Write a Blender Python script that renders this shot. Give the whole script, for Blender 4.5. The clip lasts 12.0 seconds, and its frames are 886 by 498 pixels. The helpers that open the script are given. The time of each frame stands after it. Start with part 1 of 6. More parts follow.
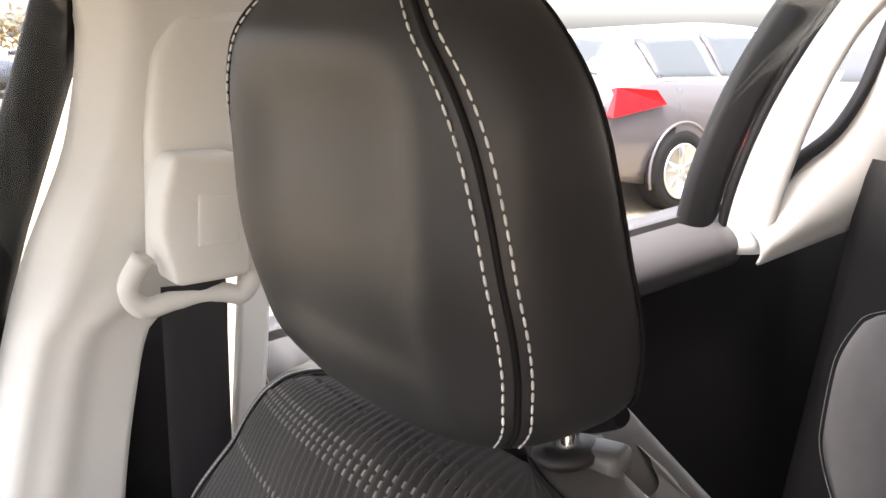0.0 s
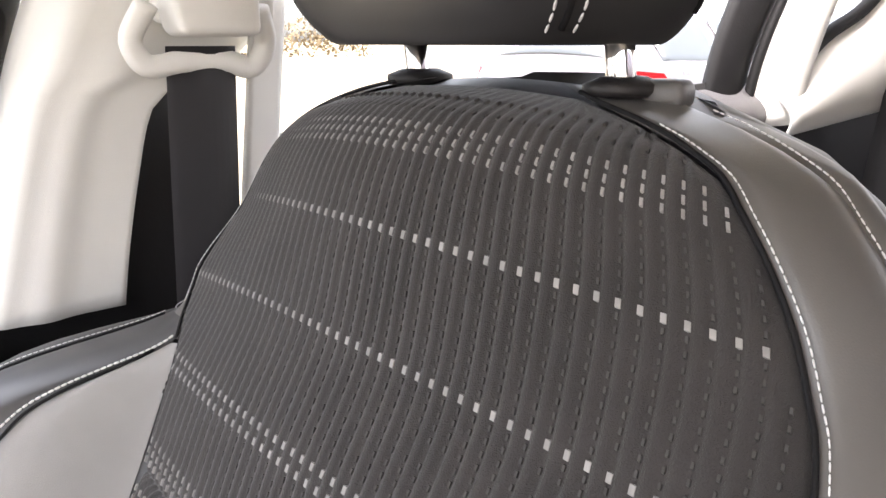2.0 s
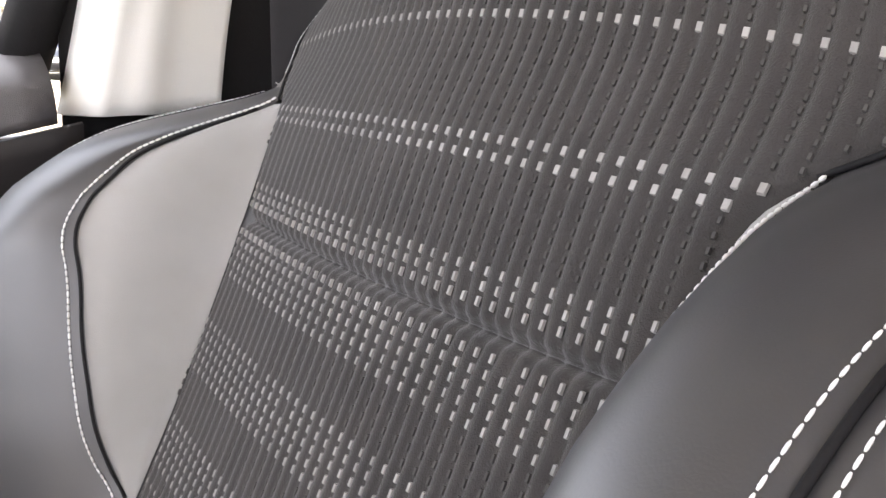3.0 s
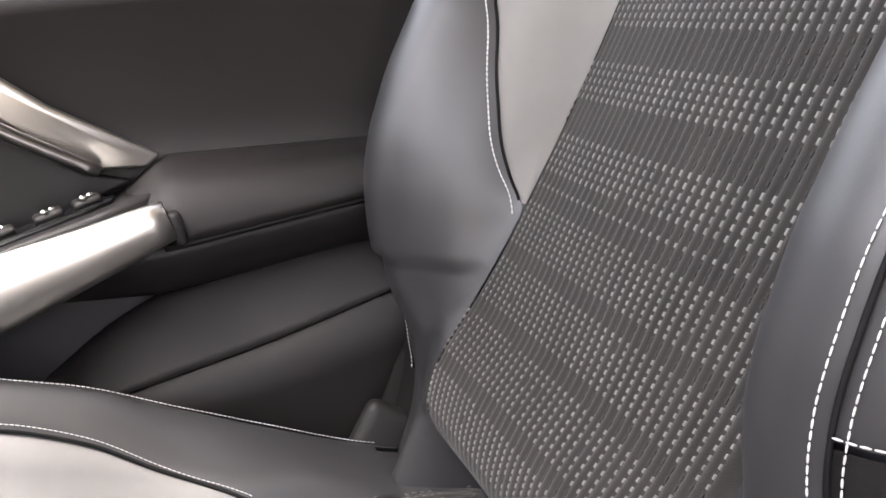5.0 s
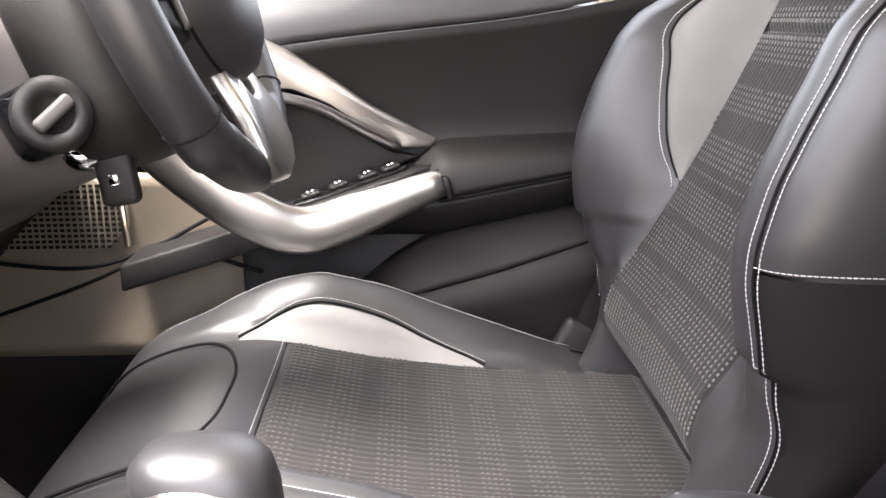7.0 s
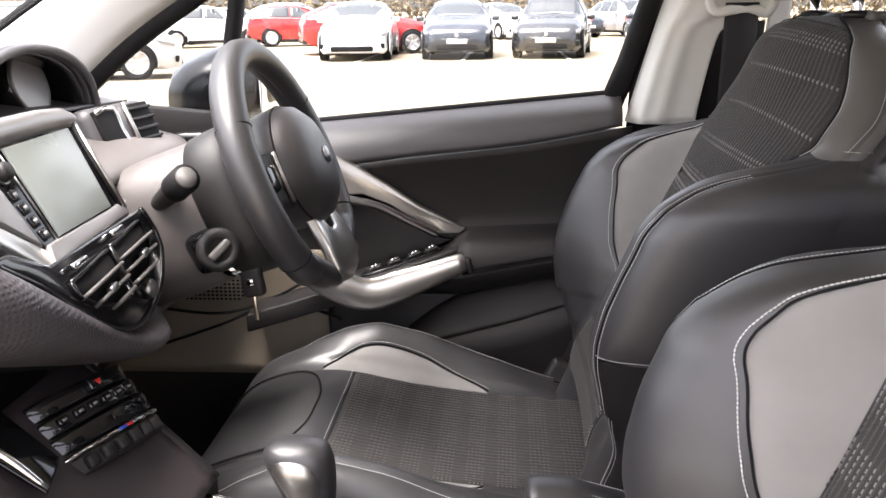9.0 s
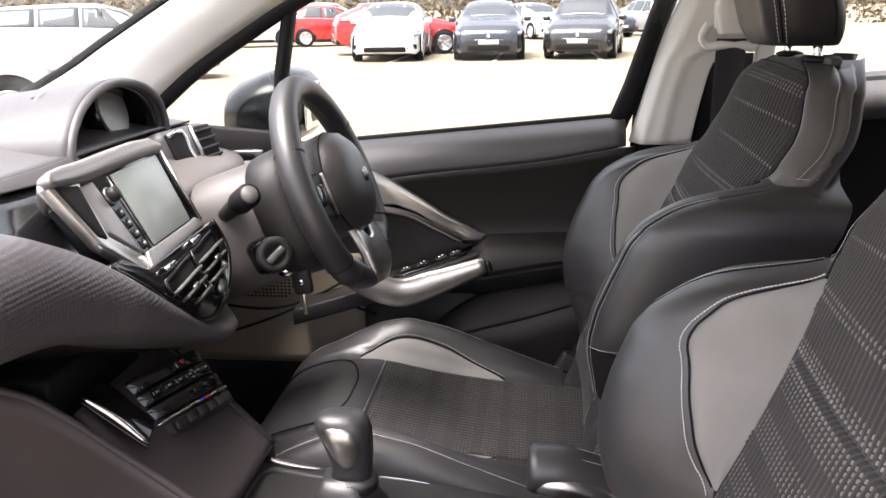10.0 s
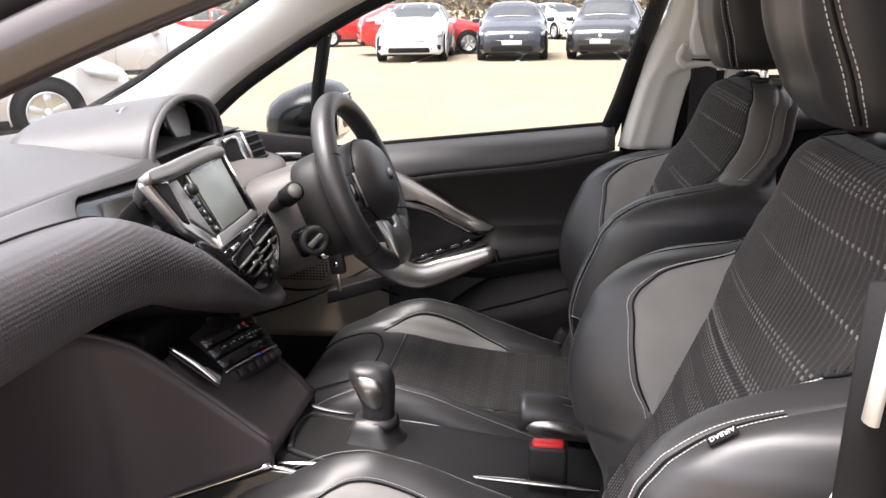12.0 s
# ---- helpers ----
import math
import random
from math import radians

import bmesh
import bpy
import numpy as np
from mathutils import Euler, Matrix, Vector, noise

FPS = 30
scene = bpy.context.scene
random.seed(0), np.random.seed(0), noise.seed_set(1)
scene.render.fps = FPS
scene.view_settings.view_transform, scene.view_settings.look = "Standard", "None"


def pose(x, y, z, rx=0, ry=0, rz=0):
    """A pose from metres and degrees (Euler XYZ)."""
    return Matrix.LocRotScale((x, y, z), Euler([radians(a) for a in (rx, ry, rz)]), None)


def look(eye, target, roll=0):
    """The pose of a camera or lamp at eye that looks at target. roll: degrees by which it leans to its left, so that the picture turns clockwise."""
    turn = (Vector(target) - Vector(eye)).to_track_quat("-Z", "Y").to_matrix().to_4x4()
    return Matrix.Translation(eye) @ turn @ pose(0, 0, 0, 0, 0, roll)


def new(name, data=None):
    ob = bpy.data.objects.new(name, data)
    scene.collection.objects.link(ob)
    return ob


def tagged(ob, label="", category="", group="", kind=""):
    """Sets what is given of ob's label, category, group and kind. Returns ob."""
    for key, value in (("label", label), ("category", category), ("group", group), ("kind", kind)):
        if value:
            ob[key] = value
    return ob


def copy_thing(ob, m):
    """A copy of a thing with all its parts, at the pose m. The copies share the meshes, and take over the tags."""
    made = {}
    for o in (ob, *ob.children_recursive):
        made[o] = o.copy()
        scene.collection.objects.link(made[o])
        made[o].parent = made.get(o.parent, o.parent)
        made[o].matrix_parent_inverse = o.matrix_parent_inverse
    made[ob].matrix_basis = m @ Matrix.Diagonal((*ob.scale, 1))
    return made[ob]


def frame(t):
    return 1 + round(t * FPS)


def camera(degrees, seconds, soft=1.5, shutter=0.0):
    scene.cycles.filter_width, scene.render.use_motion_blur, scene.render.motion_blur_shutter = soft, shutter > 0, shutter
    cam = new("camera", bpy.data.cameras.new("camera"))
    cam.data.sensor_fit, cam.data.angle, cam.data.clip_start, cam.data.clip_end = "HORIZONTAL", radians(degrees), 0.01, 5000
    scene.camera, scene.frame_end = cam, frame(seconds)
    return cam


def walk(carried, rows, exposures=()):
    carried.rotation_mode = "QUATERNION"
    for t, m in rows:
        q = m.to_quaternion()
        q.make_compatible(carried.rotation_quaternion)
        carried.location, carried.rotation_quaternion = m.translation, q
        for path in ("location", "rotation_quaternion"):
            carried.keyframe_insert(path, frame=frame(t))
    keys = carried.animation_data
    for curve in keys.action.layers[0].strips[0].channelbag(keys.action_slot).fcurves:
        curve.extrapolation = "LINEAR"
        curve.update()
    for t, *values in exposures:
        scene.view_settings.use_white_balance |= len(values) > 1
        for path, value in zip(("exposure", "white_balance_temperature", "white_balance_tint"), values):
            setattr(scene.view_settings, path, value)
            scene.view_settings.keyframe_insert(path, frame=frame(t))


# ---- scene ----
cam = camera(53.0, 12.0)
PATH = [
    (0, (0.318, 0.05, 1.374), (1.498, 1.595, 0.906), -0.1),
    (0.5, (0.32, 0.057, 1.353), (1.511, 1.595, 0.887), -0.1),
    (1, (0.318, 0.058, 1.319), (1.515, 1.592, 0.857), -0.1),
    (1.5, (0.319, 0.062, 1.272), (1.513, 1.6, 0.814), -0.1),
    (2, (0.31, 0.064, 1.209), (1.486, 1.615, 0.753), -0.1),
    (2.5, (0.304, 0.064, 1.139), (1.432, 1.649, 0.674), -0.2),
    (2.8, (0.285, 0.062, 1.106), (1.396, 1.658, 0.637), -0.2),
    (3, (0.273, 0.063, 1.082), (1.352, 1.678, 0.604), -0.2),
    (3.2, (0.265, 0.06, 1.057), (1.295, 1.705, 0.573), -0.2),
    (3.5, (0.251, 0.057, 1.021), (1.218, 1.744, 0.55), -0.2),
    (3.7, (0.238, 0.051, 1.003), (1.153, 1.769, 0.544), -0.2),
    (5.3, (0.129, -0.061, 0.964), (0.649, 1.8, 0.449), -0.0),
    (5.5, (0.119, -0.081, 0.963), (0.606, 1.796, 0.475), 0.0),
    (6, (0.102, -0.151, 0.971), (0.467, 1.751, 0.473), -0.1),
    (6.5, (0.097, -0.246, 0.987), (0.311, 1.677, 0.483), -0.1),
    (7, (0.109, -0.336, 1.0), (0.182, 1.596, 0.488), -0.2),
    (8.8, (0.2, -0.68, 1.189), (0.076, 1.248, 0.672), -1.0),
    (9, (0.209, -0.714, 1.201), (0.065, 1.212, 0.682), -0.8),
    (9.5, (0.227, -0.806, 1.227), (0.039, 1.116, 0.707), -0.8),
    (10, (0.236, -0.888, 1.259), (0.023, 1.031, 0.738), -0.9),
    (10.5, (0.242, -0.942, 1.28), (0.014, 0.975, 0.756), -0.9),
    (11, (0.254, -1.007, 1.291), (0.013, 0.909, 0.77), -0.9),
    (11.5, (0.268, -1.073, 1.298), (0.016, 0.842, 0.776), -0.9),
    (12, (0.283, -1.129, 1.305), (0.018, 0.783, 0.783), -1.0),
]
walk(cam, [(t, look(eye, target, roll)) for t, eye, target, roll in PATH],
     exposures=[(0, 3.1), (0.5, 3.05), (1, 3.0), (1.5, 3.15), (2, 3.45), (2.5, 3.6), (3.5, 3.6), (5.5, 3.6), (7, 3.7), (9, 2.68), (10, 2.32), (12, 2.0)])

import functools

# ---- light ----
world = bpy.data.worlds.new("sky")
scene.world = world
world.use_nodes = True
wn = world.node_tree.nodes
sky = wn.new("ShaderNodeTexSky")
sky.sky_type = "NISHITA"
sky.sun_disc = False
sky.sun_elevation = radians(72)
sky.sun_rotation = radians(233)
sky.air_density, sky.dust_density, sky.ozone_density = 1.0, 4.0, 1.0
wn["Background"].inputs["Strength"].default_value = 0.15
haze = wn.new("ShaderNodeHueSaturation")
haze.inputs["Saturation"].default_value = 0.35
world.node_tree.links.new(sky.outputs["Color"], haze.inputs["Color"])
tint = wn.new("ShaderNodeMix")
tint.data_type, tint.blend_type = "RGBA", "MULTIPLY"
tint.inputs["Factor"].default_value = 1.0
tint.inputs[7].default_value = (1.06, 0.985, 1.0, 1)
world.node_tree.links.new(haze.outputs["Color"], tint.inputs[6])
world.node_tree.links.new(tint.outputs[2], wn["Background"].inputs["Color"])
sun = new("sun", bpy.data.lights.new("sun", "SUN"))
sun.data.energy = 2.2
sun.data.angle = radians(40)
sun.data.color = (1.0, 0.935, 0.91)
sun.matrix_world = look((0, 0, 0), (0.24, 0.18, -0.95))


# ---- materials ----
def material(name, color, rough=0.5, metal=0.0, spec=0.5, bump=0.0, scale=200.0, vary=0.12, vscale=6.0, kind="noise",
             coat=0.0, detail=4.0, rough_vary=0.08, sheen=0.0):
    m = bpy.data.materials.new(name)
    m.use_nodes = True
    nt = m.node_tree
    b = nt.nodes["Principled BSDF"]
    b.inputs["Roughness"].default_value = rough
    b.inputs["Metallic"].default_value = metal
    b.inputs["Specular IOR Level"].default_value = spec
    b.inputs["Coat Weight"].default_value = coat
    b.inputs["Sheen Weight"].default_value = sheen
    co = nt.nodes.new("ShaderNodeTexCoord")
    n1 = nt.nodes.new("ShaderNodeTexNoise")
    n1.inputs["Scale"].default_value = vscale
    n1.inputs["Detail"].default_value = detail
    nt.links.new(co.outputs["Object"], n1.inputs["Vector"])
    ramp = nt.nodes.new("ShaderNodeMapRange")
    ramp.inputs["From Min"].default_value, ramp.inputs["From Max"].default_value = 0.3, 0.7
    ramp.inputs["To Min"].default_value, ramp.inputs["To Max"].default_value = 1 - vary, 1 + vary
    nt.links.new(n1.outputs["Fac"], ramp.inputs["Value"])
    mix = nt.nodes.new("ShaderNodeMix")
    mix.data_type, mix.blend_type = "RGBA", "MULTIPLY"
    mix.inputs["Factor"].default_value = 1.0
    mix.inputs[6].default_value = (*color, 1)
    nt.links.new(ramp.outputs["Result"], mix.inputs[7])
    nt.links.new(mix.outputs[2], b.inputs["Base Color"])
    rr = nt.nodes.new("ShaderNodeMapRange")
    rr.inputs["To Min"].default_value, rr.inputs["To Max"].default_value = max(0.0, rough - rough_vary), min(1.0, rough + rough_vary)
    nt.links.new(n1.outputs["Fac"], rr.inputs["Value"])
    nt.links.new(rr.outputs["Result"], b.inputs["Roughness"])
    if bump:
        if kind == "grain":
            n2 = nt.nodes.new("ShaderNodeTexVoronoi")
            n2.feature = "DISTANCE_TO_EDGE"
            n2.inputs["Scale"].default_value = scale
            out = n2.outputs["Distance"]
        elif kind == "weave":
            n2 = nt.nodes.new("ShaderNodeTexWave")
            n2.inputs["Scale"].default_value = scale
            n2.inputs["Distortion"].default_value = 1.5
            out = n2.outputs["Fac"]
        elif kind == "carbon":
            waves = []
            for axis in ("Y", "Z"):
                n2 = nt.nodes.new("ShaderNodeTexWave")
                n2.bands_direction = axis
                n2.inputs["Scale"].default_value = scale
                nt.links.new(co.outputs["Object"], n2.inputs["Vector"])
                waves.append(n2)
            mul = nt.nodes.new("ShaderNodeMath")
            mul.operation = "MULTIPLY"
            nt.links.new(waves[0].outputs["Fac"], mul.inputs[0])
            nt.links.new(waves[1].outputs["Fac"], mul.inputs[1])
            out = mul.outputs[0]
        else:
            n2 = nt.nodes.new("ShaderNodeTexNoise")
            n2.inputs["Scale"].default_value = scale
            out = n2.outputs["Fac"]
        nt.links.new(co.outputs["Object"], n2.inputs["Vector"])
        bp = nt.nodes.new("ShaderNodeBump")
        bp.inputs["Strength"].default_value = bump
        bp.inputs["Distance"].default_value = 0.0005 if kind == "carbon" else 0.001
        nt.links.new(out, bp.inputs["Height"])
        nt.links.new(bp.outputs["Normal"], b.inputs["Normal"])
    return m


def glass_material(name, tint, gloss=0.04):
    m = bpy.data.materials.new(name)
    m.use_nodes = True
    nt = m.node_tree
    nt.nodes.remove(nt.nodes["Principled BSDF"])
    tr = nt.nodes.new("ShaderNodeBsdfTransparent")
    tr.inputs["Color"].default_value = (*tint, 1)
    gl = nt.nodes.new("ShaderNodeBsdfGlossy")
    gl.inputs["Roughness"].default_value = 0.02
    mx = nt.nodes.new("ShaderNodeMixShader")
    mx.inputs["Fac"].default_value = gloss
    nt.links.new(tr.outputs["BSDF"], mx.inputs[1])
    nt.links.new(gl.outputs["BSDF"], mx.inputs[2])
    nt.links.new(mx.outputs["Shader"], nt.nodes["Material Output"].inputs["Surface"])
    return m


LEATHER = material("black_leather", (0.032, 0.031, 0.033), 0.43, spec=0.88, bump=0.035, scale=900, kind="grain", vary=0.1, vscale=9)
# Seat leather darkened for the head restraints, in place of dimmer light on them.
DIMLEATHER = material("dimmed_head_leather", (0.0235, 0.023, 0.0235), 0.46, spec=0.5, bump=0.035, scale=900, kind="grain", vary=0.1, vscale=9)
LEATHER2 = material("grey_leather", (0.105, 0.099, 0.092), 0.40, spec=0.7, bump=0.08, scale=900, kind="grain", vary=0.08, vscale=9)
FABRIC = material("ribbed_fabric", (0.034, 0.031, 0.0295), 0.85, spec=0.2, bump=0.5, scale=1800, vary=0.2, vscale=25, sheen=0.2)
FABRIC_DASH = material("pale_thread", (0.27, 0.26, 0.248), 0.7, spec=0.3, vary=0.25, vscale=60)
FABRIC_DIM = material("dim_thread", (0.13, 0.124, 0.118), 0.75, spec=0.3, vary=0.25, vscale=60)
# Seat leather darkened, the rear cabin's dimness put into the colour.
SHADEBENCH = material("shaded_rear_leather", (0.013, 0.0125, 0.013), 0.5, spec=0.4, bump=0.06, scale=900, kind="grain", vary=0.12, vscale=9)
FABRIC_GREY = material("grey_thread", (0.055, 0.051, 0.049), 0.8, spec=0.3, vary=0.25, vscale=60)
SUEDE = material("grey_suede", (0.295, 0.285, 0.274), 0.9, spec=0.15, bump=0.35, scale=2500, vary=0.1, vscale=14, sheen=0.2)
# Seat suede at two thirds of its colour, dimmed for the cabin's back.
SHADESUEDE = material("shaded_rear_suede", (0.185, 0.178, 0.176), 0.9, spec=0.15, bump=0.35, scale=2500, vary=0.1, vscale=14, sheen=0.1)
THREAD = material("white_thread", (0.7, 0.7, 0.69), 0.6, spec=0.3, vary=0.1, vscale=80)
CREAM = material("cream_trim", (0.74, 0.73, 0.69), 0.62, spec=0.3, bump=0.15, scale=1400, vary=0.05, vscale=5)
PLASTIC = material("black_plastic", (0.016, 0.0145, 0.0145), 0.5, spec=0.45, bump=0.3, scale=1100, kind="grain", vary=0.15, vscale=8)
GREYPLASTIC = material("grey_plastic", (0.10, 0.095, 0.09), 0.45, spec=0.45, bump=0.2, scale=900, vary=0.1)
KNEE = material("knee_plastic", (0.051, 0.041, 0.043), 0.5, spec=0.45, bump=0.3, scale=1100, kind="grain", vary=0.10, vscale=5)
# Black plastic darkened to hold the weak light on the rear door.
SHADETRIM = material("shaded_rear_plastic", (0.007, 0.0065, 0.0065), 0.55, spec=0.25, bump=0.3, scale=1100, kind="grain", vary=0.15)
DOOR = material("door_plastic", (0.021, 0.0185, 0.0185), 0.50, spec=0.32, bump=0.3, scale=1100, kind="grain", vary=0.12, vscale=7)
DASHTOP = material("dash_plastic", (0.07, 0.066, 0.069), 0.42, spec=0.65, bump=0.3, scale=1000, kind="grain", vary=0.1, vscale=6)
CARBON = material("embossed_dash", (0.060, 0.054, 0.059), 0.38, spec=0.7, bump=1.0, scale=66, kind="carbon", vary=0.1, vscale=6)
TAUPE = material("taupe_plastic", (0.095, 0.085, 0.081), 0.45, spec=0.5, bump=0.3, scale=1000, kind="grain", vary=0.08, vscale=6)
SILVER = material("satin_silver", (0.66, 0.64, 0.61), 0.31, metal=1.0, bump=0.05, scale=500, vary=0.06, vscale=9)
CHROME = material("chrome", (0.8, 0.8, 0.8), 0.08, metal=1.0, vary=0.04, vscale=9, rough_vary=0.03)
GLOSS = material("gloss_black", (0.008, 0.008, 0.009), 0.09, spec=0.6, vary=0.2, vscale=10, rough_vary=0.04)
RUBBER = material("black_rubber", (0.008, 0.0075, 0.008), 0.7, spec=0.2, bump=0.2, scale=300, vary=0.2)
CARPET = material("black_carpet", (0.008, 0.008, 0.008), 0.95, spec=0.1, bump=1.0, scale=700, vary=0.3, vscale=40)
BELT = material("belt_webbing", (0.02, 0.018, 0.02), 0.55, spec=0.4, bump=0.6, scale=700, kind="weave", vary=0.12, vscale=14)
SIDECLOTH = material("black_side_cloth", (0.010, 0.009, 0.009), 0.8, spec=0.2, bump=0.3, scale=1500, vary=0.15, vscale=20)
MIRRORCASE = material("mirror_case", (0.006, 0.0065, 0.008), 0.22, spec=0.25, vary=0.1)
RED = material("red_plastic", (0.65, 0.02, 0.02), 0.35, vary=0.08, vscale=20)
# The sky's reflection on the unlit display, put into its base colour.
SKYSCREEN = material("display_sky_glass", (0.20, 0.22, 0.205), 0.28, spec=0.6, vary=0.05, vscale=4)
# Door plastic coloured pale and warm, to carry the light falling on it.
WARMLIT = material("warm_lit_lining", (0.25, 0.21, 0.16), 0.45, bump=0.3, scale=500, vary=0.15, vscale=6)
WHITE = material("white_mark", (0.8, 0.8, 0.8), 0.5, vary=0.03)
GREYMARK = material("grey_mark", (0.3, 0.3, 0.3), 0.5, vary=0.03)
GLASS = glass_material("clear_glass", (0.96, 0.98, 0.97))
# Tint made up for the unseen left rear window, to dim the rear cabin.
DARKGLASS = glass_material("light_cutting_glass", (0.42, 0.40, 0.42))
MIRROR = material("mirror_glass", (0.85, 0.87, 0.88), 0.02, metal=1.0, vary=0.01, rough_vary=0.01)


# ---- tools ----
def finish(name, me, mat, parent=None, label="", smooth=True):
    if smooth:
        me.polygons.foreach_set("use_smooth", [True] * len(me.polygons))
    me.materials.append(mat)
    ob = new(name, me)
    if parent:
        ob.parent = parent
    if label:
        ob["label"] = label
    return ob


def part(name, bm, mat, parent=None, label="", smooth=True, sharp=None):
    """One mesh object made of bm, under its thing."""
    me = bpy.data.meshes.new(name)
    if sharp is not None:
        for e in bm.edges:
            e.smooth = len(e.link_faces) == 2 and e.calc_face_angle(0) < radians(sharp)
    bm.to_mesh(me)
    bm.free()
    return finish(name, me, mat, parent, label, smooth)


def part_data(name, verts, faces, mat, parent=None, label="", smooth=True):
    me = bpy.data.meshes.new(name)
    me.from_pydata([tuple(v) for v in verts], [], faces)
    me.update()
    return finish(name, me, mat, parent, label, smooth)


def thing(name, label, category, at=(0, 0, 0), group="", kind=""):
    ob = new(name)
    ob.location = at
    ob.empty_display_size = 0.05
    return tagged(ob, label, category, group, kind)


def curve1(*pairs):
    """A smooth function through pairs (x, y), without overshoot."""
    xs = np.array([p[0] for p in pairs], float)
    ys = np.array([p[1] for p in pairs], float)
    h = np.diff(xs)
    d = np.diff(ys) / h
    m = np.zeros(len(xs))
    m[0], m[-1] = d[0], d[-1]
    for i in range(1, len(xs) - 1):
        if d[i - 1] * d[i] > 0:
            m[i] = 2 * d[i - 1] * d[i] / (d[i - 1] + d[i])

    @functools.lru_cache(maxsize=None)
    def f(x):
        x = min(max(x, xs[0]), xs[-1])
        i = min(int(np.searchsorted(xs, x, side="right")) - 1, len(h) - 1)
        t = (x - xs[i]) / h[i]
        return float((2 * t**3 - 3 * t**2 + 1) * ys[i] + (t**3 - 2 * t**2 + t) * h[i] * m[i]
                     + (-2 * t**3 + 3 * t**2) * ys[i + 1] + (t**3 - t**2) * h[i] * m[i + 1])
    return f


def spline(points, n):
    """n points along a smooth line through points."""
    P = [Vector(p) for p in points]
    P = [P[0] * 2 - P[1]] + P + [P[-1] * 2 - P[-2]]
    out = []
    m = len(P) - 3
    for k in range(n):
        s = k / (n - 1) * m
        i = min(int(s), m - 1)
        t = s - i
        a, b, c, d = P[i:i + 4]
        out.append(0.5 * (2 * b + (c - a) * t + (2 * a - 5 * b + 4 * c - d) * t * t + (3 * b - a - 3 * c + d) * t**3))
    return out


def grid(fn, us, vs, closed=False):
    """Vertices and faces of the sheet fn(u, v)."""
    verts = [fn(u, v) for u in us for v in vs]
    n = len(vs)
    faces = []
    for i in range(len(us) - 1):
        for j in range(n - 1):
            a = i * n + j
            faces.append((a, a + 1, a + n + 1, a + n))
        if closed:
            a = i * n + n - 1
            faces.append((a, i * n, i * n + n, a + n))
    return verts, faces


def lins(a, b, n):
    return [a + (b - a) * i / (n - 1) for i in range(n)]


def box(size, at=(0, 0, 0), bevel=0.0, seg=2, turn=(0, 0, 0), bm=None):
    b = bm or bmesh.new()
    made = bmesh.ops.create_cube(b, size=1.0, matrix=Matrix.Identity(4))["verts"]
    for v in made:
        v.co = Vector((v.co.x * size[0], v.co.y * size[1], v.co.z * size[2]))
    if bevel:
        edges = list({e for v in made for e in v.link_edges})
        r = bmesh.ops.bevel(b, geom=edges, offset=bevel, segments=seg, affect="EDGES", profile=0.5)
        made = list({v for f in r["faces"] for v in f.verts} | {v for v in made if v.is_valid})
    m = pose(*at, *turn)
    for v in made:
        v.co = m @ v.co
    return b


def tube(points, radius, n=10, bm=None, flat=1.0, caps=True):
    """A round bar along points; radius: a number or a function of 0..1."""
    b = bm or bmesh.new()
    pts = [Vector(p) for p in points]
    rings = []
    up = Vector((0.0123, 0.0317, 1)).normalized()
    for i, p in enumerate(pts):
        d = (pts[min(i + 1, len(pts) - 1)] - pts[max(i - 1, 0)]).normalized()
        if abs(d.dot(up)) > 0.98:
            up = Vector((1, 0.01, 0.02)).normalized()
        s = d.cross(up).normalized()
        u = s.cross(d).normalized()
        up = u
        r = radius(i / (len(pts) - 1)) if callable(radius) else radius
        rings.append([b.verts.new(p + (s * math.cos(a) * r + u * math.sin(a) * r * flat)) for a in (2 * math.pi * k / n for k in range(n))])
    for a, c in zip(rings, rings[1:]):
        for k in range(n):
            b.faces.new((a[k], a[(k + 1) % n], c[(k + 1) % n], c[k]))
    if caps:
        b.faces.new(list(reversed(rings[0])))
        b.faces.new(rings[-1])
    return b


def loft(rings, bm=None, caps=True, closed=True):
    b = bm or bmesh.new()
    R = [[b.verts.new(p) for p in r] for r in rings]
    n = len(R[0])
    for a, c in zip(R, R[1:]):
        for k in range(n if closed else n - 1):
            b.faces.new((a[k], a[(k + 1) % n], c[(k + 1) % n], c[k]))
    if caps:
        b.faces.new(list(reversed(R[0])))
        b.faces.new(R[-1])
    return b


def extrude_outline(points, thickness, axis, bevel=0.0, seg=2):
    """A flat slab: an outline of 3D points pushed by thickness along axis."""
    b = bmesh.new()
    ax = Vector(axis).normalized() * thickness
    f = b.faces.new([b.verts.new(p) for p in points])
    r = bmesh.ops.extrude_face_region(b, geom=[f])
    for v in r["geom"]:
        if isinstance(v, bmesh.types.BMVert):
            v.co += ax
    bmesh.ops.recalc_face_normals(b, faces=b.faces)
    if bevel:
        bmesh.ops.bevel(b, geom=list(b.edges), offset=bevel, segments=seg, affect="EDGES", profile=0.5, clamp_overlap=True)
    return b


def lathe(profile, n=24, axis="z", bm=None, at=Matrix.Identity(4)):
    """A turned body: profile of (radius, height)."""
    rings = []
    for r, h in profile:
        rings.append([at @ Vector((r * math.cos(2 * math.pi * k / n), r * math.sin(2 * math.pi * k / n), h)) for k in range(n)])
    return loft(rings, bm)


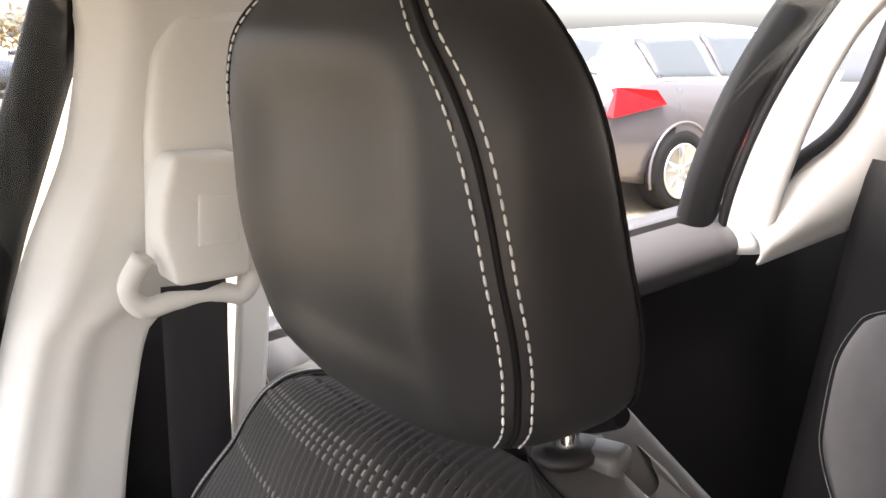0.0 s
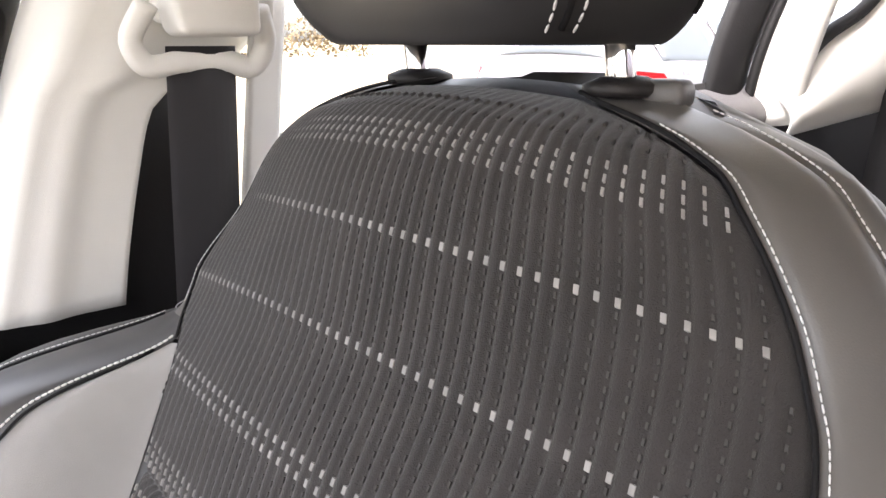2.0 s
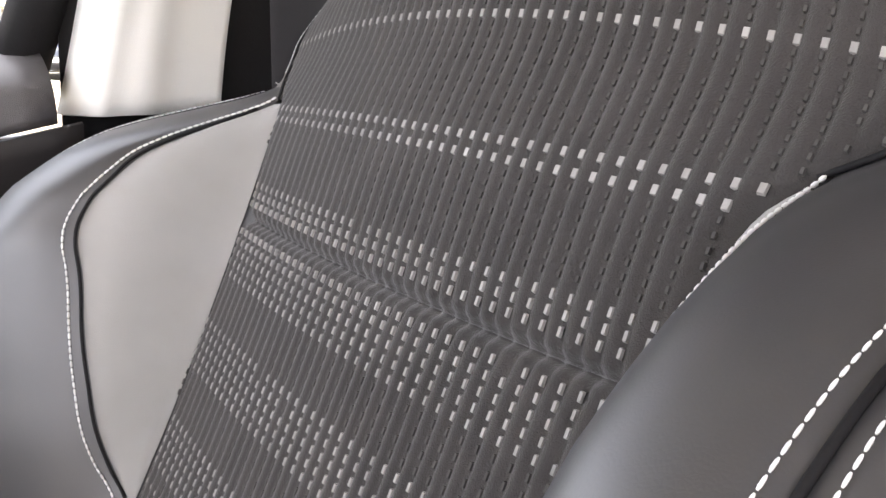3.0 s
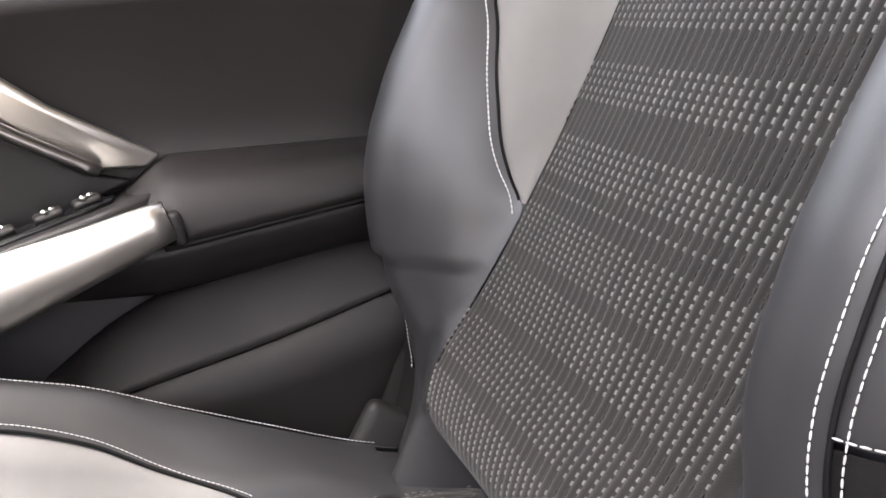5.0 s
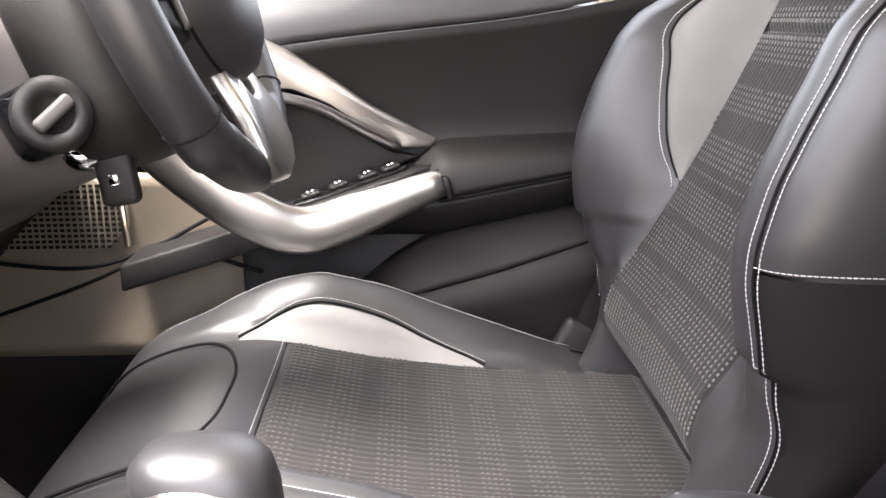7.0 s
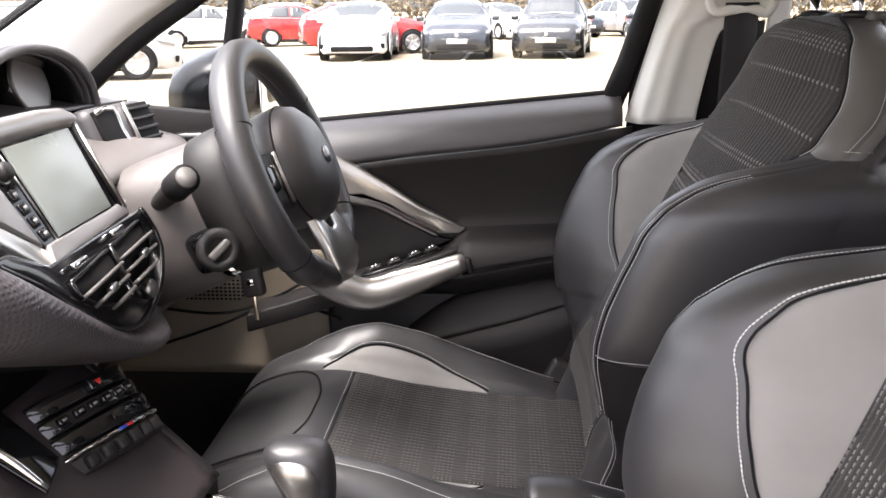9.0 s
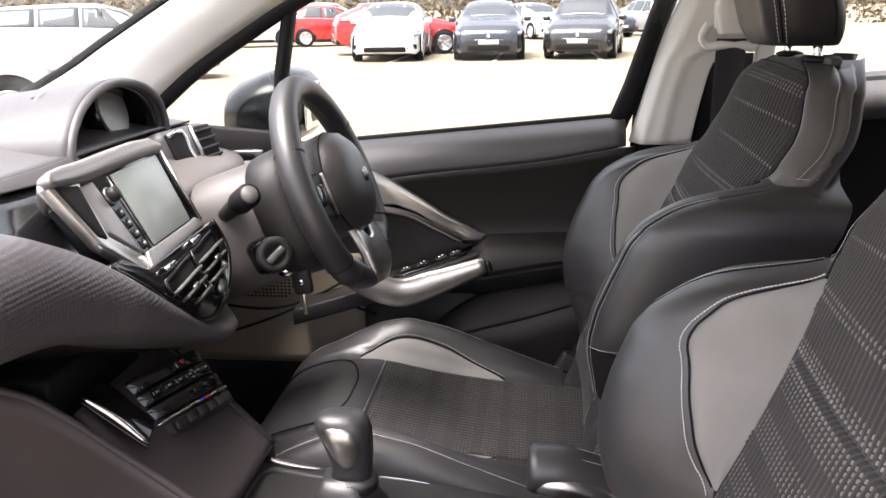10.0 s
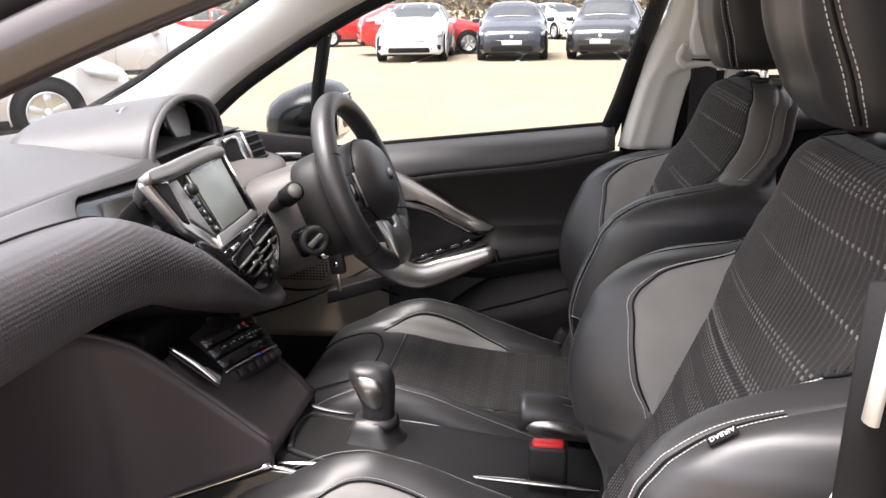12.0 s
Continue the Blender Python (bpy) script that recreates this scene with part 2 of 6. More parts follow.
def dashes(name, lines, mat, parent, gap=0.0033, length=0.0027, r=0.00036, label=""):
    """Sewn thread along lines of points, one mesh."""
    verts, faces = [], []
    for pts in lines:
        pts = [Vector(p) for p in pts]
        run, nextat = 0.0, 0.0
        for a, c in zip(pts, pts[1:]):
            L = (c - a).length
            if L < 1e-6:
                continue
            d = (c - a) / L
            s = d.cross(Vector((0.31, 0.52, 0.79))).normalized()
            u = s.cross(d)
            while nextat < run + L:
                p = a + d * (nextat - run)
                k = len(verts)
                for e, w in ((-0.5, 0.55), (-0.25, 1.0), (0.25, 1.0), (0.5, 0.55)):
                    o = p + d * length * e
                    verts += [o + s * r * w, o + u * r * w, o - s * r * w, o - u * r * w]
                for q in range(3):
                    for j in range(4):
                        faces.append((k + q * 4 + j, k + q * 4 + (j + 1) % 4, k + q * 4 + 4 + (j + 1) % 4, k + q * 4 + 4 + j))
                nextat += gap
            run += L
    return part_data(name, verts, faces, mat, parent, label)


# ---- seats ----
# Side view of the backrest: x of its middle, the bolsters' rise in front of it, the half width of the woven middle.
BACK_X = curve1((0.60, 0.362), (0.65, 0.342), (0.685, 0.318), (0.71, 0.305), (0.735, 0.310), (0.782, 0.338), (0.842, 0.365), (0.911, 0.400), (0.98, 0.434),
                (1.044, 0.464), (1.0877, 0.489), (1.1345, 0.505), (1.165, 0.519), (1.18, 0.534), (1.19, 0.556), (1.195, 0.585))
BOLSTER_X = curve1((0.60, 0.232), (0.66, 0.268), (0.725, 0.306), (0.782, 0.344), (0.842, 0.373), (0.911, 0.402), (0.98, 0.432), (1.05, 0.456), (1.2, 0.6))
BACK_RISE = curve1((0.60, -0.055), (0.66, -0.042), (0.70, -0.026), (0.72, -0.012), (0.74, 0.004), (0.767, 0.034), (0.80, 0.063), (0.829, 0.083), (0.857, 0.098),
                   (0.896, 0.111), (0.94, 0.117), (0.97, 0.117), (0.995, 0.110), (1.02, 0.096), (1.04, 0.070), (1.055, 0.042), (1.068, 0.016), (1.085, 0))
BACK_BOW = curve1((0.78, 0), (0.842, 0.40), (0.98, 0.52), (1.044, 0.50), (1.0877, 0.48), (1.1345, 1.0), (1.2, 1.2))
# how far the top rows droop towards the sides, and how far the upper back stands off centre
DROP = curve1((0.98, 0), (1.04, 0.15), (1.0877, 0.42), (1.1345, 0.50), (1.2, 0.8))
SHIFT = curve1((0.88, 0), (0.98, 0.004), (1.05, 0.009), (1.15, 0.019), (1.2, 0.022), (1.5, 0.022))
LOW_W = curve1((0.60, 0.130), (0.66, 0.135), (0.70, 0.138), (0.74, 0.140), (0.842, 0.140), (0.98, 0.150), (1.2, 0.165))
HIGH_W = curve1((0.98, 0.150), (1.03, 0.172), (1.05, 0.184), (1.065, 0.196), (1.085, 0.203), (1.10, 0.200), (1.118, 0.193), (1.126, 0.188), (1.146, 0.177),
                (1.164, 0.163), (1.172, 0.154), (1.18, 0.142), (1.185, 0.124), (1.188, 0.106), (1.192, 0.065), (1.195, 0.035))
UPPER = curve1((1.0, 0), (1.03, 0.12), (1.06, 0.75), (1.09, 1))


NEAR_LIFT = curve1((0.6, -0.105), (0.66, -0.05), (0.70, -0.018), (0.76, 0.016), (0.84, 0.030), (0.93, 0.020), (0.98, 0.017), (1.2, 0.017))
NEAR_RISE = curve1((0.6, 1), (0.84, 1), (0.90, 0.94), (0.95, 0.92), (1.0, 0.95), (1.2, 1))
RIB_FAN = curve1((0.6, 0.94), (0.98, 1.0), (1.0877, 1.02), (1.1345, 0.97), (1.17, 0.88), (1.195, 0.75))


@functools.lru_cache(maxsize=None)
def back_section(z, lift=0.0):
    """The backrest cut at height z: its middle, its bow and the points from the middle round the side."""
    c, b, k = BACK_X(z), BACK_RISE(z - lift) * (NEAR_RISE(z) if lift else 1.0), UPPER(z - lift)
    mid = UPPER(z)
    wl, wh, bow = LOW_W(z), HIGH_W(z), BACK_BOW(z)
    el, eh = bow * wl * wl, bow * wh * wh
    inner = 0.006 if lift else 0.0
    low = ((0, 0), (wl, el - 0.004), (wl + 0.022 + inner, el - 0.54 * b), (wl + 0.050 + inner, el - 0.93 * b - 0.003), (wl + 0.090, el - b), (wl + 0.110, el - 0.76 * b + 0.008),
           (wl + 0.118, el + 0.03), (wl + 0.100, el + 0.10))
    high = ((0, 0), (wh, eh), (wh + 0.008, eh + 0.005), (wh + 0.016, eh + 0.014), (wh + 0.021, eh + 0.026), (wh + 0.022, eh + 0.039),
            (wh + 0.013, eh + 0.052), (wh * 0.85, eh + 0.062))
    if z < 0.80:
        low = low[:2] + tuple((v, d + (BOLSTER_X(z) - c)) for v, d in low[2:])
    P = [(a[0] + (h[0] - a[0]) * u, a[1] + (h[1] - a[1]) * u) for a, h, u in zip(low, high, (mid, mid, 0.5 * (mid + k)) + (k,) * 5)]
    return c, bow, P


def back_width(z):
    return back_section(z)[2][1][0]


def back_point(z, q):
    """A point of the backrest: q 0 the middle, 1 the woven part's edge, 4 the ridge, 7 round the back; its sign tells the side."""
    c, bow, P = back_section(round(z, 5), round(NEAR_LIFT(z), 4) if q < 0 else 0.0)
    s = abs(q)
    i = min(int(s), 6)
    t = s - i
    B, C = P[i], P[i + 1]
    if i == 0:
        v, d = C[0] * t, C[1] * t * t
    else:
        A = P[i - 1] if i > 1 else (P[1][0] - 0.03, P[1][1] - 0.03 * 2 * bow * P[1][0])
        D = P[i + 2] if i < 6 else (2 * C[0] - B[0], 2 * C[1] - B[1])
        v, d = [0.5 * (2 * B[j] + (C[j] - A[j]) * t + (2 * A[j] - 5 * B[j] + 4 * C[j] - D[j]) * t * t + (3 * B[j] - A[j] - 3 * C[j] + D[j]) * t**3)
                for j in (0, 1)]
    return Vector((c + d, (math.copysign(v, q) if q else 0.0) + SHIFT(z), z - DROP(z) * min(v, 0.22) ** 2))


CUSH = [(-0.170, 0.46), (-0.198, 0.525), (-0.206, 0.58), (-0.192, 0.628), (-0.158, 0.662), (-0.10, 0.684), (-0.05, 0.690), (-0.006, 0.686), (0.067, 0.671),
        (0.136, 0.661), (0.20, 0.654), (0.27, 0.649), (0.345, 0.645)]
CUSH_L = spline([(x, 0, z) for x, z in CUSH], 111)
CUSH_RISE = curve1((-0.20, 0.0), (-0.115, 0.004), (-0.07, 0.018), (-0.021, 0.036), (0.023, 0.047), (0.066, 0.046), (0.143, 0.029), (0.20, 0.014),
                   (0.272, -0.006), (0.36, -0.02))


def cush_point(s, q):
    """A point of the cushion: s 0 the foot of its nose to 1 its back edge; q as for the backrest."""
    k = min(max(s, 0), 1) * 110
    i = min(int(k), 109)
    p = CUSH_L[i].lerp(CUSH_L[i + 1], k - i)
    x, z = p.x, p.z
    b = CUSH_RISE(x)
    wide = 1 - 0.10 * max(0, min(1, (0.22 - s) / 0.22)) ** 1.5
    P = [(0, 0), (0.132, 0.002), (0.165, 0.42 * b + 0.004), (0.198, 0.9 * b + 0.005), (0.218, b + 0.003), (0.238, 0.8 * b - 0.014), (0.248, -0.05), (0.242, -0.16)]
    a = abs(q)
    i = min(int(a), 6)
    t = a - i
    A = P[i - 1] if i > 0 else (-P[1][0], P[1][1])
    B, C = P[i], P[i + 1]
    D = P[i + 2] if i < 6 else (2 * C[0] - B[0], 2 * C[1] - B[1])
    v, d = [0.5 * (2 * B[j] + (C[j] - A[j]) * t + (2 * A[j] - 5 * B[j] + 4 * C[j] - D[j]) * t * t + (3 * B[j] - A[j] - 3 * C[j] + D[j]) * t**3)
            for j in (0, 1)]
    front = max(0, min(1, (0.30 - s) / 0.30))
    nx = 0.0
    if d < -0.01:
        nx = 0.05 * front
    round_in = 0.035 * front * max(0.0, (a - 2.5) / 4.5) ** 1.5
    return Vector((x + nx + round_in * 1.6, math.copysign(v * wide, q) if q else 0.0, max(z + d, 0.44)))


def lifted(fn, a, q, h, e=0.02, eq=0.05):
    """The point fn(a, q), raised by h off the surface, towards the seat's front and top."""
    p = fn(a, q)
    n = (fn(a + e, q) - fn(a - e, q)).cross(fn(a, q + eq) - fn(a, q - eq))
    if n.length < 1e-9:
        return p
    n.normalize()
    if n.x * -0.8 + n.z * 0.6 + n.y * (1 if q > 0 else -1) * (0.5 if abs(q) > 3 else -0.1) < 0:
        n = -n
    return p + n * h


def patch(fn, a0, a1, qa, qb, na, nq, puff=0.003, sink=0.0012, e=0.006):
    """A padded piece of a surface between a0 and a1 and between the lines qa(a) and qb(a), sunk along its seams."""
    def f(u, v):
        a = a0 + (a1 - a0) * u
        q0, q1 = (qa(a) if callable(qa) else qa), (qb(a) if callable(qb) else qb)
        q = q0 + (q1 - q0) * v
        edge = min(u, 1 - u) * 4, min(v, 1 - v) * 2
        k = 1 - (1 - min(1, edge[0])) ** 3, 1 - (1 - min(1, edge[1])) ** 3
        return lifted(fn, a, q, -sink + (puff + sink) * min(k), e)
    return grid(f, lins(0, 1, na), lins(0, 1, nq))


def line_on(fn, pts, h=0.0012, n=60, e=0.006):
    """Points along a smooth line laid on a surface, from (a, q) pairs."""
    return [lifted(fn, p.x, p.y, h, e) for p in spline([(a, q, 0) for a, q in pts], n)]


def ribbed(fn, width, a0, a1, na, reach, pitch=0.0078, height=0.0019, creases=(), fan=lambda a: 1.0):
    """Woven middle: fine ribs along a, real relief, ending at the seams."""
    half = int(reach / pitch)
    vs = [pitch * k / 4 for k in range(-half * 4, half * 4 + 1)]

    def f(a, v):
        w, rib = width(a), v / pitch
        v *= fan(a)
        q = max(-1.0, min(1.0, v / w))
        edge = max(0.0, min(1, (w - abs(v)) / 0.010, (a - a0) / 0.012, (a1 - a) / 0.012))
        h = -0.003 + 0.003 * edge + height * abs(math.sin(math.pi * rib)) ** 0.7 * edge
        for c, wd, dp in creases:
            h -= dp * math.exp(-((a - c) / wd) ** 2)
        return lifted(fn, a, q, h, 0.004, 0.03)
    rows = sorted(lins(a0, a1, na) + [c + wd * k * 0.4 for c, wd, dp in creases for k in range(-6, 7)])
    return grid(f, rows, vs)


def weave(name, fn, width, rows, mat, parent, w, l, reach, label="", pitch=0.0078, h=0.0012, skip=0.0, rng=None, fan=lambda a: 1.0):
    """Short woven threads in the grooves: rows of (a, phase)."""
    verts, faces = [], []
    half = int(reach / pitch)
    for a, ph in rows:
        for k in range(-half, half + 1):
            if (k % 2 == ph and ph < 2) or abs(k * pitch * fan(a)) > width(a) - 0.004:
                continue
            if skip and rng.random() < skip:
                continue
            q = k * pitch * fan(a) / width(a)
            c = lifted(fn, a, q, h, 0.004, 0.03)
            da = (lifted(fn, a + 0.004, k * pitch * fan(a + 0.004) / width(a + 0.004), h, 0.004, 0.03) - c).normalized() * l / 2
            dq = (lifted(fn, a, q + 0.02, h, 0.004, 0.03) - c).normalized() * w / 2
            n = (fn(a, q) - c).normalized() * 0.0012
            i = len(verts)
            verts += [c - da - dq, c - da + dq, c + da + dq, c + da - dq]
            verts += [c - da * 1.2 - dq * 1.2 + n, c - da * 1.2 + dq * 1.2 + n, c + da * 1.2 + dq * 1.2 + n, c + da * 1.2 - dq * 1.2 + n]
            faces += [(i, i + 1, i + 2, i + 3)] + [(i + j, i + (j + 1) % 4, i + 4 + (j + 1) % 4, i + 4 + j) for j in range(4)]
    ob = part_data(name, verts, faces, mat, parent, label, smooth=False)
    return tagged(ob, kind="stuff")


def cush_width(s):
    return 0.132


PANEL_Q = curve1((0.842, 1.02), (0.855, 1.28), (0.88, 1.58), (0.91, 1.80), (0.954, 2.1), (0.995, 2.38), (1.02, 2.35), (1.035, 2.0), (1.045, 1.45), (1.05, 1.05))
CPANEL_Q = curve1((0.30, 1.02), (0.34, 1.35), (0.40, 1.9), (0.46, 2.25), (0.52, 2.35), (0.60, 2.2), (0.68, 1.75), (0.74, 1.3), (0.775, 1.02))


def car_seat(label):
    seat = thing("sports_seat", label, "car seat", (0, 0, 0), group="front seats")
    rng = random.Random(3)
    # backrest
    back = part_data("backrest", *grid(lambda z, q: back_point(z, q) + Vector((0.012, 0, -0.002)), lins(0.60, 1.194, 64), lins(-7, 7, 85)), LEATHER, seat)
    rear = grid(lambda z, t: back_point(z, -7).lerp(back_point(z, 7), t) + Vector((0.016 * math.sin(math.pi * t) - 0.002, 0, 0)), lins(0.60, 1.194, 24), lins(0, 1, 16))
    part_data("back_cover", *rear, PLASTIC, seat)
    v, f = ribbed(back_point, back_width, 0.60, 1.192, 150, 0.240, creases=((0.986, 0.0022, 0.0036), (0.986, 0.010, 0.0022)), fan=RIB_FAN)
    part_data("back_insert", v, f, FABRIC, seat, "dark ribbed woven fabric")
    for s in (1, -1):
        top = 1.062 if s > 0 else 1.079
        part_data("bolster", *patch(back_point, 0.61, top, lambda z: s * max(1.0, PANEL_Q(z) if 0.842 < z < 1.05 else 1.0), s * 3.98, 90, 28), LEATHER, seat,
                  "padded black leather bolster")
        part_data("suede_panel", *patch(back_point, 0.844, 1.048, s * 1.0, lambda z: s * PANEL_Q(z), 50, 14, puff=0.002), SUEDE, seat, "light grey suede half-moon panel")
        part_data("side_panel", *patch(back_point, 0.862, top, s * 3.98, s * 6.9, 40, 18), LEATHER, seat)
        part_data("side_panel", *patch(back_point, 0.605, 0.860, s * 3.98, s * 6.9, 40, 18), SIDECLOTH, seat, "darker lower side panel")
        part_data("shoulder", *patch(back_point, top - 0.002, 1.194, s * 1.0, s * 4.6, 44, 18), LEATHER2, seat, "smooth grey leather shoulder")
        part_data("shoulder_side", *patch(back_point, top - 0.002, 1.190, s * 4.6, s * 6.9, 44, 10), LEATHER2, seat)
        part("piping", tube(line_on(back_point, [(1.05, s * 1.0), (1.08, s * 1.0), (1.12, s * 1.0), (1.15, s * 1.0), (1.17, s * 1.0), (1.18, s * 1.0), (1.187, s * 1.0), (1.192, s * 1.0)], 0.0004, 50), 0.0010, 8), RUBBER, seat)
        part("seam", tube(line_on(back_point, [(z, s * 3.98) for z in lins(0.70, 1.056, 14)], 0.0, 90), 0.0009, 6), RUBBER, seat)
        part("piping", tube(line_on(back_point, [(z, s * (PANEL_Q(z) + 0.02)) for z in lins(0.846, 1.044, 18)], 0.0004, 70), 0.0010, 6), RUBBER, seat)
        dashes("stitch_line", [line_on(back_point, [(z, s * (PANEL_Q(z) + 0.12)) for z in lins(0.838, 1.05, 18)], 0.0012, 90)], THREAD, seat, gap=0.0036, length=0.0032, r=0.0007)
        lines = [line_on(back_point, [(z, s * 4.13) for z in lins(0.70, 1.056, 14)], 0.0010, 140),
                 line_on(back_point, [(0.864, s * q) for q in lins(4.05, 6.8, 8)], 0.0012, 40),
                 line_on(back_point, [(top + (0.0 if s > 0 else 0.007), s * q) for q in lins(2.6, 6.6, 12)], 0.0012, 60),
                 line_on(back_point, [(z, s * 1.22) for z in lins(1.07, 1.188, 14)], 0.0014, 60),
                 line_on(back_point, [(z, s * 4.3) for z in lins(1.085, 1.190, 14)], 0.0030, 60)]
        if s < 0:
            lines.append(line_on(back_point, [(z, s * 3.83) for z in lins(0.70, 1.056, 14)], 0.0010, 140))
        for line in lines:
            dashes("stitch_line", [line], THREAD, seat)
    # woven dashes: bands below the fold, single rows above it, dim threads between
    white, fine, grey, single = [], [], [], []
    row = 0
    z = 0.979
    while z > 0.62:
        low = z < 0.86
        (fine if low and row % 9 < 7 else white if not low and row % 9 < 5 else grey).append((z, 2))
        z -= 0.0040 if low else 0.0050
        row += 1
    white += [(0.9935 + 0.0048 * i, 2) for i in range(3)] + [(1.1665 + 0.0040 * i, 2) for i in range(3)]
    single += [(1.0385, 2), (1.0445, 2), (1.0885, 2), (1.1345, 2)]
    done = [w[0] for w in white + single]
    z = 1.009
    while z < 1.187:
        if min(abs(z - d) for d in done) > 0.0034:
            grey.append((z, 2))
        z += 0.0042
    weave("weave", back_point, back_width, white, FABRIC_DASH, seat, 0.0012, 0.0030, 0.240, "pale woven dashes", skip=0.02, rng=rng, fan=RIB_FAN)
    weave("weave", back_point, back_width, fine, FABRIC_DASH, seat, 0.0011, 0.0021, 0.240, "pale woven dots", skip=0.02, rng=rng, fan=RIB_FAN)
    weave("weave", back_point, back_width, single, FABRIC_DASH, seat, 0.0021, 0.0031, 0.240, "pale woven squares", skip=0.0, rng=rng, fan=RIB_FAN)
    weave("weave", back_point, back_width, [g for g in grey if g[0] < 0.99], FABRIC_GREY, seat, 0.0010, 0.0026, 0.240, "dim woven dashes", skip=0.05, rng=rng, fan=RIB_FAN)
    weave("weave", back_point, back_width, [g for g in grey if g[0] > 0.99], FABRIC_GREY, seat, 0.0010, 0.0020, 0.240, "grey woven dashes", skip=0.03, rng=rng, fan=RIB_FAN)
    # cushion
    part_data("cushion", *grid(lambda s, q: cush_point(s, q) - Vector((-0.006, 0, 0.006)), lins(0, 1, 60), lins(-7, 7, 75)), LEATHER, seat)
    v, f = ribbed(cush_point, cush_width, 0.573, 0.99, 90, 0.136, pitch=0.0075)
    part_data("cushion_insert", v, f, FABRIC, seat, "dark ribbed woven fabric")
    v, f = patch(cush_point, 0.12, 0.571, -1.0, 1.0, 56, 40, puff=0.004)
    part_data("cushion_nose", v, f, LEATHER, seat, "smooth black leather nose with an oval seam")
    for s in (1, -1):
        part_data("cushion_bolster", *patch(cush_point, 0.12, 0.93, lambda a: s * max(1.0, CPANEL_Q(min(max((a - 0.48) / 0.33 * 0.475 + 0.30, 0.30), 0.775)) if 0.48 < a < 0.81 else 1.0), s * 4.0, 90, 24),
                  LEATHER, seat, "padded black leather bolster")
        part_data("suede_panel", *patch(cush_point, 0.48, 0.81, s * 1.0, lambda a: s * CPANEL_Q((a - 0.48) / 0.33 * 0.475 + 0.30), 46, 12, puff=0.002), SUEDE, seat, "light grey suede half-moon panel")
        part_data("cushion_side", *patch(cush_point, 0.05, 0.97, s * 4.0, s * 6.9, 60, 16), LEATHER, seat)
        part("piping", tube(line_on(cush_point, [(0.48 + 0.33 * t, s * (CPANEL_Q(0.30 + 0.475 * t) + 0.03)) for t in lins(0, 1, 18)], 0.0008, 70), 0.0013, 6), RUBBER, seat)
        dashes("stitch_line", [line_on(cush_point, [(0.48 + 0.33 * t, s * (CPANEL_Q(0.30 + 0.475 * t) + 0.13)) for t in lins(0, 1, 18)], 0.0014, 90)], THREAD, seat)
        dashes("stitch_line", [line_on(cush_point, [(a, s * 4.0) for a in lins(0.25, 0.93, 16)], 0.0022, 140)], THREAD, seat)
    oval = [(0.24, -0.80), (0.235, 0.0), (0.24, 0.80), (0.33, 0.97), (0.45, 0.85), (0.50, 0.42), (0.508, 0.0), (0.50, -0.42), (0.45, -0.85), (0.33, -0.97), (0.24, -0.80)]
    part("nose_seam", tube(line_on(cush_point, oval, 0.0035, 120), 0.0016, 6), RUBBER, seat)
    dashes("stitch_line", [line_on(cush_point, [(0.566, q) for q in lins(-0.98, 0.98, 8)], 0.002, 50)], THREAD, seat)
    white = []
    a = 0.585
    row = 0
    while a < 0.985:
        if row % 8 < 5:
            white.append((a, 2))
        a += 0.0062
        row += 1
    weave("weave", cush_point, cush_width, white, FABRIC_DIM, seat, 0.0011, 0.0022, 0.136, "pale woven dashes", pitch=0.0075, skip=0.05, rng=rng)
    # plastic base and slides
    part("seat_base", box((0.42, 0.44, 0.14), (0.10, 0, 0.46), 0.02), PLASTIC, seat)
    for s in (1, -1):
        part("slide_rail", box((0.52, 0.05, 0.06), (0.10, s * 0.19, 0.36), 0.008), PLASTIC, seat)
    for s in (1, -1):
        part("hinge_cover", box((0.10, 0.02, 0.12), (0.30, s * 0.235, 0.60), 0.009, 3, (0, 28, 0)), PLASTIC, seat)
    # head restraint
    head_restraint(seat)
    return seat


HEAD_W = curve1((0, 0.093), (0.12, 0.105), (0.35, 0.110), (0.6, 0.110), (0.85, 0.100), (1, 0.082))
HEAD_FRONT = curve1((0, 0.519), (0.15, 0.504), (0.45, 0.492), (0.8, 0.494), (1, 0.515))
HEAD_BACK = curve1((0, 0.620), (0.15, 0.620), (0.4, 0.604), (0.7, 0.580), (1, 0.555))
HEAD_Y = 0.020


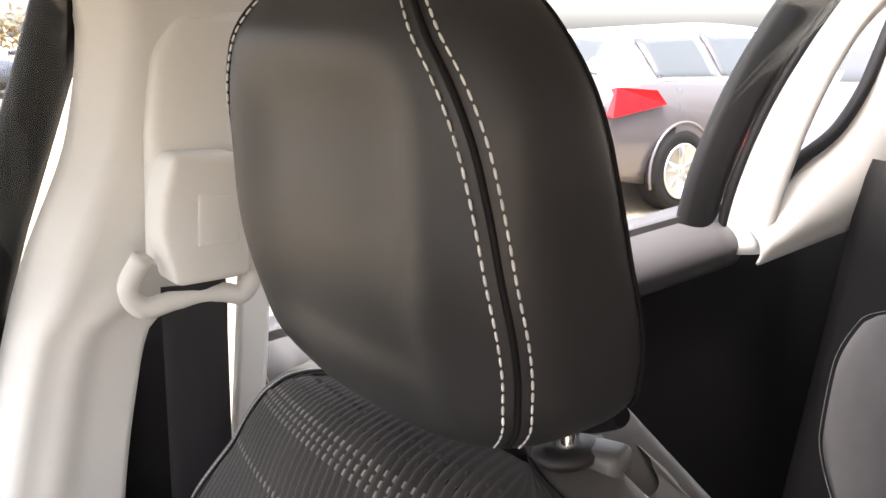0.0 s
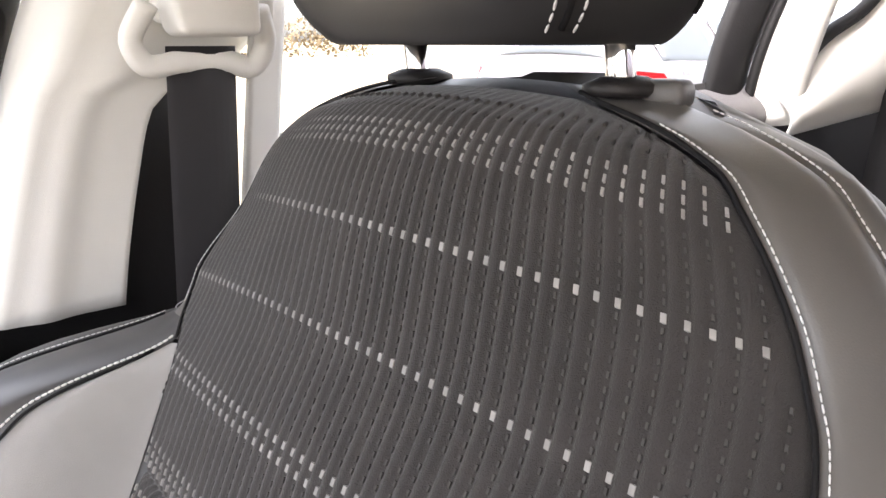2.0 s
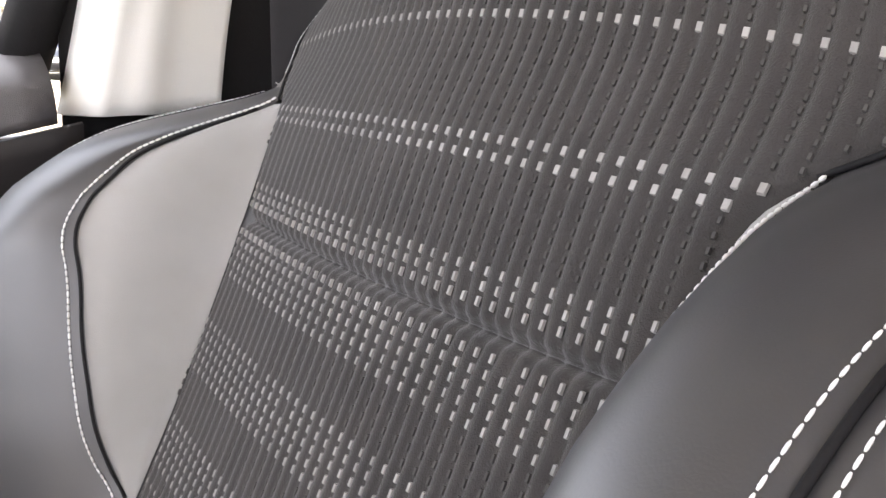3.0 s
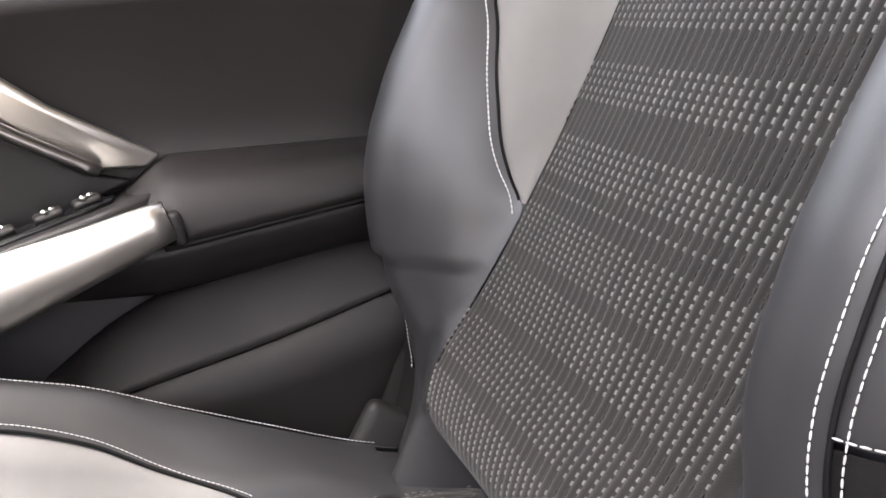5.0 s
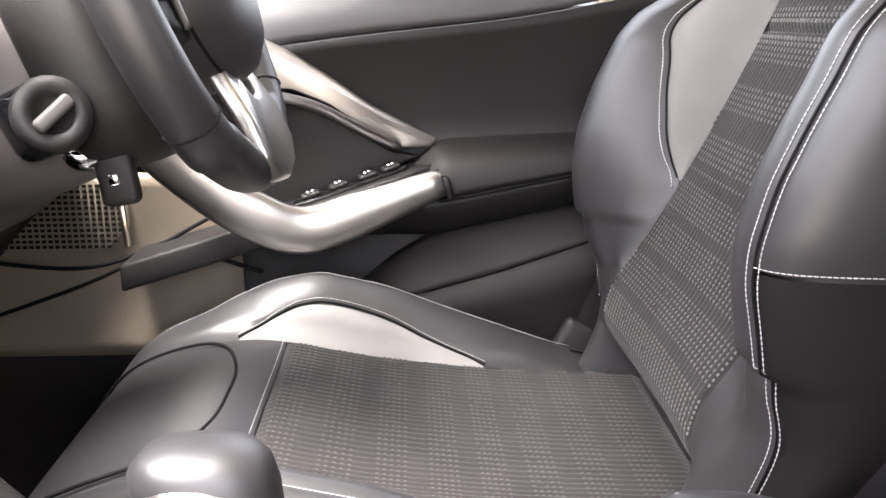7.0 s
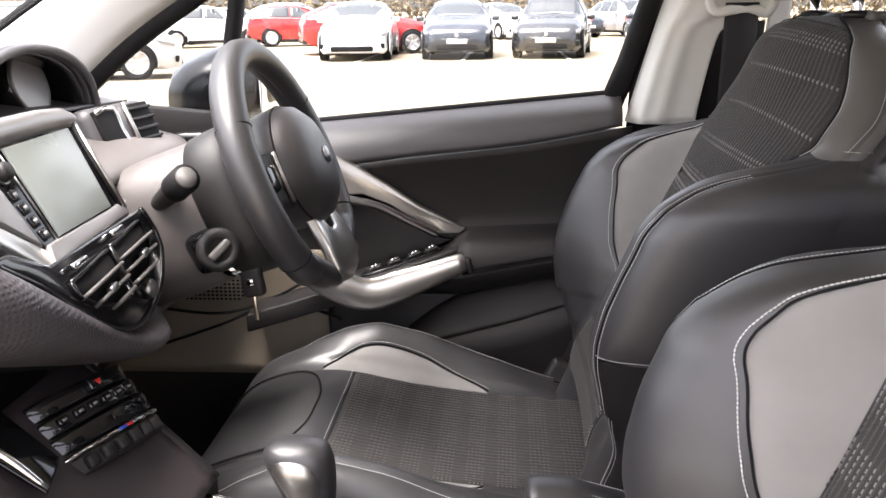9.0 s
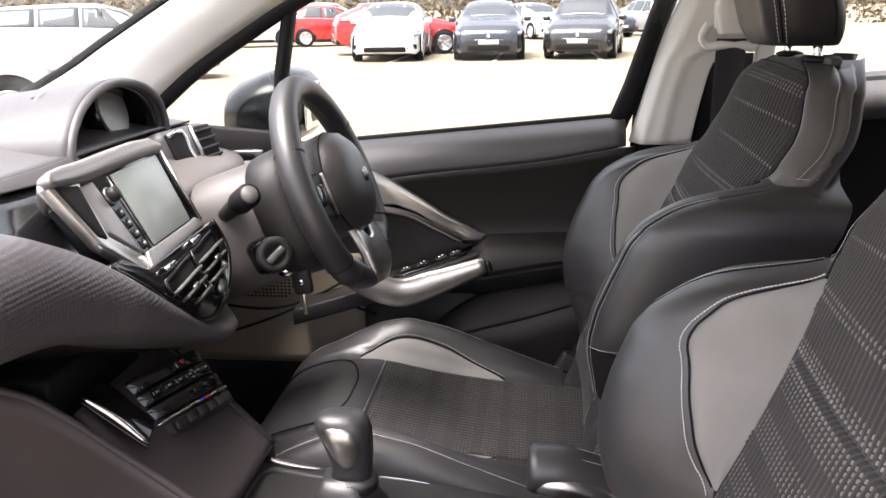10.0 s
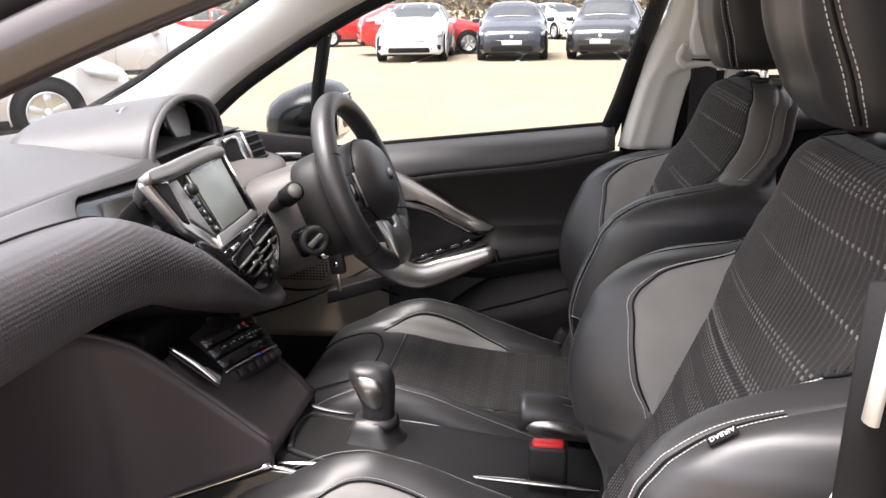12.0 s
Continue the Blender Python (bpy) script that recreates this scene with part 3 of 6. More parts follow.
def head_point(t, a, grow=0.0):
    """A point of the head restraint: t 0 bottom to 1 top, a the angle round it (0 straight ahead, positive to y)."""
    z = 1.207 + 0.204 * t
    k = 1.0
    if t < 0.10:
        k = 0.86 + 0.14 * math.sqrt(max(0.0, 1 - ((0.10 - t) / 0.10) ** 2))
    elif t > 0.66:
        k = 0.42 + 0.58 * math.sqrt(max(0.0, 1 - ((t - 0.66) / 0.34) ** 2.6))
    a = (a + math.pi) % (2 * math.pi) - math.pi
    c, s = math.cos(a), math.sin(a)
    n = 2.9 if c > 0 else 3.4
    r = (abs(c) ** n + abs(s) ** n) ** (-1 / n)
    xf, xb = HEAD_FRONT(t), HEAD_BACK(t)
    mid = xf * 0.45 + xb * 0.55
    kd = 0.45 + 0.55 * k
    deep = ((mid - xf) if c > 0 else (xb - mid)) * kd + grow
    y = (HEAD_W(t) * k + grow) * r * s
    dish = 0.0
    if c > 0:
        dish = 0.013 * math.exp(-((y / 0.066) ** 6)) / (1 + math.exp((t - 0.74) / 0.035)) * min(1.0, t / 0.25 + 0.25)
    return Vector((mid - deep * r * c + dish, y + HEAD_Y, z))


def head_restraint(seat):
    ts = [0.5 - 0.5 * math.cos(math.pi * k / 40) for k in range(41)]
    v, f = grid(head_point, ts[1:-1], [2 * math.pi * k / 96 for k in range(96)], closed=True)
    n = len(v)
    f.append(tuple(reversed(range(96))))
    f.append(tuple(range(n - 96, n)))
    head = part_data("head_restraint", v, f, DIMLEATHER, seat, "smooth black leather head restraint, dimmer light put into its colour")
    for s in (1, -1):
        turn = lambda t: s * (0.96 + 0.45 * t - 0.81 * t * t)
        line = [head_point(t, turn(t), 0.0006) for t in lins(0.03, 0.97, 80)]
        part("seam", tube(line, 0.0014, 6), RUBBER, head)
        for off in (0.07, -0.07):
            dashes("stitch_line", [[head_point(t, turn(t) + off, 0.0010) for t in lins(0.03, 0.97, 80)]], THREAD, head, gap=0.0056, length=0.0042, r=0.0006)
        part("seam", tube([head_point(t, s * (2.05 + 0.10 * t), 0.0004) for t in lins(0.06, 0.9, 60)], 0.0012, 6), RUBBER, head)
        part("post", tube([(0.590, HEAD_Y + s * 0.070, 1.14), (0.587, HEAD_Y + s * 0.070, 1.19), (0.580, HEAD_Y + s * 0.070, 1.25)], 0.0062, 14), CHROME, seat, "chrome post")
        part("post_guide", lathe([(0.012, 0), (0.014, 0.002), (0.014, 0.005), (0.010, 0.007), (0.008, 0.008)], 20, at=Matrix.Translation((0.588, HEAD_Y + s * 0.070, 1.187)) @ Matrix.Diagonal((1.35, 1, 1, 1))), PLASTIC, seat)
    part("release_button", box((0.020, 0.020, 0.012), (0.600, HEAD_Y - 0.082, 1.188), 0.0045, 3, (0, 0, 20)), GREYPLASTIC, seat, "grey release button")


driver_seat = car_seat("black leather driver's seat with ribbed fabric middle and grey suede panels")
driver_seat.location = (0, 0.36, 0)
passenger_seat = copy_thing(driver_seat, pose(0.038, -0.345, 0))
passenger_seat["label"] = "black leather passenger seat with ribbed fabric middle beside the open doorway"
# its backrest stands a little more upright, its cushion a little higher
for ob in passenger_seat.children_recursive:
    ob.data = ob.data.copy()
    for v in ob.data.vertices:
        z = v.co.z
        if z > 0.42:
            v.co.z += 0.03 * max(0.0, min(1.0, (1.0 - z) / 0.2))
        if not ob.name.startswith("cushion"):
            v.co.x -= 0.122 * max(0.0, z - 0.66)


TAG_Z = 1.039


def airbag_tag(seat):
    """Small black cloth tag sewn into the outer seam, with white capitals."""
    def at(z, q, h):
        p = lifted(back_point, z, q, h, 0.006)
        return Vector((p.x - 0.122 * (p.z - 0.66), p.y, p.z + 0.03 * max(0.0, min(1.0, (1.0 - p.z) / 0.2))))
    here = at(TAG_Z, -4.36, 0.0045)
    ez = (here - at(TAG_Z, -4.36, 0.0)).normalized()
    ex = at(TAG_Z - 0.01, -4.36, 0.0) - at(TAG_Z + 0.01, -4.36, 0.0)
    ex = (ex - ez * ex.dot(ez)).normalized()
    m = Matrix((ex, ez.cross(ex), ez)).transposed().to_4x4()
    m.translation = here
    b = box((0.021, 0.0085, 0.002), (0, 0, 0), 0.0006, 1)
    b.transform(m)
    tag = part("airbag_tag", b, RUBBER, seat, "black sewn tag with white capitals")
    cu = bpy.data.curves.new("lettering", "FONT")
    cu.body, cu.size, cu.align_x, cu.align_y, cu.extrude = "AIRBAG", 0.0052, "CENTER", "CENTER", 0.0002
    text = new("lettering", cu)
    bpy.context.view_layer.update()
    me = bpy.data.meshes.new_from_object(text)
    bpy.data.objects.remove(text)
    me.transform(m @ Matrix.Translation((0, 0, 0.0013)))
    finish("lettering", me, WHITE, tag, "white capitals", smooth=False)


airbag_tag(passenger_seat)


# ---- the car's shell ----
BODYPAINT = material("dark_car_paint", (0.05, 0.04, 0.037), 0.3, metal=0.3, coat=1.0, vary=0.05)
def sill_z(x):
    return 1.036 + 0.088 * x


def sheet(name, fn, us, vs, mat, parent=None, label="", thick=0.004, smooth=True):
    v, f = grid(fn, us, vs)
    ob = part_data(name, v, f, mat, parent, label, smooth)
    md = ob.modifiers.new("thickness", "SOLIDIFY")
    md.thickness, md.offset = thick, 0.0
    return ob


def structure(ob, label, category):
    return tagged(ob, label, category, kind="structure")


structure(part("floor", box((3.4, 1.46, 0.03), (0.6, 0, 0.30), 0.004), CARPET), "black carpeted car floor", "floor")
# Bulkhead added to stop light leaking in under the dashboard.
structure(part("wall_front", box((0.03, 1.46, 0.78), (-0.66, 0, 0.70), 0.004), CARPET), "dark bulkhead behind the footwells", "wall")
structure(part("ceiling", box((2.3, 1.2, 0.03), (1.0, 0, 1.475), 0.012), CREAM), "cream cloth headliner", "ceiling")


STRIP = [(0.429, -0.722, 1.113), (0.433, -0.722, 1.15), (0.438, -0.720, 1.196), (0.446, -0.715, 1.26), (0.462, -0.700, 1.36)]


def pillar_b(s):
    """The cream centre pillar, its black seal and the belt hanging before it."""
    p = thing("pillar_trim", "cream plastic centre pillar trim" + (" behind the driver's door" if s > 0 else " at the open doorway"), "pillar trim", (0.45, s * 0.69, 0), kind="structure")
    dx = 0.0 if s > 0 else 0.020
    o = Vector((-0.45 + dx, -s * 0.69, 0))
    fx = curve1((0.98, 0.378), (1.026, 0.393), (1.119, 0.419), (1.218, 0.448), (1.314, 0.484), (1.38, 0.492), (1.47, 0.44))
    rx = curve1((0.98, 0.49), (1.036, 0.496), (1.121, 0.512), (1.171, 0.528), (1.19, 0.58), (1.25, 0.62), (1.47, 0.66))

    def f(z, t):
        x = fx(z) + (rx(z) - fx(z)) * t
        crease = 0.012 * math.exp(-((t - 0.45) / 0.12) ** 2)
        y = 0.705 - 0.035 * min(1, t * 6) + 0.012 * t - 0.05 * max(0, (z - 1.2)) / 0.27 - crease * 0.4
        return Vector((x, s * y, z)) + o
    sheet("panel", f, lins(1.028, 1.47, 40), lins(0, 1, 24), CREAM, p, thick=0.006)
    # lower half, black, behind the belt
    sheet("lower_panel", lambda z, t: Vector((0.395 + 0.19 * t + 0.05 * (z - 1.0) * (z > 1.0), s * (0.715 - 0.02 * t), z)) + o, lins(0.40, 1.18, 10), lins(0, 1, 8), RUBBER, p)
    sheet("rear_edge", lambda z, t: Vector((0.573 + 0.035 * t + 0.10 * (z - 1.03), s * (0.66 + 0.02 * t), z)) + o, lins(1.02, 1.25, 12), lins(0, 1, 8), CREAM, p)
    if s < 0:
        part("edge_strip", tube([Vector(p) - Vector((0.45, -0.69, 0)) for p in STRIP], 0.0065, 10, flat=0.6), CREAM, p, "pale strip along the door opening")
        part("outer_post", box((0.17, 0.012, 1.0), Vector((0.505, -0.745, 0.93)) + o, 0.004, 2, (0, 0, 0)), BODYPAINT, p)
        return p
    b = tube([Vector((0.370, s * 0.722, 1.05)) + o, Vector((0.398, s * 0.722, 1.12)) + o, Vector((0.440, s * 0.715, 1.25)) + o, Vector((0.478, s * 0.70, 1.36)) + o, Vector((0.50, s * 0.66, 1.45)) + o], 0.019, 10)
    part("door_seal", b, RUBBER, p)
    return p


pillar_b(1)
pillar_b(-1)


def pillar_a(s):
    p = thing("pillar_trim", "cream windscreen pillar trim with black door frame", "pillar trim", (-0.4, s * 0.66, 0), kind="structure")
    o = Vector((0.4, -s * 0.66, 0))
    low = [(-0.62, 0.70, 1.00), (-0.50, 0.70, 1.085), (-0.40, 0.695, 1.165), (-0.30, 0.685, 1.228), (-0.20, 0.675, 1.285), (-0.07, 0.66, 1.345), (0.10, 0.64, 1.395), (0.35, 0.62, 1.43), (0.6, 0.61, 1.445)]
    high = [(-0.80, 0.68, 1.065), (-0.62, 0.67, 1.155), (-0.53, 0.665, 1.208), (-0.42, 0.655, 1.270), (-0.316, 0.64, 1.328), (-0.19, 0.60, 1.395), (0.0, 0.56, 1.455), (0.3, 0.55, 1.475), (0.6, 0.55, 1.475)]
    if s < 0:
        low = [(-0.45, 0.69, 1.05), (-0.2, 0.675, 1.205), (-0.02, 0.66, 1.285), (0.10, 0.65, 1.33), (0.3, 0.63, 1.40), (0.55, 0.61, 1.445)]
    L, H = spline(low, 40), spline(high, 40)
    if s < 0:
        p["label"] = "dark painted roof rail over the open doorway"
        part("rail", tube([Vector((q.x, -q.y, q.z)) + o for q in L], 0.019, 12), BODYPAINT, p)
        part("door_seal", tube([Vector((q.x - 0.016, -q.y + 0.012, q.z + 0.024)) + o for q in L], 0.013, 10), RUBBER, p)
        return p
    v, f = [], []
    for a, b in zip(L, H):
        for t in lins(0, 1, 7):
            q = a.lerp(b, t)
            v.append(Vector((q.x, s * (q.y - 0.018 * math.sin(math.pi * t)), q.z)) + o)
    for i in range(39):
        for j in range(6):
            k = i * 7 + j
            f.append((k, k + 1, k + 8, k + 7))
    ob = part_data("cover", v, f, CREAM, p)
    md = ob.modifiers.new("thickness", "SOLIDIFY")
    md.thickness = 0.006
    part("door_frame", tube([Vector((q.x, s * (q.y + 0.02), q.z - 0.012)) + o for q in L], 0.016, 10), RUBBER, p)
    part("glass_seal", tube([Vector((q.x - 0.005, s * (q.y + 0.002), q.z + 0.006)) + o for q in H], 0.010, 8), RUBBER, p)
    skin = sheet("outer_skin", lambda i, t: (lambda a, b: Vector((a.x + (b.x - a.x) * t, s * (0.735 + (b.y + 0.03 - 0.735) * t * t), a.z + (b.z + 0.01 - a.z) * t)) + o)(L[int(i)], H[int(i)]),
                 range(40), lins(0, 1, 6), BODYPAINT, p)
    return p


pillar_a(1)
pillar_a(-1)

# windscreen, side glass
structure(sheet("window_1", lambda u, t: Vector((-0.86 + 0.66 * t - 0.10 * math.cos(u * 1.25) + 0.1, u * 0.68 * (1 - 0.12 * t), 1.06 + 0.40 * t - 0.03 * t * t)), lins(-1, 1, 24), lins(0, 1, 12), GLASS, thick=0.004),
          "clear curved windscreen", "windscreen").visible_shadow = False
structure(sheet("window_2", lambda u, t: Vector((-0.50 + 0.98 * u, 0.728 - 0.09 * t * t, 1.0 + 0.42 * t)), lins(0, 1, 12), lins(0, 1, 8), GLASS, thick=0.004),
          "clear side window of the driver's door", "window").visible_shadow = False
structure(sheet("window_3", lambda u, t: Vector((0.50 + 0.95 * u, 0.728 - 0.09 * t * t, 1.10 + 0.34 * t)), lins(0, 1, 12), lins(0, 1, 8), GLASS, thick=0.004),
          "clear rear side window", "window").visible_shadow = False


GREYSATIN = material("grey_satin", (0.30, 0.29, 0.285), 0.36, metal=0.6, vary=0.06)
DIALGLASS = material("dial_glass", (0.10, 0.12, 0.17), 0.15, spec=0.6, vary=0.1)
GREYMETAL = material("grey_metal", (0.35, 0.35, 0.35), 0.3, metal=1.0, vary=0.05)
DARKSILVER = material("dark_satin", (0.22, 0.21, 0.21), 0.3, metal=1.0, vary=0.08)


def driver_door():
    d = thing("door_1", "closed driver's door lined in dark grey plastic with silver pull", "car door", (0, 0.72, 0), kind="structure")
    o = Vector((0, -0.72, 0))
    seam = curve1((-0.62, 0.90), (-0.30, 0.935), (-0.045, 0.967), (0.052, 0.979), (0.229, 0.998), (0.377, 1.024), (0.40, 1.028))

    # upper roll under the glass
    def roll(x, t):
        z0, z1 = seam(x), sill_z(x)
        z = z0 + (z1 - z0) * math.sin(t * math.pi / 2)
        y = 0.672 + 0.004 * math.sin(math.pi * t) + 0.05 * (1 - math.cos(t * math.pi / 2)) - 0.006 * math.sin(math.pi * min(1, t * 1.4))
        return Vector((x, y, z)) + o
    sheet("upper_roll", roll, lins(-0.62, 0.385, 50), lins(0, 1, 14), DASHTOP, d, "soft grey top roll")
    part("waist_seal", tube([Vector((x, 0.722, sill_z(x) + 0.001)) + o for x in lins(-0.26, 0.385, 20)], 0.007, 8), RUBBER, d)

    # middle panel
    def mid(x, t):
        z = 0.835 + 0.02 * x + (seam(x) - 0.003 - 0.835 - 0.02 * x) * t
        y = 0.700 - 0.030 * t ** 2 - 0.012 * math.exp(-((t - 0.02) / 0.12) ** 2)
        return Vector((x, y, z)) + o
    sheet("middle_panel", mid, lins(-0.62, 0.40, 50), lins(0, 1, 14), DOOR, d)

    # arm rest: one padded piece from the pull's end back, over a dark gap
    def arm(x, t):
        zt, zb = 0.857 + 0.045 * (x - 0.135), 0.803 + 0.19 * (x - 0.139)
        a = t * math.pi / 2
        z = zb + (zt - zb) * math.cos(a) ** 0.8
        k = max(0.0, min(1.0, (x - 0.105) / 0.045))
        k = k * k * (3 - 2 * k)
        low = 0.795 + 0.29 * x
        return Vector((x, 0.695 - 0.078 * math.sin(a) ** 0.75 * (0.55 + 0.45 * k), low + (z - low) * k)) + o
    sheet("arm_rest", arm, lins(0.105, 0.42, 40), lins(0, 1, 18), DOOR, d, "dark padded arm rest")
    part("arm_rest_piping", tube([Vector((x, 0.617, 0.801 + 0.19 * (x - 0.139))) + o for x in lins(0.14, 0.42, 16)], 0.0022, 6), RUBBER, d)
    sheet("arm_rest_base", lambda x, t: Vector((x, 0.622 + 0.045 * t * t, 0.800 + 0.19 * (x - 0.139) * (x > 0.139) - 0.045 * t)) + o, lins(0.0, 0.42, 30), lins(0, 1, 8), PLASTIC, d)

    # floor of the well between blade and pull, with the switches in a glossy strip
    def floor_z(x, y):
        return 0.801 + 0.29 * x
    well = [(-0.20, 0.58), (-0.05, 0.592), (0.02, 0.605), (0.10, 0.622), (0.146, 0.64), (0.146, 0.695), (-0.2, 0.695)]
    part("switch_well", extrude_outline([Vector((x, y, floor_z(x, y))) + o for x, y in well], 0.03, (0, 0, -1), 0.004), PLASTIC, d)
    strip = [(-0.022, 0.617), (0.0, 0.612), (0.09, 0.637), (0.106, 0.646), (0.108, 0.660), (0.094, 0.667), (0.0, 0.646), (-0.02, 0.638)]
    part("switch_strip", extrude_outline([Vector((x, y, floor_z(x, y) + 0.004)) + o for x, y in strip], 0.006, (0, 0, -1), 0.002), GLOSS, d)
    for x, y in ((0.0, 0.629), (0.030, 0.637), (0.062, 0.646), (0.088, 0.652)):
        z = floor_z(x, y) + 0.007
        sw = part("window_switch", box((0.021, 0.015, 0.006), Vector((x, y, z)) + o, 0.0025, 2, (0, -16, 15)), PLASTIC, d)
        for k in (-1, 1):
            part("switch_lip", lathe([(0.0036, 0), (0.0036, 0.002), (0.0022, 0.0034), (0, 0.0036)], 12, at=Matrix.Translation(Vector((x + 0.005 * k * 0.4, y + 0.0045 * k, z + 0.002)) + o)), CHROME, sw)

    # silver pull, sweeping from the screen pillar down and back
    path = spline([(-0.225, 0.578, 0.945), (-0.18, 0.574, 0.90), (-0.12, 0.57, 0.845), (-0.06, 0.575, 0.80), (-0.005, 0.585, 0.778), (0.06, 0.597, 0.795), (0.145, 0.612, 0.824)], 50)
    rings = []
    for i, p in enumerate(path):
        k = i / 49
        d2 = (path[min(i + 1, 49)] - path[max(i - 1, 0)]).normalized()
        up = Vector((0, -1, 0)).cross(d2).normalized()
        if up.z < 0:
            up = -up
        hw = 0.022 + 0.005 * math.sin(math.pi * k) - 0.007 * max(0, k - 0.8) / 0.2
        th = 0.010
        rings.append([p + o + up * hw * math.cos(a) + Vector((0, 1, 0)) * th * math.sin(a) for a in (2 * math.pi * j / 16 for j in range(16))])
    part("pull_handle", loft(rings), SILVER, d, "satin silver door pull")
    part("pull_end", box((0.010, 0.024, 0.026), Vector((0.150, 0.620, 0.817)) + o, 0.004, 2, (0, -16, 0)), PLASTIC, d)

    # silver blade with the dark release handle lying along it
    blade = [(-0.20, 0.64, 1.04), (-0.10, 0.652, 1.00), (-0.028, 0.660, 0.965), (0.021, 0.664, 0.934), (0.067, 0.668, 0.901), (0.142, 0.672, 0.862), (0.132, 0.672, 0.853), (0.093, 0.670, 0.852), (0.060, 0.668, 0.874),
             (0.02, 0.664, 0.902), (-0.02, 0.658, 0.920), (-0.08, 0.645, 0.920), (-0.20, 0.63, 0.91)]
    part("handle_blade", extrude_outline([Vector(p) + o for p in blade], 0.012, (0, 1, 0), 0.003), SILVER, d, "tapering satin silver blade")
    cup = [(-0.14, 0.674, 0.918), (-0.02, 0.674, 0.912), (0.05, 0.676, 0.872), (0.085, 0.678, 0.850), (0.12, 0.678, 0.842), (0.05, 0.676, 0.81), (-0.14, 0.674, 0.75)]
    part("handle_cup", extrude_outline([Vector(p) + o for p in cup], 0.012, (0, 1, 0), 0.003), PLASTIC, d)
    hand = spline([(-0.10, 0.640, 0.925), (-0.03, 0.648, 0.912), (0.01, 0.655, 0.900), (0.05, 0.659, 0.878), (0.098, 0.663, 0.853)], 24)
    part("inner_handle", tube([p + o for p in hand], lambda k: 0.013 - 0.004 * k, 12, flat=0.55), DARKSILVER, d, "dark satin release handle")

    # lower panel with its pocket
    def low(x, t):
        z = 0.82 + 0.13 * (x - 0.14) - (0.42) * t
        y = 0.690 - 0.04 * math.sin(math.pi * min(1, t * 1.3)) ** 2 * (0.4 + 0.6 * t)
        return Vector((x, y, z)) + o
    sheet("lower_panel", low, lins(-0.62, 0.42, 40), lins(0, 1, 24), DOOR, d)
    # bulging pocket: a lit ledge down to a diagonal crease, then a darker face
    crest = curve1((-0.10, 0.60), (0.0, 0.655), (0.056, 0.701), (0.096, 0.732), (0.14, 0.755), (0.20, 0.770), (0.315, 0.793), (0.42, 0.805))
    fold = curve1((-0.10, 0.595), (0.0, 0.645), (0.056, 0.672), (0.115, 0.690), (0.212, 0.717), (0.315, 0.751), (0.42, 0.785))
    sheet("pocket_ledge", lambda x, t: Vector((x, 0.668 - 0.036 * t ** 0.7, crest(x) + (fold(x) - crest(x)) * t)) + o, lins(-0.10, 0.42, 36), lins(0, 1, 10), DOOR, d)
    sheet("pocket", lambda x, t: Vector((x, 0.633 + 0.03 * t, fold(x) - 0.001 + (0.40 - fold(x)) * t)) + o, lins(-0.10, 0.42, 36), lins(0, 1, 8), DOOR, d)
    # forward part: loudspeaker grille over a pocket, the warm light on both put into their colour
    sheet("speaker_panel", lambda x, t: Vector((x, 0.652 + 0.01 * math.sin(3 * t), 0.83 - 0.215 * t)) + o, lins(-0.50, -0.085, 14), lins(0, 1, 14), WARMLIT, d)
    rim = spline([(-0.40, 0.641, 0.735), (-0.27, 0.641, 0.722), (-0.19, 0.641, 0.742), (-0.13, 0.641, 0.772), (-0.09, 0.641, 0.795)], 24)
    part("panel_seam", tube([p + Vector((0, 0.006, 0)) + o for p in rim], 0.0025, 6), RUBBER, d)
    rim = spline([(-0.40, 0.641, 0.655), (-0.27, 0.641, 0.700), (-0.17, 0.641, 0.742), (-0.12, 0.641, 0.735), (-0.06, 0.641, 0.715)], 24)
    part("panel_seam", tube([p + Vector((0, 0.006, 0)) + o for p in rim], 0.0025, 6), RUBBER, d)
    part("speaker_grille", extrude_outline([Vector(p) + o for p in [(-0.40, 0.646, 0.815), (-0.24, 0.646, 0.825), (-0.205, 0.646, 0.80), (-0.205, 0.646, 0.770), (-0.235, 0.646, 0.742), (-0.40, 0.646, 0.745)]], 0.006, (0, 1, 0), 0.002), WARMLIT, d)
    v, f = [], []
    for i in range(26):
        for j in range(12):
            x, z = -0.395 + 0.0072 * i, 0.748 + 0.0063 * j
            if x > -0.235 and z < 0.742 + (x + 0.235) * 0.95:
                continue
            n = len(v)
            v += [Vector((x + a, 0.6445, z + c)) + o for a, c in ((-0.0022, -0.0016), (0.0022, -0.0016), (0.0022, 0.0016), (-0.0022, 0.0016))]
            v += [p + Vector((0, 0.0012, 0)) for p in v[n:n + 4]]
            f += [(n, n + 1, n + 2, n + 3)] + [(n + k, n + (k + 1) % 4, n + 4 + (k + 1) % 4, n + 4 + k) for k in range(4)]
    tagged(part_data("grille_hole", v, f, RUBBER, d, "dark grille perforations", smooth=False), kind="stuff")
    part("outer_skin", box((1.05, 0.012, 0.62), Vector((-0.08, 0.765, 0.70)) + o, 0.004), BODYPAINT, d)
    # sail panel and quarter bar
    part("quarter_bar", tube([Vector((-0.245, 0.722, 1.02)) + o, Vector((-0.232, 0.715, 1.15)) + o, Vector((-0.205, 0.705, 1.275)) + o], 0.019, 10, flat=0.7), RUBBER, d)
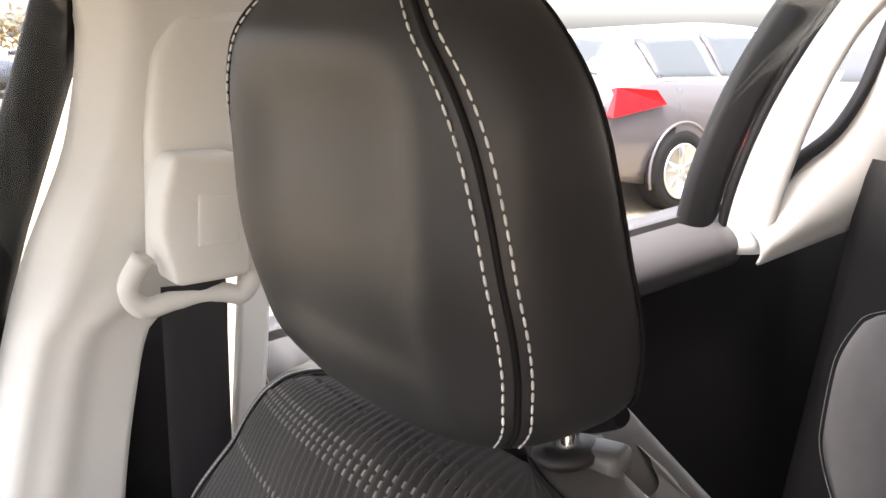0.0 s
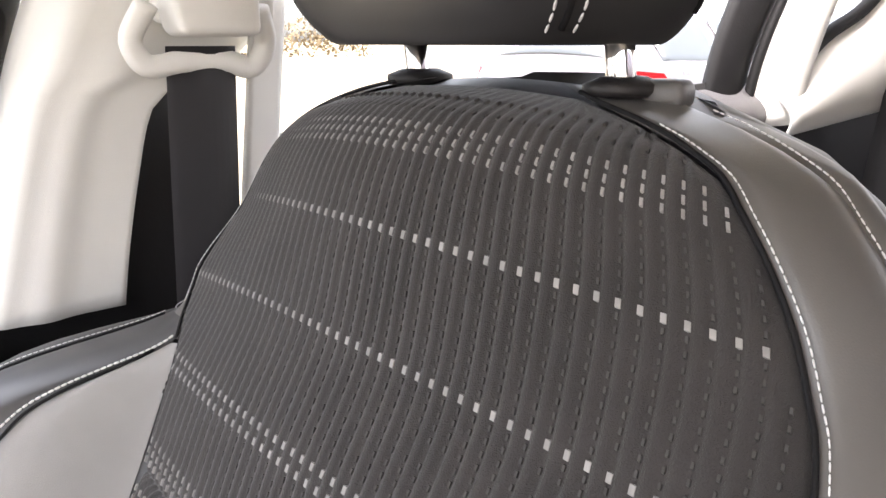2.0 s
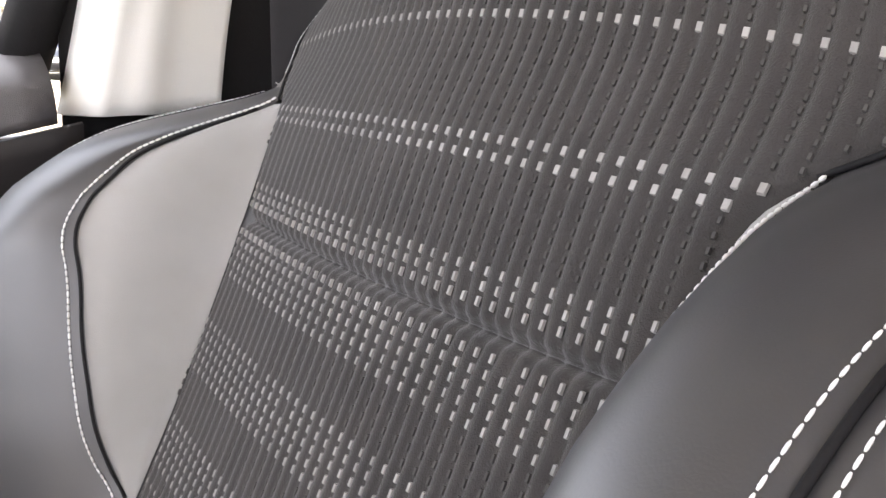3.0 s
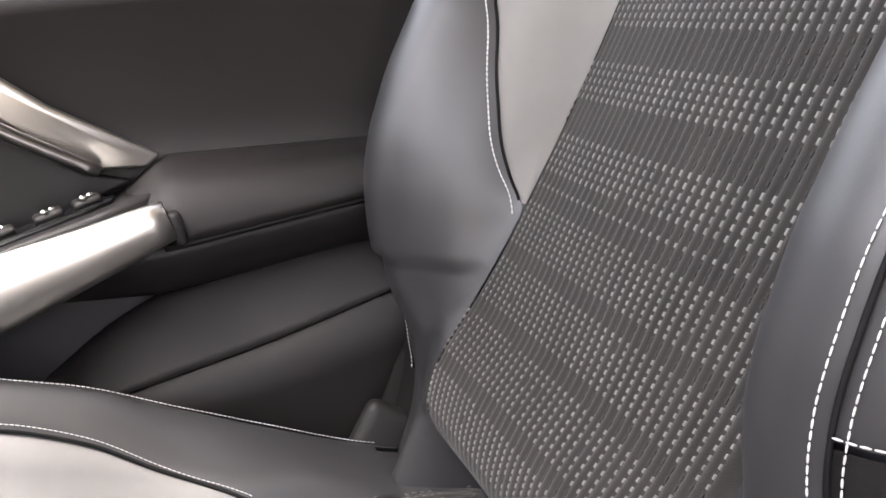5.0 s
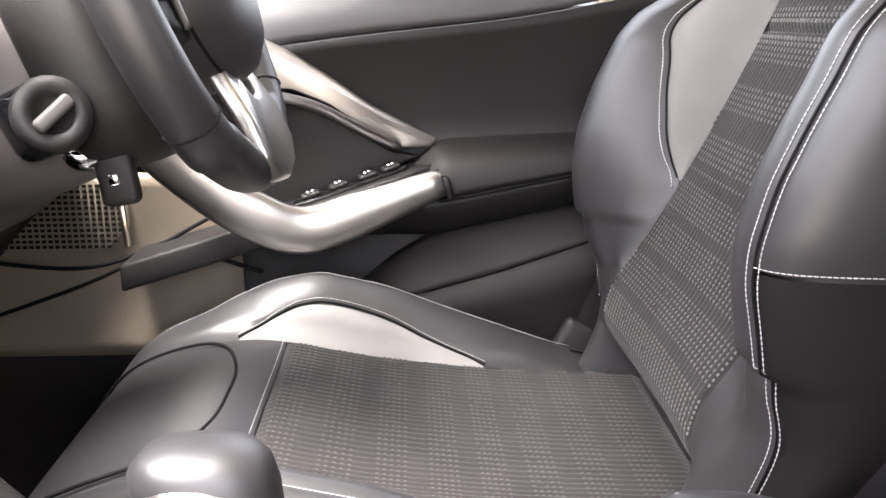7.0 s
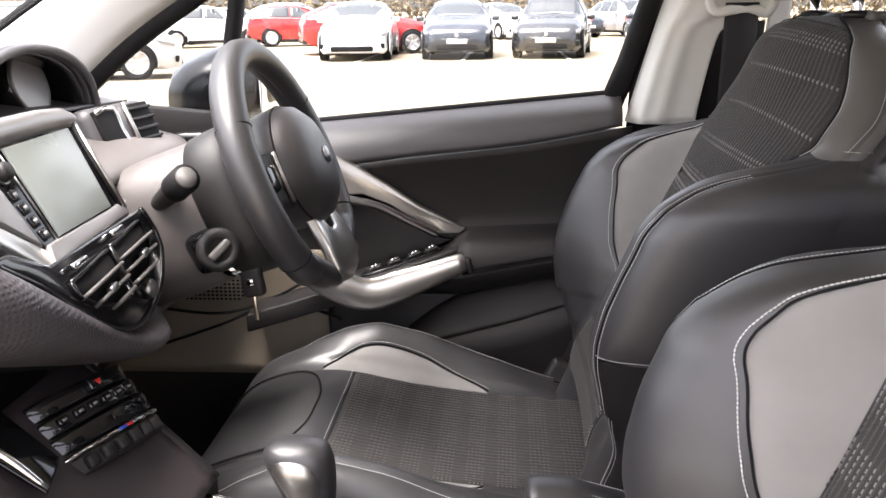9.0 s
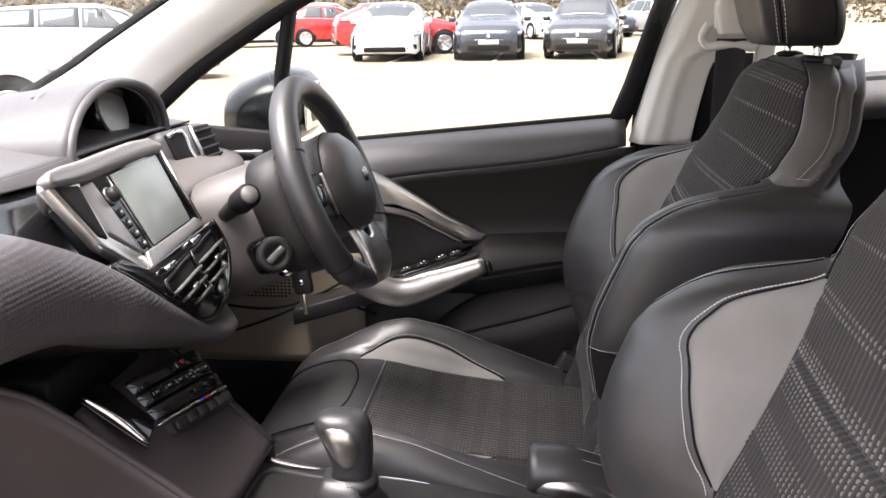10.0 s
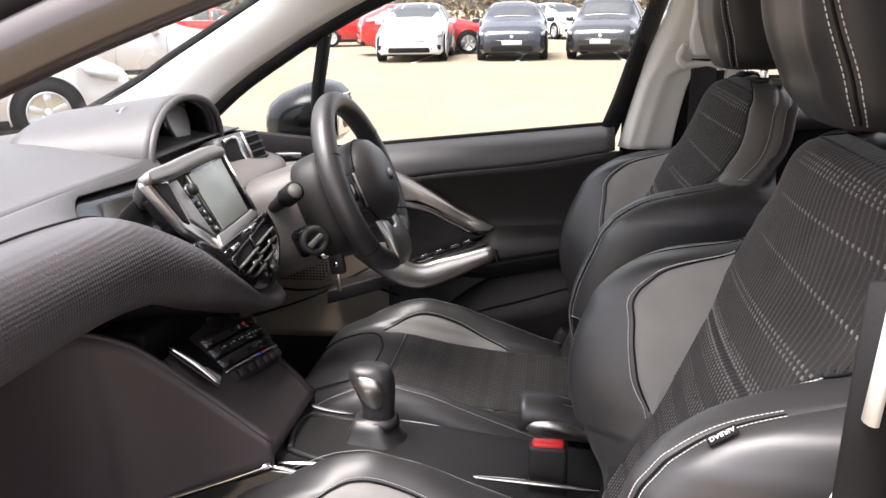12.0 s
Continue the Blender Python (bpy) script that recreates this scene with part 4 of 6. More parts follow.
    part("sail_panel", extrude_outline([Vector(p) + o for p in [(-0.62, 0.70, 0.98), (-0.24, 0.70, 1.0), (-0.24, 0.70, 1.045), (-0.40, 0.70, 1.06), (-0.52, 0.70, 1.06)]], 0.02, (0, 1, 0), 0.004), DOOR, d)
    return d


driver_door()


def wing_mirror():
    m = thing("wing_mirror", "gloss black door mirror outside the driver's window", "mirror", (-0.3, 0.9, 1.0))
    rings = []
    for k, (y, sx, sz) in enumerate([(-0.13, 0.30, 0.35), (-0.10, 0.75, 0.75), (-0.03, 1, 1), (0.05, 1, 1.02), (0.10, 0.85, 0.9), (0.125, 0.5, 0.55)]):
        ring = []
        for j in range(20):
            a = 2 * math.pi * j / 20
            c, s2 = math.cos(a), math.sin(a)
            r = (abs(c) ** 2.8 + abs(s2) ** 2.8) ** (-1 / 2.8)
            ring.append(Vector((0.01 - 0.10 * sx * r * c * (1.15 if c > 0 else 0.75), y, 0.076 + 0.072 * sz * r * s2 - 0.03 * sx * c * (c > 0))))
        rings.append(ring)
    part("housing", loft(rings), MIRRORCASE, m)
    part("mirror_glass", box((0.006, 0.15, 0.090), (0.078, 0.0, 0.076), 0.003, 2), MIRROR, m)
    part("foot", box((0.08, 0.14, 0.035), (0.0, -0.14, 0.0), 0.012, 2), GLOSS, m)
    return m


wing_mirror()


def belt():
    b = thing("seat_belt", "black driver's seat belt hanging from a cream shoulder anchor", "seat belt", (0.54, 0.63, 1.2))
    o = Vector((-0.54, -0.63, -1.2))
    sheet("webbing", lambda t, w: Vector((0.520 + 0.047 * w + 0.004 * math.sin(w * 3.1) - 0.01 * t, 0.634 + 0.012 * t - 0.006 * math.sin(w * math.pi), 1.206 - 0.62 * t)) + o, lins(0, 1, 24), lins(0, 1, 10), BELT, b, thick=0.0016)
    # slotted loop
    ring = spline([(0.506, 0.622, 1.232), (0.497, 0.630, 1.210), (0.507, 0.632, 1.194), (0.53, 0.633, 1.196), (0.56, 0.633, 1.196), (0.578, 0.632, 1.192), (0.588, 0.630, 1.208), (0.580, 0.622, 1.23)], 40)
    part("loop", tube([p + o for p in ring], 0.0075, 10), CREAM, b, "cream belt loop")
    # height adjuster body
    body = [(0.524, 1.300), (0.572, 1.298), (0.574, 1.212), (0.520, 1.212), (0.512, 1.25), (0.516, 1.275)]
    part("adjuster", extrude_outline([Vector((x, 0.602, z)) + o for x, z in body], 0.035, (0, 1, 0), 0.006, 3), CREAM, b, "cream height adjuster")
    part("adjuster_button", extrude_outline([Vector((x, 0.601, z)) + o for x, z in [(0.538, 1.273), (0.566, 1.272), (0.566, 1.238), (0.536, 1.238)]], 0.004, (0, 1, 0), 0.0015), CREAM, b)
    part("track", extrude_outline([Vector((x, 0.632, z)) + o for x, z in [(0.520, 1.31), (0.528, 1.365), (0.545, 1.39), (0.60, 1.39), (0.60, 1.22), (0.515, 1.22)]], 0.02, (0, 1, 0), 0.008, 3), CREAM, b)
    return b


belt()

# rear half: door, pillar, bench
structure(sheet("wall_rear_door", lambda x, t: Vector((x, 0.71 - 0.03 * math.sin(math.pi * t), 0.34 + (1.155 + 0.06 * (x - 1.07) - 0.34) * t)), lins(0.62, 2.1, 30), lins(0, 1, 14), SHADETRIM), "black lining of the rear door", "door lining")
structure(sheet("trim", lambda x, t: Vector((x, 0.700 - 0.035 * math.sin(math.pi * (0.15 + 0.85 * t)) + 0.03 * t, 1.085 + 0.06 * (x - 1.07) + 0.075 * t)), lins(0.62, 1.26, 20), lins(0, 1, 10), DASHTOP), "dark top roll of the rear door", "door lining")
structure(part("rear_wall", box((0.04, 1.5, 0.95), (2.1, 0, 0.79), 0.005), PLASTIC), "dark boot end", "wall")
# Unseen left rear side, added to keep stray light off the back seats.
structure(part("wall_left_rear", box((1.50, 0.03, 0.80), (1.38, -0.715, 0.74), 0.006), PLASTIC), "unseen black lining of the other rear door, keeping light out", "door lining")
structure(part("window_4", box((0.95, 0.004, 0.34), (1.12, -0.69, 1.30), 0.001, 1, (-12, 0, 0)), DARKGLASS), "unseen rear side window, tinted to cut light", "window").visible_shadow = False
structure(part("wall_left_quarter", box((0.52, 0.03, 0.36), (1.86, -0.67, 1.30), 0.006, 2, (-12, 0, 0)), CREAM), "unseen cream quarter lining, closing the left side", "pillar trim")


def rear_pillar():
    p = thing("pillar_trim", "cream rear pillar trim beside the back bench", "pillar trim", (1.3, 0.68, 0), kind="structure")
    o = Vector((-1.3, -0.68, 0))
    front = spline([(1.237, 0.69, 1.111), (1.262, 0.69, 1.19), (1.31, 0.685, 1.28), (1.36, 0.67, 1.36), (1.41, 0.65, 1.43), (1.45, 0.62, 1.48)], 30)
    back = spline([(1.285, 0.655, 1.112), (1.32, 0.655, 1.20), (1.365, 0.65, 1.29), (1.42, 0.64, 1.37), (1.48, 0.62, 1.43), (1.52, 0.60, 1.48)], 30)
    v, f = [], []
    for a, b in zip(front, back):
        for t in lins(0, 1, 7):
            q = a.lerp(b, t)
            v.append(q + Vector((0, -0.012 * math.sin(math.pi * t), 0)) + o)
    for i in range(29):
        for j in range(6):
            k = i * 7 + j
            f.append((k, k + 1, k + 8, k + 7))
    ob = part_data("cover", v, f, CREAM, p)
    ob.modifiers.new("thickness", "SOLIDIFY").thickness = 0.006
    run = [front[min(i + 1, 29)] - front[max(i - 1, 0)] for i in range(30)]
    side = [Vector((d.z, 0, -d.x)).normalized() for d in run]
    sheet("door_frame", lambda i, t: front[int(i)] + o - side[int(i)] * (0.068 * (1 - t)) + Vector((0, 0.022 - 0.012 * math.sin(math.pi * t), 0)), range(30), lins(0, 1, 8), RUBBER, p, thick=0.012)
    part("frame_lip", tube([q + o - sd * 0.004 + Vector((0, 0.004, 0)) for q, sd in zip(front, side)], 0.006, 8), RUBBER, p)
    # quarter shelf sweeping back under the small window
    crest = curve1((1.26, 1.15), (1.30, 1.17), (1.36, 1.21), (1.44, 1.245), (1.50, 1.30), (1.56, 1.40), (1.62, 1.46), (1.8, 1.47))
    sheet("quarter_panel", lambda x, t: Vector((x, 0.652 - 0.010 * math.sin(math.pi * t) + 0.03 * t * t - 0.04 * (x - 1.3), 1.100 + 0.1 * (x - 1.26) + (crest(x) - 1.1 - 0.1 * (x - 1.26)) * t)) + o, lins(1.262, 1.80, 30), lins(0, 1, 12), CREAM, p)
    part("quarter_seal", tube([Vector((x, 0.675 - 0.04 * (x - 1.3), crest(x) + 0.004)) + o for x in lins(1.30, 1.62, 24)], 0.009, 8), RUBBER, p)
    return p


rear_pillar()


def bench():
    b = thing("rear_bench", "black leather rear bench with grey suede side panel", "rear seat", (1.4, 0, 0.3))
    o = Vector((-1.4, 0, -0.3))

    def f(z, y):
        x = 1.38 + 0.28 * (z - 0.75) - 0.05 * math.exp(-((abs(y) - 0.5) / 0.1) ** 2) + 0.05 * max(0, z - 1.13) ** 2 * 60
        return Vector((x, y * 1.02, z)) + o
    sheet("backrest", f, lins(0.55, 1.2, 30), lins(-0.62, 0.62, 50), SHADEBENCH, b, thick=0.05)
    part("seat_cushion", box((0.5, 1.2, 0.16), Vector((1.15, 0, 0.62)) + o, 0.05, 4), LEATHER, b)
    for s in (1, -1):
        edge = curve1((0.75, 0.44), (0.80, 0.54), (0.87, 0.585), (0.95, 0.59), (1.02, 0.565), (1.06, 0.49))
        sheet("suede_panel", lambda z, t: f(z, s * (0.40 + (edge(z) - 0.40) * t)) + Vector((-0.029, 0, 0)), lins(0.75, 1.06, 24), lins(0, 1, 14), SHADESUEDE, b, "grey suede panel", thick=0.006)
        dashes("stitch_line", [[f(z, s * (edge(z) + 0.010)) + Vector((-0.028, 0, 0)) for z in lins(0.75, 1.06, 60)]], THREAD, b)
    return b


bench()


# ---- dashboard ----
BAND_ZT = curve1((-0.70, 1.088), (-0.35, 1.088), (-0.21, 1.081), (-0.14, 1.054), (-0.097, 1.018), (-0.011, 0.955), (0.06, 0.910), (0.11, 0.896), (0.16, 0.905), (0.215, 0.940))
BAND_XT = curve1((-0.70, -0.275), (-0.21, -0.258), (-0.14, -0.246), (-0.097, -0.210), (-0.011, -0.186), (0.09, -0.168), (0.16, -0.180), (0.215, -0.215))
BAND_ZB = curve1((-0.70, 0.972), (-0.30, 0.980), (-0.19, 0.972), (-0.055, 0.922), (0.05, 0.882), (0.11, 0.866), (0.17, 0.872), (0.215, 0.905))
BAND_XB = curve1((-0.70, -0.275), (-0.25, -0.245), (-0.055, -0.205), (0.11, -0.195), (0.215, -0.235))


def dashboard():
    d = thing("dashboard", "dark grey moulded dashboard with embossed band over glossy black", "dashboard", (-0.5, 0, 0.9))
    o = Vector((0.5, 0, -0.9))

    # top, from the glass to the brow; it sinks a little towards the doors
    def top(y, t):
        xe = -0.345 - 0.06 * max(0, (y - 0.08)) / 0.6
        x = -0.90 + 0.02 + 0.12 * (y / 0.7) ** 2 + (xe + 0.88 - 0.12 * (y / 0.7) ** 2) * t
        z = 1.080 + 0.024 * math.sin(math.pi * min(1, t * 1.05)) - 0.02 * (y / 0.7) ** 2 + 0.006 * t
        return Vector((x, y, z)) + o
    sheet("top_pad", top, lins(-0.70, 0.70, 50), lins(0, 1, 24), DASHTOP, d, "soft grey top pad")

    # embossed band, bulging to the rear and sweeping down under the vents
    def band(y, t):
        xt, xb, zt, zb = BAND_XT(y), BAND_XB(y), BAND_ZT(y), BAND_ZB(y)
        a = t * math.pi
        end = min(1.0, max(0.0, (0.187 - y) / 0.06)) ** 0.5
        near = max(0.0, min(1.0, (y + 0.12) / 0.16))
        bulge = (0.072 - 0.026 * near) * math.sin(a) ** (0.62 + 0.45 * near) * end
        return Vector((xt + (xb - xt) * t + bulge, y, zt + (zb - zt) * (0.5 - 0.5 * math.cos(a)))) + o
    sheet("embossed_band", band, lins(-0.69, 0.186, 76), lins(0, 1, 28), CARBON, d, "dark embossed soft band")
    part("band_seam", tube([band(y, 0.0) + Vector((0.002, 0, 0.002)) for y in lins(-0.69, 0.10, 50)], 0.0022, 6), RUBBER, d)

    # dark soffit from the band's lower edge back to the glovebox
    sheet("soffit", lambda y, t: band(y, 1).lerp(Vector((-0.40, y, BAND_ZB(y) - 0.035)) + o, t), lins(-0.69, 0.186, 40), lins(0, 1, 8), RUBBER, d)

    # the top pad rolls down to the band; near the screen it gives way to a hollow glossy strip
    roll = curve1((-0.70, 0.86), (-0.26, 0.82), (-0.19, 0.70), (-0.14, 0.42), (-0.11, 0.16), (-0.08, 0.06), (0.20, 0.06))

    def apron(y, t):
        return top(y, 1).lerp(band(y, 0), t) + Vector((0, 0, (-0.014 if t > roll(y) else -0.014 * t / roll(y)) * math.sin(math.pi * t)))
    sheet("pad_roll", lambda y, t: apron(y, t * roll(y)), lins(-0.69, 0.186, 60), lins(0, 1, 12), DASHTOP, d, "soft grey rolled edge")
    sheet("gloss_strip", lambda y, t: apron(y, roll(y) + (1 - roll(y)) * t) - Vector((0.003, 0, 0.003)), lins(-0.69, 0.186, 60), lins(0, 1, 12), GLOSS, d, "glossy black strip")

    # driver's fascia: a ledge with a rolled lip, a hollow, then the swell round the column
    prof = spline([(-0.43, 0, 1.070), (-0.36, 0, 1.045), (-0.295, 0, 1.030), (-0.262, 0, 1.020), (-0.256, 0, 1.008), (-0.272, 0, 0.995), (-0.305, 0, 0.975), (-0.290, 0, 0.945), (-0.245, 0, 0.900),
                   (-0.225, 0, 0.860), (-0.245, 0, 0.822), (-0.300, 0, 0.800)], 40)

    def fascia(y, i):
        p = prof[int(i)]
        far = max(0.0, (y - 0.46) / 0.23)
        return Vector((p.x - 0.06 * far * far, y, p.z - 0.012 * far)) + o
    sheet("driver_fascia", fascia, lins(0.17, 0.69, 36), range(40), TAUPE, d)
    sheet("lower_fascia", lambda y, t: Vector((-0.29 - 0.20 * t, y, 0.805 - 0.20 * t)) + o, lins(0.11, 0.69, 14), lins(0, 1, 10), PLASTIC, d)

    # glovebox face, running round into the side of the centre stack
    plan = spline([(-0.385, -0.69, 0), (-0.375, -0.45, 0), (-0.365, -0.30, 0), (-0.345, -0.215, 0), (-0.300, -0.160, 0), (-0.235, -0.136, 0), (-0.16, -0.126, 0), (-0.085, -0.120, 0)], 60)

    def knee(i, t):
        p = plan[int(i)]
        k = max(0.0, min(1.0, (p.x + 0.31) / 0.06))
        zt = 0.925 - 0.027 * k if p.x < -0.25 else 0.898 - 0.800 * (p.x + 0.25)
        return Vector((p.x + 0.02 * math.sin(math.pi * t) * (1 - k), p.y, zt + (0.50 - zt) * t)) + o
    sheet("glovebox", knee, range(60), lins(0, 1, 20), KNEE, d, "smooth dark brown glovebox and knee panel", thick=0.008)
    part("glovebox_edge", tube([knee(i, 0.0) for i in range(30, 60)], 0.0045, 8), KNEE, d)
    part("glovebox_gap", tube([knee(i, 0.03) + Vector((0.004, 0, 0)) for i in range(0, 30)], 0.0022, 6), RUBBER, d)
    part("glovebox_glint", tube([Vector((-0.262, -0.300, 0.992)) + o, Vector((-0.250, -0.225, 0.990)) + o], 0.0016, 6), CHROME, d, "thin chrome strip")

    # instrument hood, high behind the wheel
    def hood(a, t):
        th = math.pi * (1.10 * a - 0.05)
        w, h = 0.196, 0.102
        x = -0.60 + 0.225 * t - 0.010 * (1 - math.cos(th)) * t + 0.02 * t * max(0.0, math.cos(th))
        k = math.sin(th)
        z = 1.062 + (h * (0.72 + 0.28 * t) * k ** 0.75 if k > 0 else h * k)
        return Vector((x, 0.365 - w * math.cos(th), z)) + o
    sheet("cluster_hood", hood, lins(0, 1, 48), lins(0, 1, 16), DASHTOP, d, "arched instrument hood", thick=0.010)
    part("hood_rim", tube([hood(a, 1) + Vector((0.002, 0, -0.002)) for a in lins(0, 1, 60)], 0.0065, 8), DASHTOP, d)
    sheet("hood_lining", lambda a, t: hood(a, 0.08 + 0.9 * t).lerp(Vector((-0.5, 0.365, 1.06)) + o, 0.055), lins(0, 1, 40), lins(0, 1, 10), GLOSS, d, "gloss black lining")
    part("cluster_face", box((0.01, 0.30, 0.075), Vector((-0.525, 0.365, 1.080)) + o, 0.004, 2, (0, -18, 0)), GLOSS, d)
    for s in (-1, 1):
        m = pose(-0.470, 0.370 + s * 0.088, 1.104, 0, 76, 0)
        dial = part("dial", lathe([(0.0, 0), (0.038, 0.0), (0.043, 0.006), (0.043, 0.034), (0.039, 0.036), (0.036, 0.012)], 28, at=Matrix.Translation(o) @ m), GLOSS, d)
        part("dial_ring", lathe([(0.040, 0.033), (0.044, 0.034), (0.044, 0.039), (0.039, 0.039)], 32, at=Matrix.Translation(o) @ m), GREYSATIN, dial)
        part("dial_glass", lathe([(0.0, 0.028), (0.036, 0.028), (0.036, 0.029), (0.0, 0.029)], 28, at=Matrix.Translation(o) @ m), DIALGLASS, dial, "blue-grey dial glass")
    for y in (0.24, 0.30):
        part("hood_glint", tube([Vector((-0.455, y, 1.066)) + o, Vector((-0.435, y + 0.012, 1.092)) + o, Vector((-0.44, y + 0.02, 1.112)) + o], 0.0022, 6), CHROME, d)

    # side vent pod by the driver's door: rounded body, chrome rimmed mouth, slatted face
    m = Matrix.Translation(Vector((-0.360, 0.506, 1.034)) + o) @ pose(0, 0, 0, 0, -22, -6)
    b = box((0.080, 0.165, 0.078), (0, 0, 0), 0.018, 4)
    b.transform(m)
    pod = part("side_vent", b, DASHTOP, d, "rounded side vent pod")

    def on_pod(name, size, at, bevel, mat, label=""):
        b = box(size, at, bevel, 2)
        b.transform(m)
        return part(name, b, mat, pod, label)
    on_pod("vent_mouth", (0.006, 0.052, 0.056), (0.040, -0.046, 0.002), 0.002, RUBBER)
    loop = [(-0.070, 0.026), (-0.046, 0.031), (-0.024, 0.029), (-0.019, 0.018), (-0.022, 0.0), (-0.018, -0.018), (-0.026, -0.028), (-0.050, -0.028), (-0.070, -0.024)]
    part("mouth_rim", tube([m @ Vector((0.043, y, z)) for y, z in loop], 0.0034, 8), CHROME, pod, "chrome vent rim")
    on_pod("vent_well", (0.006, 0.062, 0.062), (0.040, 0.040, 0.0), 0.002, RUBBER)
    for i in range(4):
        on_pod("vent_slat", (0.014, 0.060, 0.0045), (0.041, 0.040, -0.023 + 0.015 * i), 0.0015, PLASTIC)
    part("vent_lip", tube([m @ Vector((0.043, 0.008, 0.034)), m @ Vector((0.044, 0.006, 0.0)), m @ Vector((0.043, 0.008, -0.034))], 0.0035, 8), SILVER, pod)
    return d


dashboard()


def screen_unit():
    """The tablet on the dash; its local x runs along the bottom edge, y up the glass, z towards the cabin."""
    bl = Vector((-0.176, -0.020, 0.998))
    ex = Vector((-0.018, 0.188, 0.013)).normalized()
    up = Vector((-0.5, 0.03, 0.86))
    ey = (up - ex * up.dot(ex)).normalized()
    ez = ex.cross(ey)
    m = Matrix((ex, ey, ez)).transposed().to_4x4()
    m.translation = bl
    t = thing("touch_screen", "floating touch screen in a satin silver bezel", "touch screen", (0, 0, 0))
    t.matrix_basis = m

    def slab(name, pts, z, thick, mat, label="", bevel=0.002, parent=t):
        return part(name, extrude_outline([(x, y, z) for x, y in pts], thick, (0, 0, 1), bevel, 3), mat, parent, label)
    # body behind
    slab("housing", [(-0.012, 0.108), (-0.012, 0.050), (0.014, 0.000), (0.172, -0.010), (0.192, 0.084), (0.10, 0.106)], -0.050, 0.046, GLOSS, bevel=0.008)
    # the silver wing: an outer frame round a dark inset
    outer = [(-0.066, 0.126), (-0.050, 0.050), (-0.006, -0.004), (0.008, -0.006), (0.014, 0.012), (-0.024, 0.052), (-0.010, 0.104), (-0.004, 0.112), (-0.050, 0.136)]
    wing = slab("wing", outer, -0.014, 0.014, SILVER, "flared satin silver wing", 0.004)
    slab("wing_inset", [(-0.057, 0.121), (-0.045, 0.058), (-0.034, 0.050), (-0.017, 0.110)], -0.006, 0.0085, RUBBER, "dark inset", 0.002, wing)
    slab("wing_face", [(-0.016, 0.108), (-0.022, 0.054), (0.012, 0.014), (0.016, 0.106)], -0.010, 0.011, GREYSATIN, "", 0.002)
    # front plate, display and bars
    slab("front_plate", [(0.012, 0.012), (0.010, 0.110), (0.205, 0.094), (0.182, -0.008)], -0.010, 0.010, GLOSS)
    slab("display", [(0.040, 0.013), (0.054, 0.101), (0.190, 0.091), (0.160, 0.004)], 0.001, 0.0025, SKYSCREEN, "unlit display coloured pale grey for the sky reflected in it", 0.0008)
    slab("lower_bar", [(0.004, -0.004), (0.016, 0.014), (0.186, 0.001), (0.186, -0.014)], -0.008, 0.012, GREYSATIN, "satin grey lower bar", 0.003)
    part("side_bar", tube([(0.184, -0.006, 0.003), (0.208, 0.092, 0.003)], 0.0030, 8), SILVER, t, "thin silver side bar")
    part("side_gap", tube([(0.178, -0.002, 0.003), (0.200, 0.090, 0.003)], 0.0022, 6), RUBBER, t)
    # hood over the glass: a thick rounded roof running back to the dash
    rings = []
    for x, y, h, dp in ((-0.066, 0.128, 0.004, 0.006), (-0.058, 0.129, 0.008, 0.010), (-0.030, 0.126, 0.011, 0.020), (0.010, 0.121, 0.013, 0.036), (0.08, 0.116, 0.014, 0.054), (0.15, 0.110, 0.014, 0.052),
                        (0.195, 0.104, 0.012, 0.044), (0.208, 0.099, 0.008, 0.034), (0.212, 0.097, 0.003, 0.022)):
        ring = []
        for j in range(28):
            a = 2 * math.pi * j / 28
            u, w = math.copysign(abs(math.cos(a)) ** 0.5, math.cos(a)), math.copysign(abs(math.sin(a)) ** 0.5, math.sin(a))
            ring.append(Vector((x, y + h * w - 0.16 * dp * (1 - u), 0.008 - dp + dp * u)))
        rings.append(ring)
    part("top_cap", loft(rings), GREYSATIN, t, "satin grey hood over the screen")
    part("volume_knob", lathe([(0.0085, 0), (0.0085, 0.009), (0.007, 0.012), (0.0, 0.012)], 20, at=Matrix.Translation((0.026, 0.083, 0.0))), PLASTIC, t)
    part("knob_ring", lathe([(0.0095, 0), (0.0105, 0.001), (0.0105, 0.003), (0.009, 0.003)], 24, at=Matrix.Translation((0.026, 0.083, 0.0))), GREYMETAL, t)
    for i in range(4):
        b = part("side_button", box((0.012, 0.011, 0.003), (0.024, 0.022 + 0.0135 * i, 0.001), 0.001, 1), GLOSS, t)
        part("button_mark", box((0.005, 0.004, 0.0012), (0.024, 0.022 + 0.0135 * i, 0.003), 0, 1), GREYMARK, b)
    part("button_edge", tube([(0.036, 0.012, 0.001), (0.048, 0.102, 0.001)], 0.0012, 6), GREYMETAL, t)
    return t


screen_unit()


